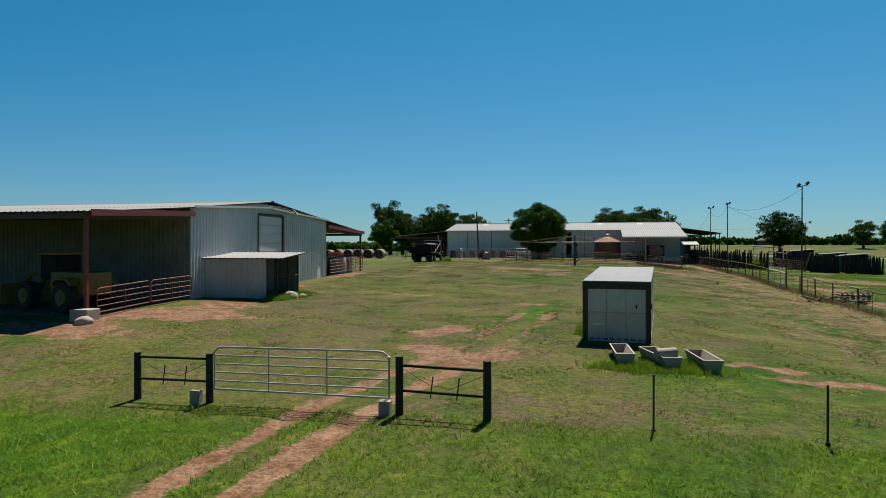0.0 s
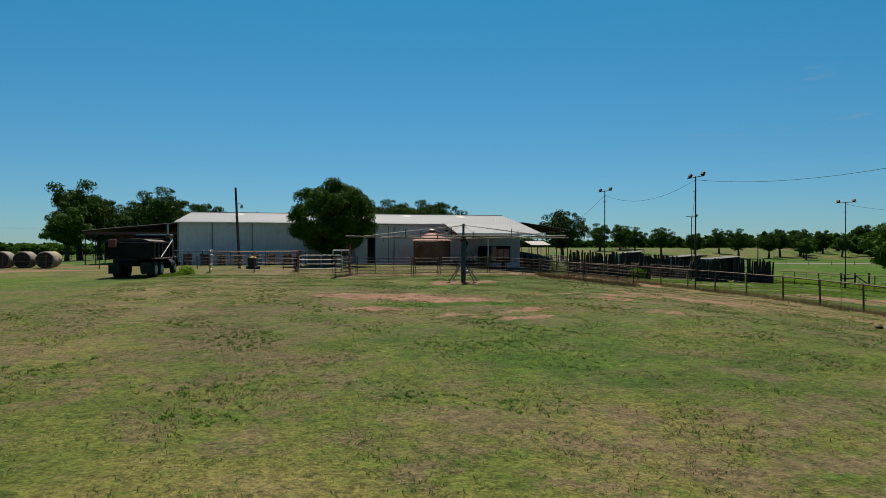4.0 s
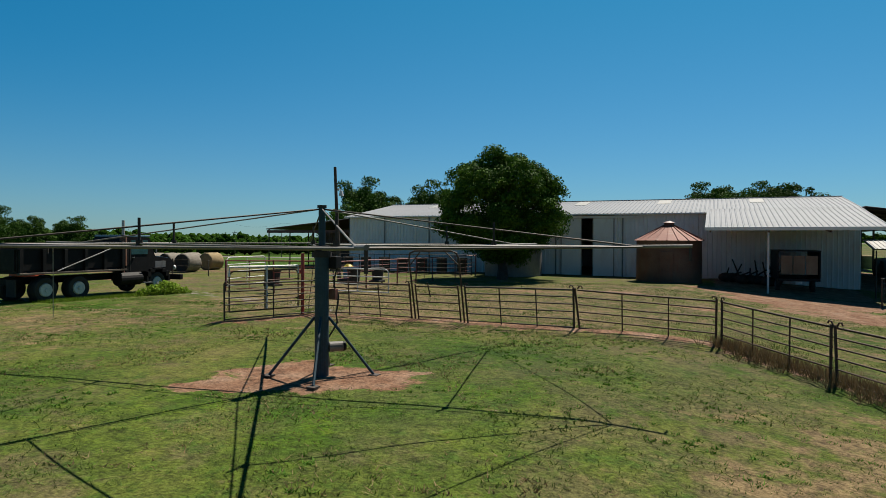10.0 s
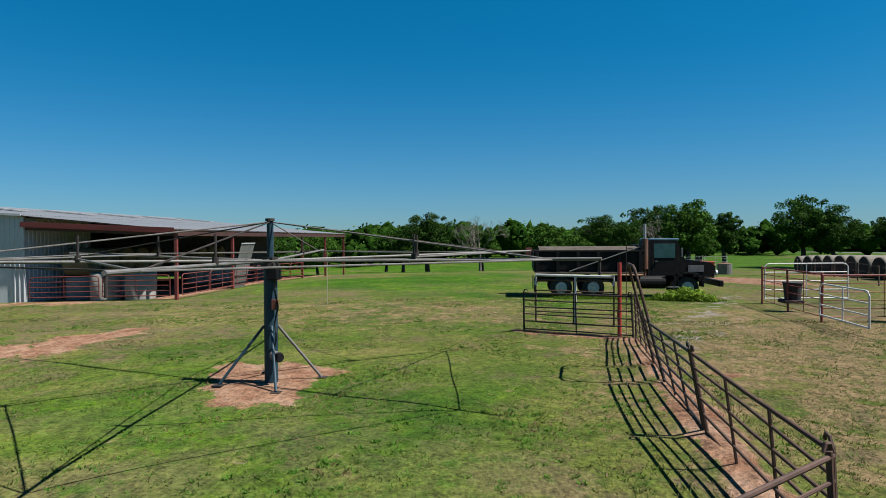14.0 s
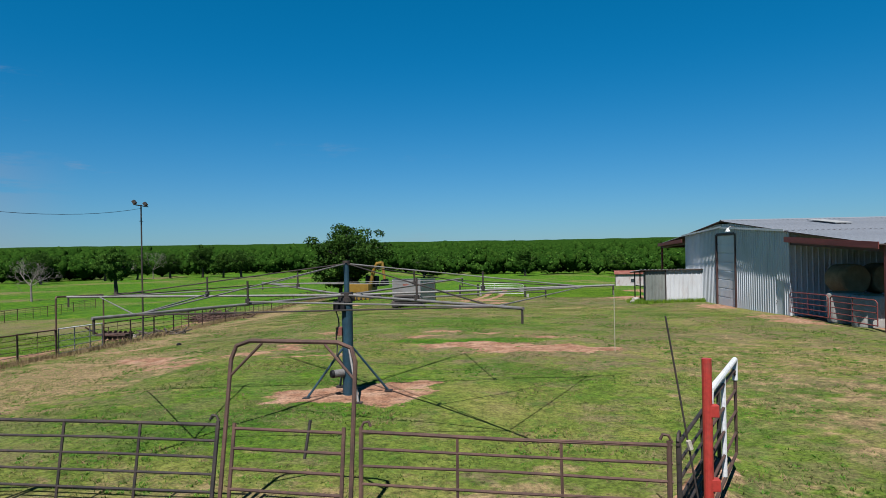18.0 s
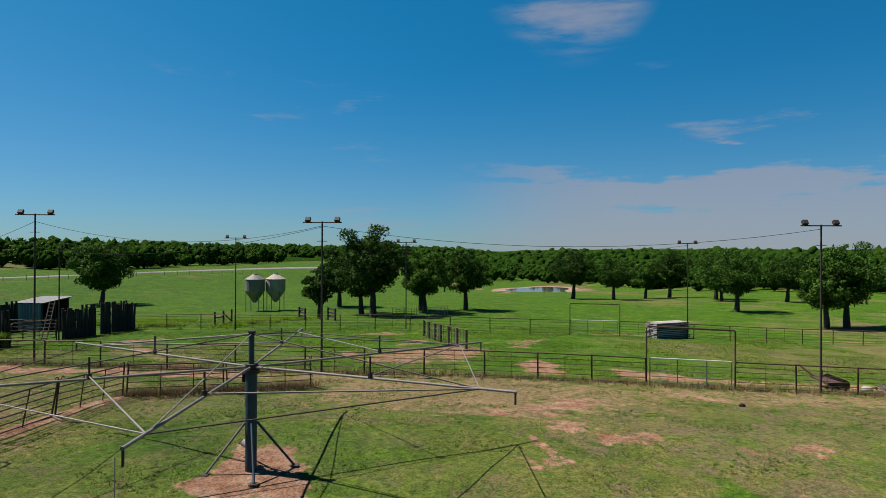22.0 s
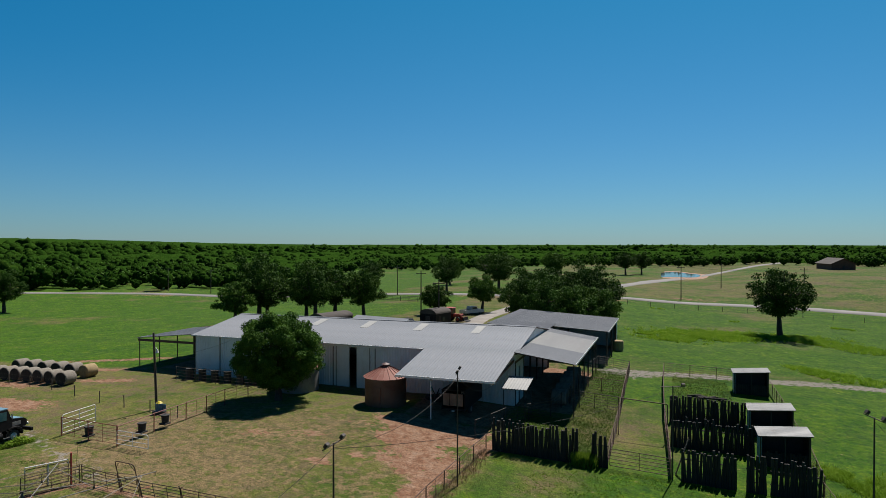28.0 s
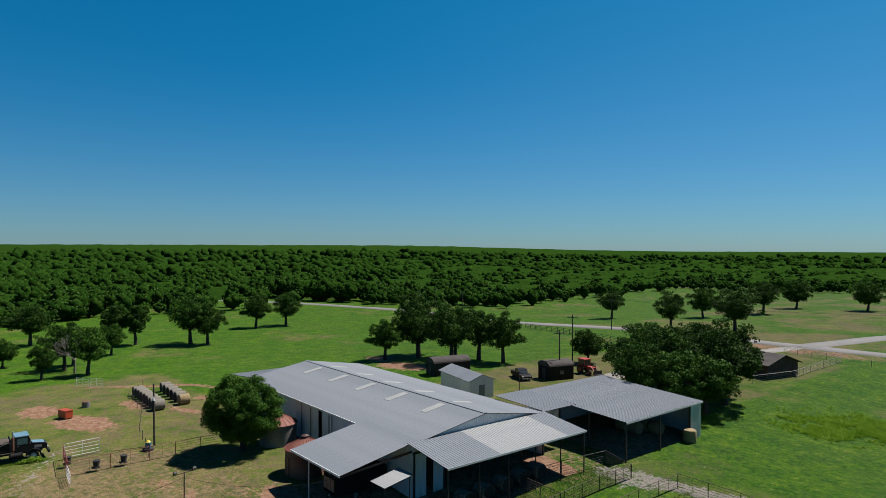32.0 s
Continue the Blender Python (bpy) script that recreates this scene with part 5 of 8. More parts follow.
# ---- horse walker ----
def horse_walker():
    x, y = -2.05, 71.1
    z = hz(x, y)
    e = thing("horse_walker", (x, y, z), "six-armed steel horse walker on a blue mast", "horse walker")
    zt, zc, za = 3.18, 2.35, 2.40
    part("mast", tube(B(), (0, 0, -0.05), (0, 0, zc), 0.132, n=24), M["blue_mast"], e, smooth_shade=False)
    part("upper_mast", tube(B(), (0, 0, zc), (0, 0, zt), 0.065, n=16), M["blue_mast"], e)
    part("collar", tube(tube(B(), (0, 0, zc - 0.1), (0, 0, zc), 0.19, n=20), (0, 0, zc), (0, 0, zc + 0.12), 0.15, n=20), M["dark_pipe"], e)
    part("cap", tube(B(), (0, 0, zt), (0, 0, zt + 0.05), 0.09, n=16), M["dark_pipe"], e)
    R, r = 5.8, 3.3
    tips = []
    for k in range(6):
        a = radians(7 + 60 * k)
        d = Vector((math.cos(a), math.sin(a), 0))
        s = Vector((-d.y, d.x, 0))
        arm_z, end_z = za, za + 0.08
        E, Mid = d * R + Vector((0, 0, end_z)), d * r + Vector((0, 0, za + 0.1))
        tips.append((E, Mid))
        arm = part("arm", tube(B(), d * 0.1 + Vector((0, 0, arm_z)), d * (R + 0.75) + Vector((0, 0, end_z + 0.02)), 0.027, n=10), M["walker_pipe"], e)
        part("arm_end", tube(B(), d * (R + 0.72) + Vector((0, 0, end_z + 0.03)), d * (R + 0.72) + Vector((0, 0, end_z - 0.22)), 0.02), M["dark_pipe"], arm, "dark lead hook")
        part("stay_rod", tube(B(), (0, 0, zt - 0.02), E, 0.014, n=6), M["walker_pipe"] if k % 2 else M["dark_pipe"], e)
        part("prop", tube(B(), Mid, Mid + Vector((0, 0, 0.42 * (1 - r / R) + 0.22)), 0.022, n=8), M["dark_pipe"], e)
        part("prop_collar", tube(B(), Mid + Vector((0, 0, -0.04)), Mid + Vector((0, 0, 0.06)), 0.05, n=8), M["dark_pipe"], e)
    for k in range(6):
        (E0, M0), (E1, M1) = tips[k], tips[(k + 1) % 6]
        part("outer_tie", tube(B(), E0, E1, 0.013, n=6), M["dark_pipe"] if k % 2 else M["walker_pipe"], e)
        part("inner_tie", tube(B(), M0, M0.lerp(E1, 1.0), 0.016, n=6), M["walker_pipe"], e)
    for k in range(4):
        a = radians(25 + 90 * k)
        d = Vector((math.cos(a), math.sin(a), 0))
        leg = part("brace_leg", tube(B(), d * 0.13 + Vector((0, 0, 1.12)), d * 0.98 + Vector((0, 0, 0.03)), 0.028, n=8), M["blue_mast"] if k != 1 else M["walker_pipe"], e)
        part("foot_plate", box(B(), -0.09, 0.09, -0.09, 0.09, 0, 0.03), M["dark_pipe"], leg, m=Matrix.Translation(d * 1.0))
    # drive motor, switch box and hoses on the mast
    f = Vector((0.75, 0.66, 0)).normalized()
    motor = part("motor", tube(B(), f * 0.14 + Vector((0, 0, 0.55)), f * 0.40 + Vector((0, 0, 0.55)), 0.095, n=16), M["walker_pipe"], e, "grey electric motor")
    part("motor_cover", tube(B(), f * 0.40 + Vector((0, 0, 0.55)), f * 0.46 + Vector((0, 0, 0.55)), 0.1, 0.08, 16), M["black"], motor)
    part("switch_box", box(B(), -0.07, 0.07, -0.05, 0.05, -0.1, 0.1, 0.01), M["rust_roof"], e, m=Matrix.Translation(f * 0.22 + Vector((0, 0, 1.55))))
    pts = [f * (0.16 + 0.14 * math.sin(i / 9 * math.pi) + 0.05 * math.sin(i * 1.9)) + Vector((0.04 * math.sin(i * 1.3), 0, 2.2 - i * 0.17)) for i in range(11)]
    part("hose", pipe_run(B(), pts, 0.018, 6), M["rubber"], e)
    part("junction", box(B(), -0.14, 0.14, -0.1, 0.1, zc - 0.32, zc - 0.08, 0.02), M["black"], e, m=Matrix.Translation(f * 0.2))
    a = radians(6 + 180)
    t = Vector((math.cos(a), math.sin(a), 0)) * 6.5 + Vector((0, 0, za - 0.02))
    part("lead_rope", tube(B(), t, t - Vector((0, 0, 1.5)), 0.008, n=5), M["rope"], e, "thin hanging lead rope")
    return e


horse_walker()
# ---- trees ----
def leaf_cloud(centres, radii, count, size, rng, flat=0.75):
    """Many small bent leaves over lumpy clumps, thickest on their upper sides: arrays of vertices and quads."""
    c, r = np.array(centres), np.array(radii)
    w = r ** 2
    pick = rng.choice(len(c), count, p=w / w.sum())
    d = rng.normal(size=(count, 3))
    d[:, 2] = d[:, 2] * 0.85 + 0.28
    d /= np.linalg.norm(d, axis=1)[:, None]
    rad = (0.50 + 0.68 * rng.random(count) ** 0.9) * r[pick]
    pos = c[pick] + d * rad[:, None] * np.array([1, 1, flat])
    nrm = d + rng.normal(size=(count, 3)) * 0.62
    nrm /= np.linalg.norm(nrm, axis=1)[:, None]
    t = np.cross(nrm, rng.normal(size=(count, 3)))
    t /= np.linalg.norm(t, axis=1)[:, None]
    b = np.cross(nrm, t)
    s = size * (0.6 + 0.8 * rng.random(count))[:, None]
    v = np.stack([pos - t * s, pos + b * s * 0.6 + nrm * s * 0.15, pos + t * s, pos - b * s * 0.6 + nrm * s * 0.15], 1).reshape(-1, 3)
    return v, np.arange(count * 4).reshape(-1, 4)


def tree_parts(seed, h, spread, bole, leaves, size, clumps, material, lean=0.0, drop=0.0, lump=1.0, uneven=0.07):
    """Trunk with limbs and a broken crown; returns the two meshes."""
    rng = np.random.default_rng(seed)
    bm = B()
    low = bole - drop
    cz, rz = low + (h - low) * 0.52, (h - low) * 0.5
    cs, rs = [], []
    for k in range(clumps):
        up = 1 - 2 * (k + 0.5) / clumps
        ang = 2.39996 * k + seed
        d = np.array([math.cos(ang) * math.sqrt(1 - up * up), math.sin(ang) * math.sqrt(1 - up * up), up]) + rng.normal(size=3) * 0.16
        d /= np.linalg.norm(d)
        low_f = 0.50 if uneven else 0.74
        f = (low_f + (1 - low_f) * rng.random() ** 0.7) * (1 + uneven * math.sin(2 * ang + seed) + uneven * math.sin(3 * ang + 5 * up + 2 * seed))
        if d[2] < -0.78:
            d[2] = -0.78
        wide = spread * f * (1.0 if d[2] > -0.35 else 1.0 - 0.55 * (-0.35 - d[2]) / 0.43)
        p = np.array([d[0] * wide, d[1] * wide, cz + d[2] * rz * f])
        cs.append(p)
        rs.append(spread * lump * (0.10 + 0.17 * rng.random() ** 1.4))
    for fx, fz, fr in ((0, 0, 0.50), (0.05, 0.36, 0.38), (0.3, -0.3, 0.36), (-0.3, -0.25, 0.36), (0.05, -0.42, 0.38)):
        cs.append(np.array([spread * fx, spread * fx * 0.3, cz + rz * fz]))
        rs.append(spread * fr)
    tr = 0.035 * h + 0.03
    fork = Vector((lean, 0, bole * 0.95))
    for i in range(4):
        a, b = i / 4, (i + 1) / 4
        tube(bm, fork * a + Vector((0.05 * math.sin(i), 0, -0.15 if i == 0 else 0)), fork * b + Vector((0.05 * math.sin(i + 1), 0, 0)), tr * (1.25 - a * 0.4), tr * (1.25 - b * 0.4), 9)
    tube(bm, fork, Vector((lean, 0, cz + rz * 0.3)), tr * 0.85, tr * 0.3, 8)
    order = rng.permutation(clumps)[:13]
    for k in order:
        end = Vector(cs[k])
        rise = fork.lerp(Vector((lean, 0, cz)), 0.15 + 0.7 * rng.random())
        rise.z = min(rise.z, end.z - 0.1) if end.z > fork.z + 0.3 else fork.z
        mid = rise.lerp(end, 0.5) + Vector((rng.normal() * 0.2, rng.normal() * 0.2, 0.05 * h * rng.random()))
        tube(bm, rise, mid, tr * 0.45, tr * 0.28, 6)
        tube(bm, mid, end, tr * 0.28, tr * 0.08, 6)
    trunk = mesh_from(bm, "trunk")
    v, f = leaf_cloud(cs, rs, leaves, size, rng)
    crown = fast_mesh("crown", v, f, material)
    return trunk, crown


def plant(kit, x, y, turn, scale, label, group, tall=1.0, name="tree"):
    e = thing(name, Matrix.Translation((x, y, hz(x, y))) @ Matrix.Rotation(turn, 4, "Z") @ Matrix.Diagonal((scale, scale, scale * tall, 1)), label, "tree", group)
    part("trunk", kit[0], M["bark"], e)
    part("crown", kit[1], M["leaf"], e)
    return e


kits = [tree_parts(11 + k, h, s, b, 13000, 0.15, 72, M["leaf"] if k % 2 else M["leaf2"], ln, 0.75) for k, (h, s, b, ln) in enumerate(((9.5, 4.7, 2.5, 0.2), (8.5, 3.7, 2.7, -0.2), (10.0, 4.3, 2.6, 0.1), (7.5, 4.0, 1.7, 0.3), (9.0, 3.2, 2.9, -0.1)))]
hero = tree_parts(5, 8.35, 4.1, 1.3, 100000, 0.085, 230, M["leaf"], 0.0, 0.9, 0.82, 0.0)
plant(hero, -8.5, 102.5, 0.4, 1.0, "dense round-crowned oak beside the grain bin", "barnyard oak")


def grove(rows, label, group):
    for i, (x, y, k, s) in enumerate(rows):
        plant(kits[k], x, y, 1.7 * i + x, s * random.uniform(0.93, 1.07), label, group, random.uniform(0.94, 1.08))


grove([(46.6, 181, 0, 1.3), (92, 135, 3, 1.35), (59.7, 86.7, 4, 0.72), (95, 93, 2, 1.0), (76.4, 83.3, 2, 1.2), (85.2, 76.8, 1, 1.1), (90, 78, 4, 0.9), (92, 70.6, 1, 1.05), (141.7, 47, 0, 1.25), (81, 86, 0, 1.0)],
      "broad green oak in the lush pasture", "pasture oaks")
grove([(138, 38, 0, 1.0), (150, 28, 1, 1.05), (96.6, 24.8, 2, 1.0), (69.2, 23.6, 1, 1.0), (70.5, 20.5, 2, 1.0), (130, 16, 3, 1.15), (126, 4, 0, 1.1), (143, -62, 2, 1.05), (140, 14, 2, 1.1), (158, 20, 0, 1.2), (240, 95, 4, 1.0), (225, 85, 3, 1.0), (146, -8, 1, 1.15)],
      "green oak at the wooded pasture edge", "wood-edge oaks")
grove([(11.6, 7.0, 0, 1.02), (13.4, 5.6, 3, 0.98), (131, -51, 0, 1.05), (79.7, -56, 4, 1.1), (101, -21, 1, 0.9), (117, -41, 2, 0.95), (133, -64, 0, 1.0), (112, -12, 3, 1.1), (146, -92, 1, 1.1), (158, -108, 0, 1.1), (150, -128, 2, 1.0), (166, -150, 0, 1.15), (140, -150, 1, 1.1), (132, -158, 3, 1.2), (122, -165, 0, 1.1), (110, -168, 2, 1.15), (98, -160, 1, 1.2), (90, -158, 0, 1.2), (60, -172, 3, 1.1), (20, -170, 0, 1.0), (-20, -168, 2, 1.05), (-55, -165, 1, 1.0)],
      "spreading oak on the open southern pasture", "southern oaks")
grove([(-77, 99.4, 1, 1.0), (-90, 97.5, 0, 1.03), (-126, 114.7, 4, 1.15), (-123, 119, 4, 1.03), (-115.5, 131, 0, 1.21), (-111, 134, 2, 1.03), (-138.6, 159, 1, 1.21), (-138.4, 169.4, 2, 1.15), (-139, 97, 0, 1.26), (-50, 149.6, 1, 0.98), (-51.3, 159.3, 2, 1.21), (-47, 156, 0, 1.03), (-36.6, 156.5, 2, 1.09), (-36.4, 163.6, 4, 1.21), (-30.5, 164.8, 1, 1.03), (-42, 162, 0, 1.09)],
      "dark green oak on the western field", "field oaks")
grove([(4, 168, 0, 1.18), (3, 174, 2, 1.06), (6, 176, 0, 1.12), (11, 160, 3, 1.12), (12, 170, 2, 1.06), (8, 154.5, 0, 0.95), (13.2, 156.0, 3, 1.08), (15.5, 159, 3, 1.05), (14.5, 166, 0, 1.12), (4, 159, 2, 1.01), (2.5, 163, 3, 1.12), (7, 166, 1, 1.06), (-76, 262, 0, 1.12), (-39, 239, 2, 1.06), (-52, 280, 3, 1.23), (-44, 306, 0, 1.23), (-46, 338, 3, 1.34), (-24, 246, 0, 1.29), (-24, 345, 3, 1.46), (-20, 178, 3, 0.84), (-12, 186, 1, 0.90)],
      "dark oak by the driveway and road", "roadside oaks")
grove([(116, 259, 0, 1.06), (127, 255, 1, 0.96), (137, 243, 2, 1.06), (160, 251, 0, 1.06), (166, 246, 3, 0.96), (156, 233, 1, 0.91), (103, 285, 2, 1.06), (115, 291, 0, 1.10), (122, 300, 3, 1.06), (6, 372, 0, 1.10), (13, 380, 2, 1.00), (146, 268, 2, 0.96), (178, 262, 0, 1.06), (195, 270, 1, 1.06), (212, 268, 2, 1.06), (235, 290, 0, 1.15), (250, 300, 3, 1.06), (132, 262, 3, 0.96), (110, 268, 2, 0.96), (149, 243, 0, 0.93), (171, 254, 2, 0.89), (186, 250, 1, 0.96), (205, 252, 0, 0.89)],
      "distant oak beyond the road", "distant oaks")
grove([(-70, 66, 0, 0.70), (-78, 92, 2, 0.66), (-84, 82, 3, 0.78), (-92, 72, 1, 0.78), (-88, 60, 2, 0.70), (-96, 100, 0, 0.78), (-104, 88, 3, 0.78), (-108, 110, 1, 0.78), (-90, 46, 3, 0.78), (-100, 34, 0, 0.86), (-106, 54, 4, 0.78)],
      "green oak at the edge of the western wood", "western oaks")


def bare_tree(x, y, h, seed, label):
    rng = np.random.default_rng(seed)
    e = thing("bare_tree", (x, y, hz(x, y)), label, "tree", "dead trees")
    bm, tw = B(), B()
    tube(bm, (0, 0, -0.1), (0.1, 0, h * 0.32), 0.22, 0.15)

    def grow(p, d, L, r, n):
        q = p + d * L
        tube(bm if n > 1 else tw, p, q, r, r * 0.6, 5)
        if n:
            for _ in range(3):
                a = Vector(rng.normal(size=3)) * 0.55
                grow(q, (d + a + Vector((0, 0, 0.12))).normalized(), L * 0.72, r * 0.58, n - 1)
    for _ in range(5):
        a = Vector(rng.normal(size=3))
        a.z = abs(a.z) * 0.6 + 0.5
        grow(Vector((0.1, 0, h * 0.3)), a.normalized(), h * 0.24, 0.10, 4)
    part("trunk", bm, M["pale_bark"], e)
    part("twigs", tw, M["pale_bark"], e)
    return e


bare_tree(83, -33, 10.0, 3, "bare grey dead tree standing in the pasture")
bare_tree(-84, 72, 8.5, 4, "bare grey winter-like tree at the wood edge")
bare_tree(-82, 98, 8.5, 8, "bare pale tree at the western wood edge")
bare_tree(127, -161, 12.0, 9, "bare pale tree among far green woods")
bare_tree(136, -152, 11.0, 12, "bare pale tree before the southern woods")


# ---- woods ----
WOOD_START = [(-180, 150), (-160, 130), (-135, 160), (-112, 250), (-90, 255), (-68, 285), (-50, 268), (-42, 225), (-34, 200), (-20, 215), (-8, 380), (5, 480), (15, 430), (26, 300), (34, 255), (42, 255), (50, 300), (60, 400), (85, 430), (100, 400), (113, 400), (118, 300), (124, 240), (132, 234), (140, 242), (152, 224), (160, 208), (166, 200), (172, 180), (180, 150)]


def woods():
    """Far woods: many low clumps joined in rings, and a rolling canopy beyond them."""
    rng = np.random.default_rng(77)
    forms = []
    for lobes in (((0, 0, 0, 0.80), (0.55, 0.1, 0.25, 0.50), (-0.45, 0.4, 0.30, 0.52), (-0.2, -0.58, 0.20, 0.50), (0.3, -0.45, 0.45, 0.42), (0.05, 0.15, 0.65, 0.46), (0.3, 0.6, 0.1, 0.45)), ((0, 0, 0, 1.0),)):
        bm = B()
        for lx, ly, lz, lr in lobes:
            bmesh.ops.create_icosphere(bm, subdivisions=1 if len(lobes) > 1 else 2, radius=lr, matrix=Matrix.Translation((lx, ly, lz)) @ Matrix.Rotation(lx * 9 + ly * 5, 4, "Z"))
        forms.append((np.array([v.co[:] for v in bm.verts]), np.array([[v.index for v in f.verts] for f in bm.faces])))
        bm.free()
    az0, r0 = np.array(WOOD_START).T
    bands = ((0, 90, 2800, 0), (90, 260, 4200, 0), (260, 600, 6500, 1), (600, 1300, 6500, 1))
    for lo, hi, n, form in bands:
        bv, bf = forms[form]
        az = rng.uniform(-180, 180, n)
        st = np.interp(az, az0, r0)
        rr = st + lo + (hi - lo) * rng.random(n) ** 0.8
        x, y = rr * np.cos(np.radians(az)), 70 + rr * np.sin(np.radians(az))
        keep = np.ones(n, bool)
        for (ax, ay), (bx, by) in zip(ROAD, ROAD[1:]):
            t = np.clip(((x - ax) * (bx - ax) + (y - ay) * (by - ay)) / ((bx - ax) ** 2 + (by - ay) ** 2), 0, 1)
            keep &= np.hypot(x - ax - t * (bx - ax), y - ay - t * (by - ay)) > 14
        glade = np.array([noise.noise((a * 0.006, b * 0.006, 7.7)) for a, b in zip(x, y)])
        keep &= glade < 0.60
        x, y, rr = x[keep], y[keep], rr[keep]
        n = len(x)
        s = rng.uniform(2.2, 5.0, n) * (1 + 0.9 * smooth((rr - 500) / 900)) * (1 - 0.30 * smooth(((y - 70) / rr - 0.55) / 0.35))
        z = height(x, y)
        spin = rng.uniform(0, 6.28, n)
        c, sn = np.cos(spin), np.sin(spin)
        tall_ = rng.uniform(0.8, 1.3, n)
        jit = 1 + (0.12, 0.17)[form] * rng.normal(size=(n, len(bv)))
        V = bv[None] * jit[..., None]
        vx, vy, vz = V[..., 0], V[..., 1], V[..., 2]
        W = np.stack([x[:, None] + s[:, None] * (vx * c[:, None] - vy * sn[:, None]), y[:, None] + s[:, None] * (vx * sn[:, None] + vy * c[:, None]),
                      z[:, None] + s[:, None] * tall_[:, None] * (0.85 + vz * 0.95)], -1)
        F = bf[None] + (np.arange(n) * len(bv))[:, None, None]
        me = fast_mesh("woods", W.reshape(-1, 3), F.reshape(-1, 3), M["canopy"])
        tagged(new("woods", me), "dense green oak woods reaching to the horizon", "woods", kind="stuff")
        if lo == 0 or lo == 90:
            cen = np.stack([x, y, z + s * tall_], 1)
            pick = rng.permutation(n)
            v, f = leaf_cloud(cen[pick], s[pick] * 1.05, 170000 if lo == 0 else 90000, 0.5, rng, 0.9)
            tagged(new("wood_leaves", fast_mesh("wood_leaves", v, f, M["leaf2"])), "leafy outer foliage of the near woods", "foliage", kind="stuff")
    # canopy sheet to the hills
    A, R = np.meshgrid(np.radians(np.arange(0, 361, 0.75)), np.geomspace(190, 4250, 84))
    x, y = R * np.cos(A), 70 + R * np.sin(A)
    az = (np.degrees(A) + 180) % 360 - 180
    st = np.interp(az, az0, r0)
    lift = smooth((R - st - 30) / 60)
    bump_ = np.array([noise.noise((a * 0.02, b * 0.02, 0)) + noise.noise((a * 0.007, b * 0.007, 5)) for a, b in zip(x.ravel(), y.ravel())]).reshape(x.shape)
    zz = height(x, y) - 6.0 + lift * (10.5 + 3.5 * bump_ * smooth((R - 300) / 300))
    i = np.arange(x.size).reshape(x.shape)
    f = np.stack([i[:-1, :-1], i[:-1, 1:], i[1:, 1:], i[1:, :-1]], -1).reshape(-1, 4)
    me = fast_mesh("far_woods", np.stack([x, y, zz], -1).reshape(-1, 3), f, M["canopy"])
    tagged(new("far_woods", me), "far wooded hills on the horizon", "woods", kind="stuff")


def canopy_material():
    m, n, l, p = nodes_of("wood_canopy")
    t1, t2, t3 = tex(n, l, 0.02, 4, coord="P"), tex(n, l, 0.9, 5, 0.7, coord="P"), tex(n, l, 0.16, 3, coord="P")
    g = n.new("ShaderNodeNewGeometry")
    ad = n.new("ShaderNodeMath")
    ad.operation = "MULTIPLY_ADD"
    ad.inputs[1].default_value = 0.55
    l.new(t3.outputs[0], ad.inputs[0])
    l.new(t2.outputs[0], ad.inputs[2])
    r = ramp(n, [(0.5, (0.004, 0.014, 0.002)), (0.78, (0.014, 0.038, 0.005)), (1.0, (0.032, 0.064, 0.009))])
    l.new(ad.outputs[0], r.inputs[0])
    l.new(r.outputs[0], p.inputs["Base Color"])
    p.inputs["Roughness"].default_value, p.inputs["Specular IOR Level"].default_value = 1.0, 0.0
    bp = n.new("ShaderNodeBump")
    bp.inputs["Strength"].default_value, bp.inputs["Distance"].default_value = 1.0, 0.8
    l.new(t2.outputs[0], bp.inputs["Height"])
    l.new(bp.outputs[0], p.inputs["Normal"])
    return m


M["canopy"] = canopy_material()
woods()


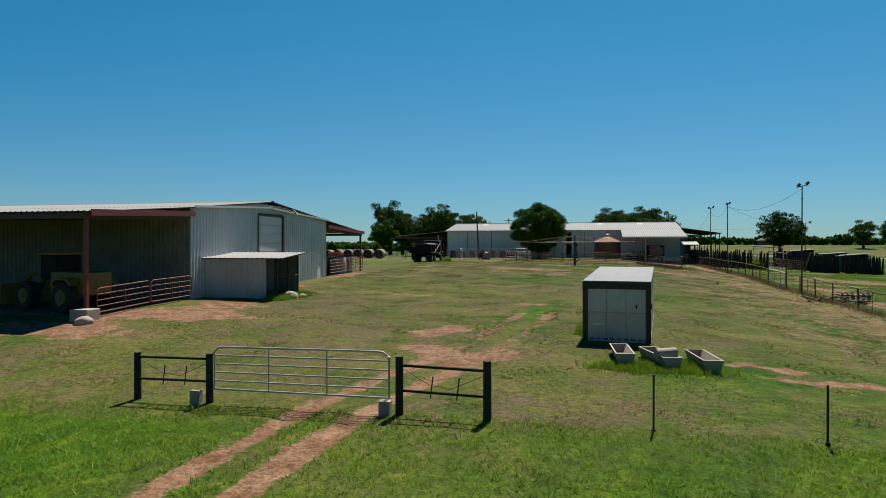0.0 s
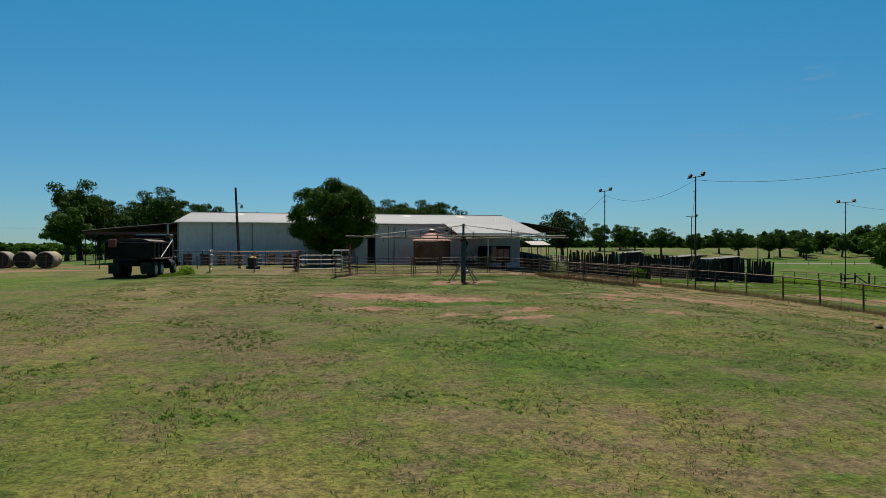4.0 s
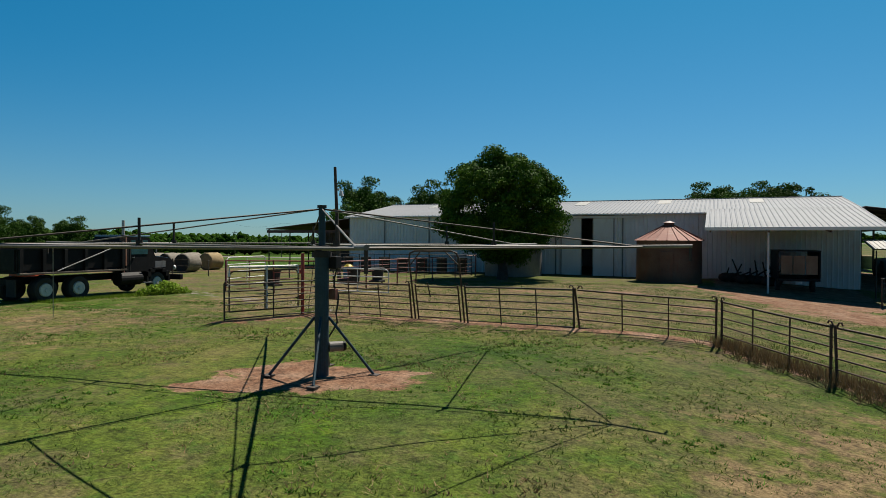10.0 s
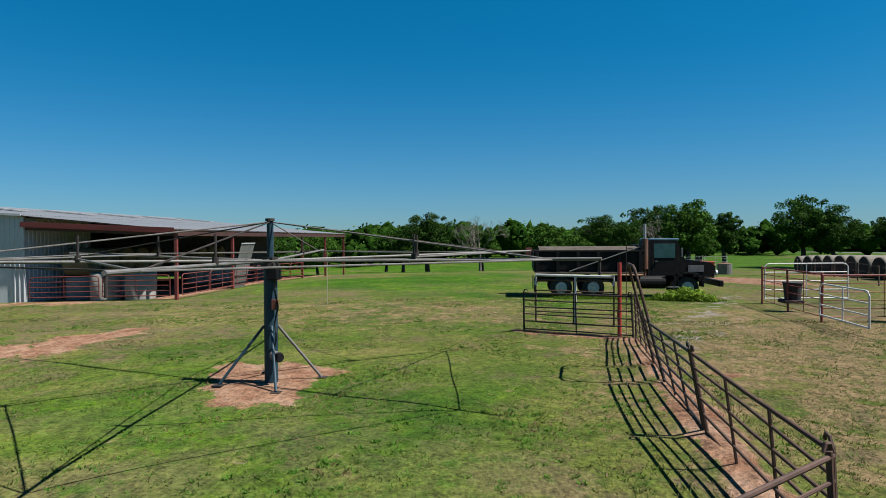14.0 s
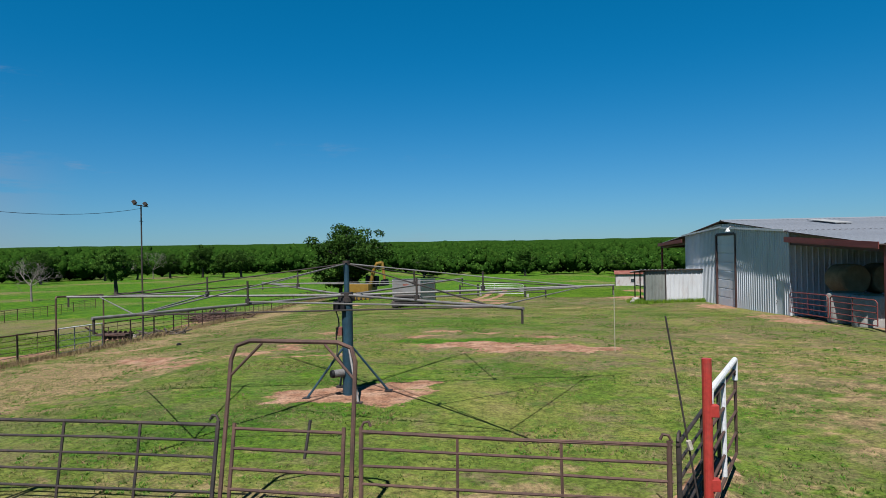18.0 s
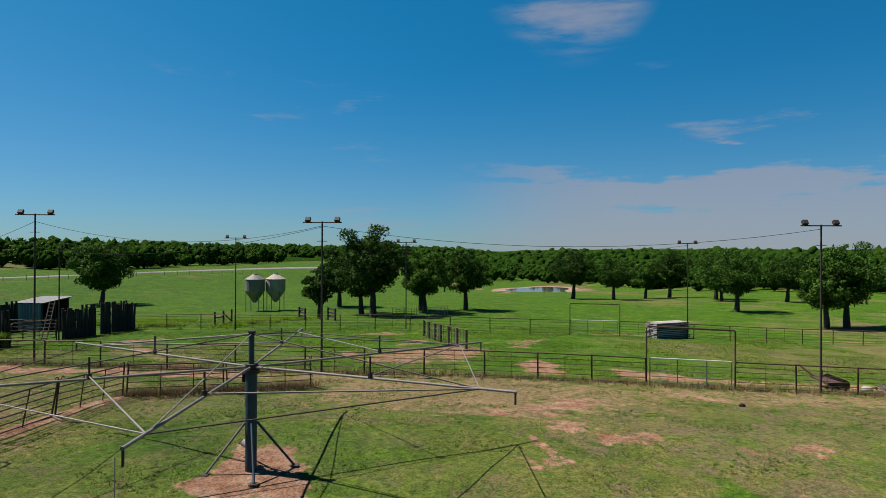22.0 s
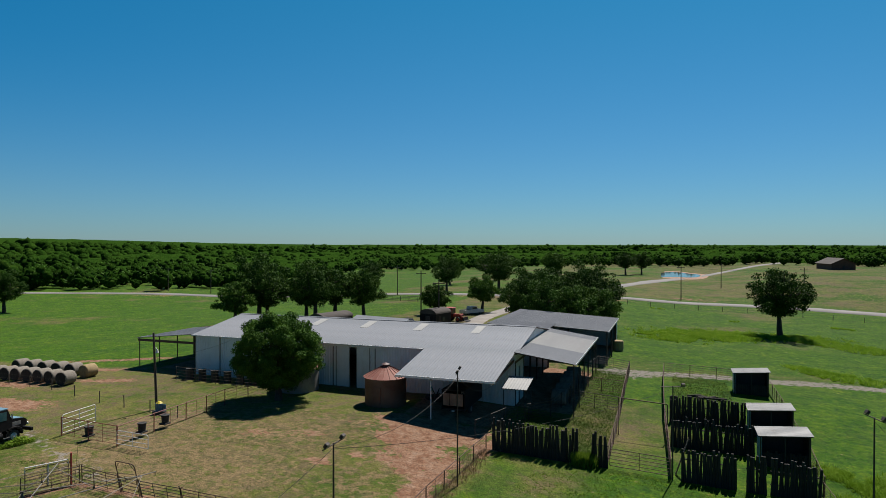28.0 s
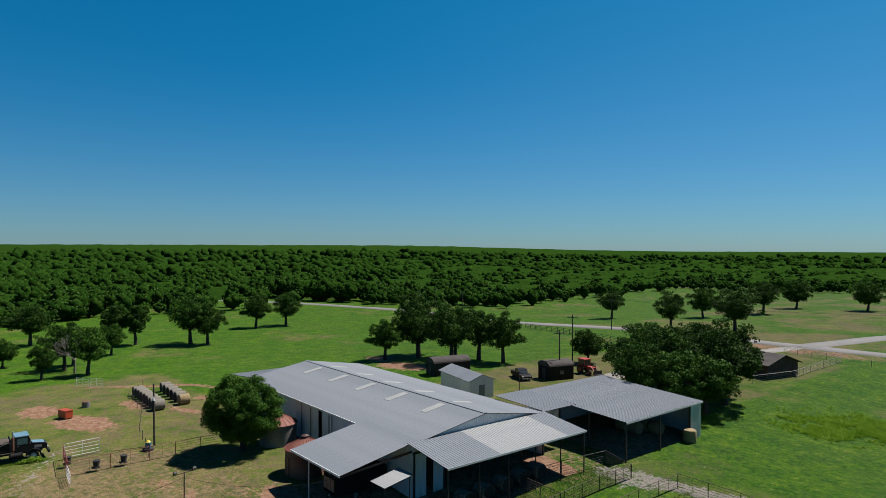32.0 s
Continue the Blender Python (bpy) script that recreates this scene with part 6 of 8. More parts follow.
# ---- trailer box, front gate and troughs ----
def trailer_box():
    e = thing("trailer_box", Matrix.Translation((-0.39, 25.19, 0.40)) @ Matrix.Rotation(radians(-5.67), 4, "Z") @ Matrix.Rotation(radians(2.5), 4, "X"), "old pale grey box trailer body set on the grass", "trailer")
    w, Ln, h = 2.42, 7.0, 2.42
    body = part("body", box(B(), 0, w, 0, Ln, 0.1, h, 0.02), M["zinc"], e)
    for i in range(7):
        part("side_panel", box(B(), -0.012, 0, 0.1 + i * 0.98, 0.1 + (i + 1) * 0.98 - 0.012, 0.28, h - 0.1), M["alu"], e)
        part("side_panel", box(B(), w, w + 0.012, 0.1 + i * 0.98, 0.1 + (i + 1) * 0.98 - 0.012, 0.28, h - 0.1), M["alu"], e)
    part("roof", box(B(), -0.03, w + 0.03, -0.03, Ln + 0.03, h, h + 0.05, 0.015), M["roof_steel"], e)
    for x0, x1 in ((-0.03, 0.14), (w - 0.14, w + 0.03)):
        part("corner_post", box(B(), x0, x1, -0.06, 0.02, 0.05, h - 0.24), M["dark_pipe"], e)
    part("header", box(B(), -0.03, w + 0.03, -0.07, 0.02, h - 0.24, h - 0.02), M["dark_pipe"], e)
    part("sill", box(B(), -0.03, w + 0.03, -0.06, 0.02, 0.05, 0.14), M["alu"], e)
    for i in range(3):
        a = 0.16 + i * (w - 0.32) / 3
        for k in range(2):
            z0, z1 = (0.16, 1.28) if k == 0 else (1.29, h - 0.26)
            part("door_panel", box(B(), a + 0.005, a + (w - 0.32) / 3 - 0.005, -0.035, 0, z0, z1, 0.006), M["alu"] if k == 0 else M["shed_white"], e)
    for i in range(9):
        part("lettering_bar", box(B(), 0.22 + i * 0.25, 0.40 + i * 0.25, -0.042, -0.036, 0.24, 0.31), M["blue"], e, "dark blue lettering bar")
    part("notice", box(B(), 0.35, 0.72, -0.042, -0.036, 0.80, 0.88), M["white_paint"], e, "small white notice")
    part("patch", box(B(), -0.02, -0.012, 0.25, 0.75, 0.35, 0.95), M["white_paint"], e, "pale patch low on the side")
    part("side_mark", box(B(), -0.02, -0.012, 6.1, 6.8, h - 0.52, h - 0.3), M["blue"], e, "faded teal mark near the roof")
    part("side_sticker", box(B(), -0.02, -0.012, 3.4, 3.48, 1.25, 1.36), M["white_paint"], e, "tiny white sticker")
    for x0 in (-0.02, w - 0.02):
        part("top_rail", box(B(), x0 - 0.01, x0 + 0.05, 0.05, Ln, h - 0.1, h - 0.005), M["alu"], e)
        part("bottom_rail", box(B(), x0 - 0.005, x0 + 0.045, 0.05, Ln, 0.1, 0.28), M["dull_shade_steel"], e)
    for a in (0.85, 1.55):
        for k in range(9):
            part("rivet", tube(B(), (a, -0.034, 0.3 + k * 0.22), (a, -0.042, 0.3 + k * 0.22), 0.018, n=8), M["dark_pipe"], e)
    part("door_latch", box(B(), 1.9, 1.96, -0.06, -0.035, 1.45, 1.6, 0.005), M["dark_pipe"], e)
    part("marker_light", box(B(), w + 0.012, w + 0.06, 0.3, 0.5, 1.4, 1.6, 0.01), M["black"], e)
    part("emblem", box(B(), 1.0, 1.5, Ln + 0.001, Ln + 0.008, 1.75, 2.1), M["rust_roof"], e, "square red and white emblem")
    for yy in (0.8, 5.6):
        part("skid_beam", box(B(), 0.1, w - 0.1, yy, yy + 0.25, -0.15, 0.1), M["dark_wood"], e)
    return e


trailer_box()


def front_gate():
    swing_gate((-9.35, 14.55), (-4.55, 14.02), "galvanised six-bar field gate across red ruts", M["alu"], 6, 1.42, 0.36, "field_gate", 0.026, 2)
    for (a, b), lab in ((((-11.75, 14.75), (-9.5, 14.57)), "short dark wood gate wing with two rails"), (((-4.3, 14.0), (-2.28, 13.97)), "dark wood gate wing with two rails and wire")):
        o = Vector((*a, hz(*a)))
        e = thing("gate_wing", o, lab, "fence", "gate wings")
        q = Vector((*b, hz(*b))) - o
        up = Vector((0, 0, 1))
        for c in (Vector((0, 0, 0)), q):
            bm = tube(B(), c - up * 0.2, c + up * (1.33 if a[0] > -5 else 1.25), 0.095, 0.09, 12)
            part("post", bm, M["dark_wood"], e)
        for z in (1.13, 0.56):
            part("rail", tube(B(), up * z, q + up * (z - 0.02), 0.035, n=8), M["dark_wood"], e)
        part("wire", pipe_run(B(), [up * 1.08 + q * 0.02, q * 0.35 + up * 0.72, q * 0.6 + up * 0.66, q * 0.97 + up * 1.0], 0.008, 5), M["rust_pipe"], e)
        for f in (0.36, 0.66):
            part("stay", tube(B(), q * f + up * 0.42, q * (f + 0.03) + up * 0.92, 0.015, n=6), M["dark_pipe"], e)
        c = q if a[0] < -5 else Vector((0, 0, 0))
        part("block", box(B(), -0.13, 0.13, -0.1, 0.1, -0.05, 0.34, 0.02), M["concrete"], e, m=Matrix.Translation(c + Vector((-0.3, -0.12, 0))))


front_gate()


def trough(x, y, turn, label, worn=False):
    e = thing("feed_trough", Matrix.Translation((x, y, hz(x, y))) @ Matrix.Rotation(radians(turn), 4, "Z"), label, "feed trough", "concrete feed troughs")
    bm = B()
    L_, w0, w1, h, t = 2.05, 0.17, 0.30, 0.40, 0.045
    for s in (1, -1):
        vs = [(-w0, 0), (-w1, h), (-w1 + t, h), (-w0 + t, t), (w0 - t, t), (w1 - t, h), (w1, h), (w0, 0)]
    prism(bm, vs, 0, L_)
    part("body", bm, M["concrete"], e)
    for y0 in (-0.06, L_):
        part("end_wall", prism(B(), [(-w0, 0), (-w1, h), (w1, h), (w0, 0)], y0, y0 + 0.06), M["concrete"], e)
    part("sediment", prism(B(), [(-w0 + 0.03, t), (-w0 + 0.01, t + 0.07), (w0 - 0.01, t + 0.07), (w0 - 0.03, t)], 0.01, L_ - 0.01), M["soil"], e, "brown dried silt inside")
    return e


trough(0.95, 20.9, 4, "pale concrete feed trough on fresh grass")
trough(2.3, 20.55, 16, "pale concrete feed trough beside weeds")
trough(3.45, 20.5, 7, "pale concrete feed trough near the wire posts")
bm = tube(B(), (-0.3, -0.08, 0.0), (0.3, 0.14, 0.03), 0.16, n=20)
e = thing("trough_roller", (2.15, 20.85, hz(2, 20.9) + 0.44), "short concrete drum lying across a trough", "concrete drum")
part("drum", bm, M["concrete"], e)
for x, y in ((1.2, 14.0), (4.55, 14.3), (7.9, 14.5), (11.4, 14.7)):
    e = thing("wire_post", (x, y, hz(x, y)), "thin dark steel wire post in the grass", "post", "wire posts")
    part("shaft", box(B(), -0.02, 0.02, -0.015, 0.015, -0.2, 1.2), M["dark_pipe"], e)
    part("spade", box(B(), -0.05, 0.05, -0.004, 0.004, -0.15, 0.05), M["dark_pipe"], e)


# ---- poles and wires ----
def lamp_pole(x, y, top, label, turn=0.0, heads=2, r=0.055):
    z = hz(x, y)
    e = thing("flood_light_pole", Matrix.Translation((x, y, z)) @ Matrix.Rotation(turn, 4, "Z"), label, "light pole", "arena flood lights")
    h = top - z
    part("pole", tube(B(), (0, 0, -0.2), (0, 0, h), r, r * 0.7, 10), M["dark_pipe"], e)
    part("crossarm", tube(B(), (-0.95, 0, h - 0.05), (0.95, 0, h - 0.05), 0.03, n=8), M["dark_pipe"], e)
    part("lower_arm", tube(B(), (-0.25, 0, h - 0.95), (0.25, 0, h - 0.95), 0.015, n=6), M["dark_pipe"], e)
    for s in ((-1, 1) if heads == 2 else (1,)):
        hd = part("lamp_head", box(B(), -0.13, 0.13, -0.08, 0.08, -0.11, 0.11, 0.02), M["dark_pipe"], e, m=Matrix.Translation((s * 0.72, -0.06, h + 0.1)) @ Matrix.Rotation(radians(35), 4, "X"))
        part("lens", box(B(), -0.11, 0.11, -0.085, -0.08, -0.09, 0.09), M["grey_pipe"], hd)
        part("bracket", tube(B(), (s * 0.72, 0, h - 0.04), (s * 0.72, -0.04, h + 0.06), 0.02, n=6), M["dark_pipe"], e)
    return e


lamps = [(14.4, 50.6, 8.46, 0.1), (13.8, 73.8, 8.57, 0.0), (14.6, 89.0, 9.0, 0.2), (38.2, 88.2, 8.3, 0.3), (40.6, 73.5, 8.0, 0.2), (42.5, 48.5, 8.0, 0.1)]
for x, y, z, t in lamps:
    lamp_pole(x, y, z, "slim rusty pole with paired flood lights" if x < 20 else "slim pole with flood lights on the far arena side", t + math.pi / 2)
lamp_pole(28.1, 97.3, 7.3, "short pole with one flood light by the pens", 0.4, 1)


def wire(points, sag, label, r=0.012):
    e = thing("overhead_wire", points[0], label, "wire", "overhead wires")
    o = Vector(points[0])
    for a, b in zip(points, points[1:]):
        a, b = Vector(a) - o, Vector(b) - o
        pts = [a.lerp(b, i / 16) - Vector((0, 0, sag * 4 * (i / 16) * (1 - i / 16))) for i in range(17)]
        part("span", pipe_run(B(), pts, r, 5), M["black"], e)


wire([(14.4, 50.6, 8.25), (13.8, 73.8, 8.35), (14.6, 89.0, 8.6), (13.4, 103.3, 5.4)], 0.9, "thin black wire strung between the light poles")
wire([(38.2, 88.2, 8.1), (40.6, 73.5, 7.8), (42.5, 48.5, 7.8)], 0.9, "thin black wire along the far light poles")
wire([(13.8, 73.8, 8.3), (28.1, 97.3, 7.1)], 0.7, "thin sagging wire to the pens")

x, y = -17.2, 95.4
e = thing("yard_pole", (x, y, hz(x, y)), "grey wooden pole with a yard light", "utility pole")
part("pole", tube(B(), (0.35, 0, -0.3), (0, 0, 9.24 - hz(x, y)), 0.13, 0.09, 12), M["old_wood"], e)
arm = part("lamp_arm", pipe_run(B(), [(0.08, 0, 5.6), (0.35, -0.1, 5.75), (0.55, -0.15, 5.6)], 0.025, 6), M["grey_pipe"], e)
part("lamp_head", tube(B(), (0.55, -0.15, 5.62), (0.55, -0.15, 5.3), 0.07, 0.16, 14), M["white_paint"], arm)
wire([(-17.1, 95.4, 7.0), (-20, 110.0, 6.3)], 0.4, "service wire from the yard pole to the barn", 0.01)


# ---- hay bales ----
def bale_mesh(seed, r, w, rough=0.03):
    """A round bale lying with its axis along y: bulged sides, sunken spiral ends."""
    rng = np.random.default_rng(seed)
    bm = B()
    n = 28
    prof = [(0.0, 0.0), (0.25 * r, 0.0), (0.55 * r, 0.015), (0.85 * r, 0.0), (0.97 * r, 0.04), (r, 0.12), (r * 1.01, 0.5 * w), (r, w - 0.12), (0.97 * r, w - 0.04), (0.85 * r, w), (0.55 * r, w - 0.015), (0.25 * r, w), (0.0, w)]
    rows = []
    for pr, py in prof:
        if pr == 0:
            rows.append([bm.verts.new((0, py - w / 2, r))])
        else:
            rows.append([bm.verts.new((pr * math.cos(2 * math.pi * k / n) * (1 + rng.normal() * rough * 0.5), py - w / 2 + rng.normal() * rough * 0.4, max(0.0, r + pr * math.sin(2 * math.pi * k / n) * (0.97 + rng.normal() * rough * 0.5)))) for k in range(n)])
    for u, v in zip(rows, rows[1:]):
        for k in range(n):
            a = [u[k % len(u)], u[(k + 1) % len(u)], v[(k + 1) % len(v)], v[k % len(v)]]
            bm.faces.new(list(dict.fromkeys(a)))
    bmesh.ops.recalc_face_normals(bm, faces=bm.faces)
    me = mesh_from(bm, "bale_body")
    me.shade_smooth()
    return me


bale_kits = {}
for k in range(3):
    for key, mat in (("weathered", "grey_hay"), ("fresh", "hay"), ("wrapped", "net_wrap")):
        me = bale_mesh(40 + k, 0.78, 1.5)
        me.materials.append(M[mat])
        bale_kits[key, k] = me
end_me = {}
# weathered ends: brown, darkened further with the south-side shade in the colour
for key, mat in (("weathered", "dark_wood"), ("fresh", "hay"), ("wrapped", "hay")):
    bm = B()
    tube(bm, (0, 0.74, 0.77), (0, 0.765, 0.77), 0.7, 0.66, 24)
    me = mesh_from(bm, "bale_end")
    me.materials.append(M[mat])
    end_me[key] = me


def bale(x, y, z, turn, key, label, group, up=False, k=0):
    m = Matrix.Translation((x, y, z)) @ Matrix.Rotation(radians(turn), 4, "Z")
    if up:
        m = m @ Matrix.Translation((0, 0.78, 0.76)) @ Matrix.Rotation(radians(90), 4, "X")
    e = thing("round_bale", m, label, "hay bale", group)
    part("bale_body", bale_kits[key, k % 3], None, e)
    part("bale_end", end_me[key], None, e)
    part("bale_end", end_me[key], None, e, m=Matrix.Rotation(math.pi, 4, "Z"))
    return e


for i in range(8):
    x, y = -46.9 + 1.8 * i, 101.0 - 0.06 * i
    bale(x, y, hz(x, y) - 0.05, random.uniform(-6, 6), "weathered", "grey weathered round bale on the ground", "yard bales", k=i)
for i in range(6):
    x, y = -47.2 + 2.35 * i, 105.2 - 0.15 * i
    bale(x, y, hz(x, y) - 0.05, random.uniform(-6, 6), "weathered" if i < 5 else "fresh", "grey weathered round bale in the rear row" if i < 5 else "orange-brown round bale at the row end", "yard bales", k=i + 1)
# stacked bales in the north bay of the hay barn
for i in range(14):
    x = -23.85 - 1.62 * i
    for z, row in ((1.35, 0), (2.9, 1)):
        if i in (5, 6, 7) or (row and i > 10):
            continue
        bale(x + random.uniform(-0.1, 0.1), 51.9 + row * 0.15, z, random.uniform(-5, 5), "wrapped" if row == 0 else "fresh", "net-wrapped round bale standing in the open bay" if row == 0 else "tan round bale stacked on another", "barn bales", up=row == 0, k=i)
for i, (x, y) in enumerate(((-22.5, 54.3), (-22.6, 56.2), (-24.5, 55.2))):
    bale(x, y, hz(-24, 55.6) - 0.05, 20 * i, "wrapped", "loose net-wrapped bale near the pipe gate", "barn bales", up=True, k=i)
for i in range(5):
    bale(13.0 + (i % 3) * 1.75, 145.2 - (i // 3) * 1.9, 2.0, 90, "fresh", "round bale stored in the open shed", "shed bales", k=i)
    bale(17.4, 113.0 + 2.4 * i, hz(17.4, 113 + 2.4 * i), 90, "weathered", "dark round bale under the porch roof", "porch bales", k=i)
bale(20.4, 146.2, hz(20.4, 146.2) - 0.05, 30, "fresh", "single tan bale at the shed corner", "shed bales", up=True)


# ---- red pipe gates along the hay barn bays ----
def barn_gate(a, b, label):
    swing_gate(a, b, label, M["red_steel"], 5, 1.32, 0.25, "barn_gate", 0.026, 1)


xs = [-21.9 - k * 6.98 for k in range(6)]
for a, b in zip(xs[:4], xs[1:4]):
    barn_gate((a - 0.3, 58.75), ((a + b) / 2 + 0.1, 58.75), "red pipe gate across an open barn bay")
    barn_gate(((a + b) / 2 - 0.1, 58.75), (b + 0.3, 58.75), "red pipe gate across an open barn bay")
barn_gate((-21.6, 50.6), (-21.6, 54.5), "red pipe gate closing the lean-to end")
barn_gate((-21.6, 54.7), (-21.6, 58.4), "red pipe gate closing the lean-to end")
barn_gate((-21.6, 24.5), (-21.6, 28.0), "dark red pipe gate beside the concrete block")
barn_gate((-21.6, 28.1), (-21.6, 31.4), "dark red pipe gate against the barn wall")
e = thing("leaning_sheet", Matrix.Translation((-30.6, 58.2, hz(-30, 58))) @ Matrix.Rotation(radians(-14), 4, "X"), "pale steel sheet leaning in a barn bay", "metal sheet")
part("sheet", rib_sheet(B(), (-1.1, 0, 0), (1.1, 0, 0), (-1.1, 0, 3.0), (1.1, 0, 3.0)), M["zinc"], e)
part("edge", box(B(), -1.12, 1.12, 0.005, 0.03, 2.95, 3.02), M["galv"], e)


# ---- small loafing shed ----
def loafing_shed():
    # open on its east end, low side toward the barn
    e = thing("loafing_shed", Matrix.Translation((-19.7, 34.5, hz(-19.7, 34.5))) @ Matrix.Rotation(radians(3), 4, "Z"), "small white steel loafing shed with a dark open side", "shed")
    w, d, zf, zb = 4.6, 3.0, 2.5, 2.25
    h = w / 2
    sheet_wall(e, "w", (-h, -d / 2), (1.6, -d / 2), -0.2, lambda s: zb, M["shed_white"])
    sheet_wall(e, "w", (0.75, d / 2), (-h, d / 2), -0.2, lambda s: zf, M["shed_white"])
    # last stretch of this wall is in the darker sheet
    sheet_wall(e, "w", (h, d / 2), (0.75, d / 2), -0.2, lambda s: zf - 0.03, M["dull_shade_steel"])
    sheet_wall(e, "w", (-h, d / 2), (-h, -d / 2), -0.2, lambda s: zf + (zb - zf) * s / d, M["shed_white"])
    sheet_roof(e, (-h - 0.1, -d / 2 - 0.2, zb), (h + 0.35, -d / 2 - 0.2, zb), (0, d + 0.4, zf - zb + 0.03), M["pale_roof"])
    for x, y, z in ((h, -d / 2, zb), (h, d / 2 - 0.1, zf), (0.8, d / 2 + 0.06, zf), (h, 0, 2.35)):
        part("post", tube(B(), (x, y, -0.2), (x, y, z), 0.05), M["dark_pipe"], e)
    part("girt", tube(B(), (h, -d / 2, 1.2), (h, d / 2, 1.2), 0.03), M["dark_pipe"], e)
    return e


loafing_shed()
for k, (x, y, s) in enumerate(((-17.1, 34.4, 0.42), (-16.7, 35.1, 0.25), (9.7, 55.8, 0.13), (17.0, 47.2, 0.25), (-21.2, 23.3, 0.35))):
    bm = B()
    bmesh.ops.create_icosphere(bm, subdivisions=3, radius=s)
    for v in bm.verts:
        v.co *= 1 + 0.25 * noise.noise(v.co * 3 + Vector((k, 0, 0)))
        v.co.z *= 0.7
    tagged(part("boulder", bm, M["concrete"] if k < 2 else M["black"] if k == 2 else M["concrete"], m=Matrix.Translation((x, y, hz(x, y) + s * 0.25)), smooth_shade=True), "pale rounded boulder in the grass" if k != 2 else "dark lump lying on dry grass", "rock", "boulders")


# ---- vehicles ----
def wheel(parent, x, y, z, r, w, hub, side=1):
    t = part("tyre", tyre_ring(r, w), M["rubber"], parent, m=Matrix.Translation((x, y, z)))
    part("rim", tube(tube(B(), (side * w * 0.30, 0, 0), (side * w * 0.52, 0, 0), r * 0.58, r * 0.5, 20), (side * w * 0.5, 0, 0), (side * w * 0.62, 0, 0), r * 0.2, r * 0.16, 12), hub, t)
    return t


def tyre_ring(r, w):
    """A tyre, its axle along x: a rounded, grooved ring."""
    bm = B()
    n = 28
    prof = [(r * 0.56, -w * 0.42), (r * 0.8, -w * 0.5), (r * 0.95, -w * 0.46), (r, -w * 0.3), (r * 0.985, 0), (r, w * 0.3), (r * 0.95, w * 0.46), (r * 0.8, w * 0.5), (r * 0.56, w * 0.42)]
    rows = [[bm.verts.new((px, pr * math.cos(2 * math.pi * k / n), pr * math.sin(2 * math.pi * k / n))) for k in range(n)] for pr, px in prof]
    for u, v in zip(rows, rows[1:] + rows[:1]):
        for k in range(n):
            bm.faces.new((u[k], u[(k + 1) % n], v[(k + 1) % n], v[k]))
    bmesh.ops.recalc_face_normals(bm, faces=bm.faces)
    return bm


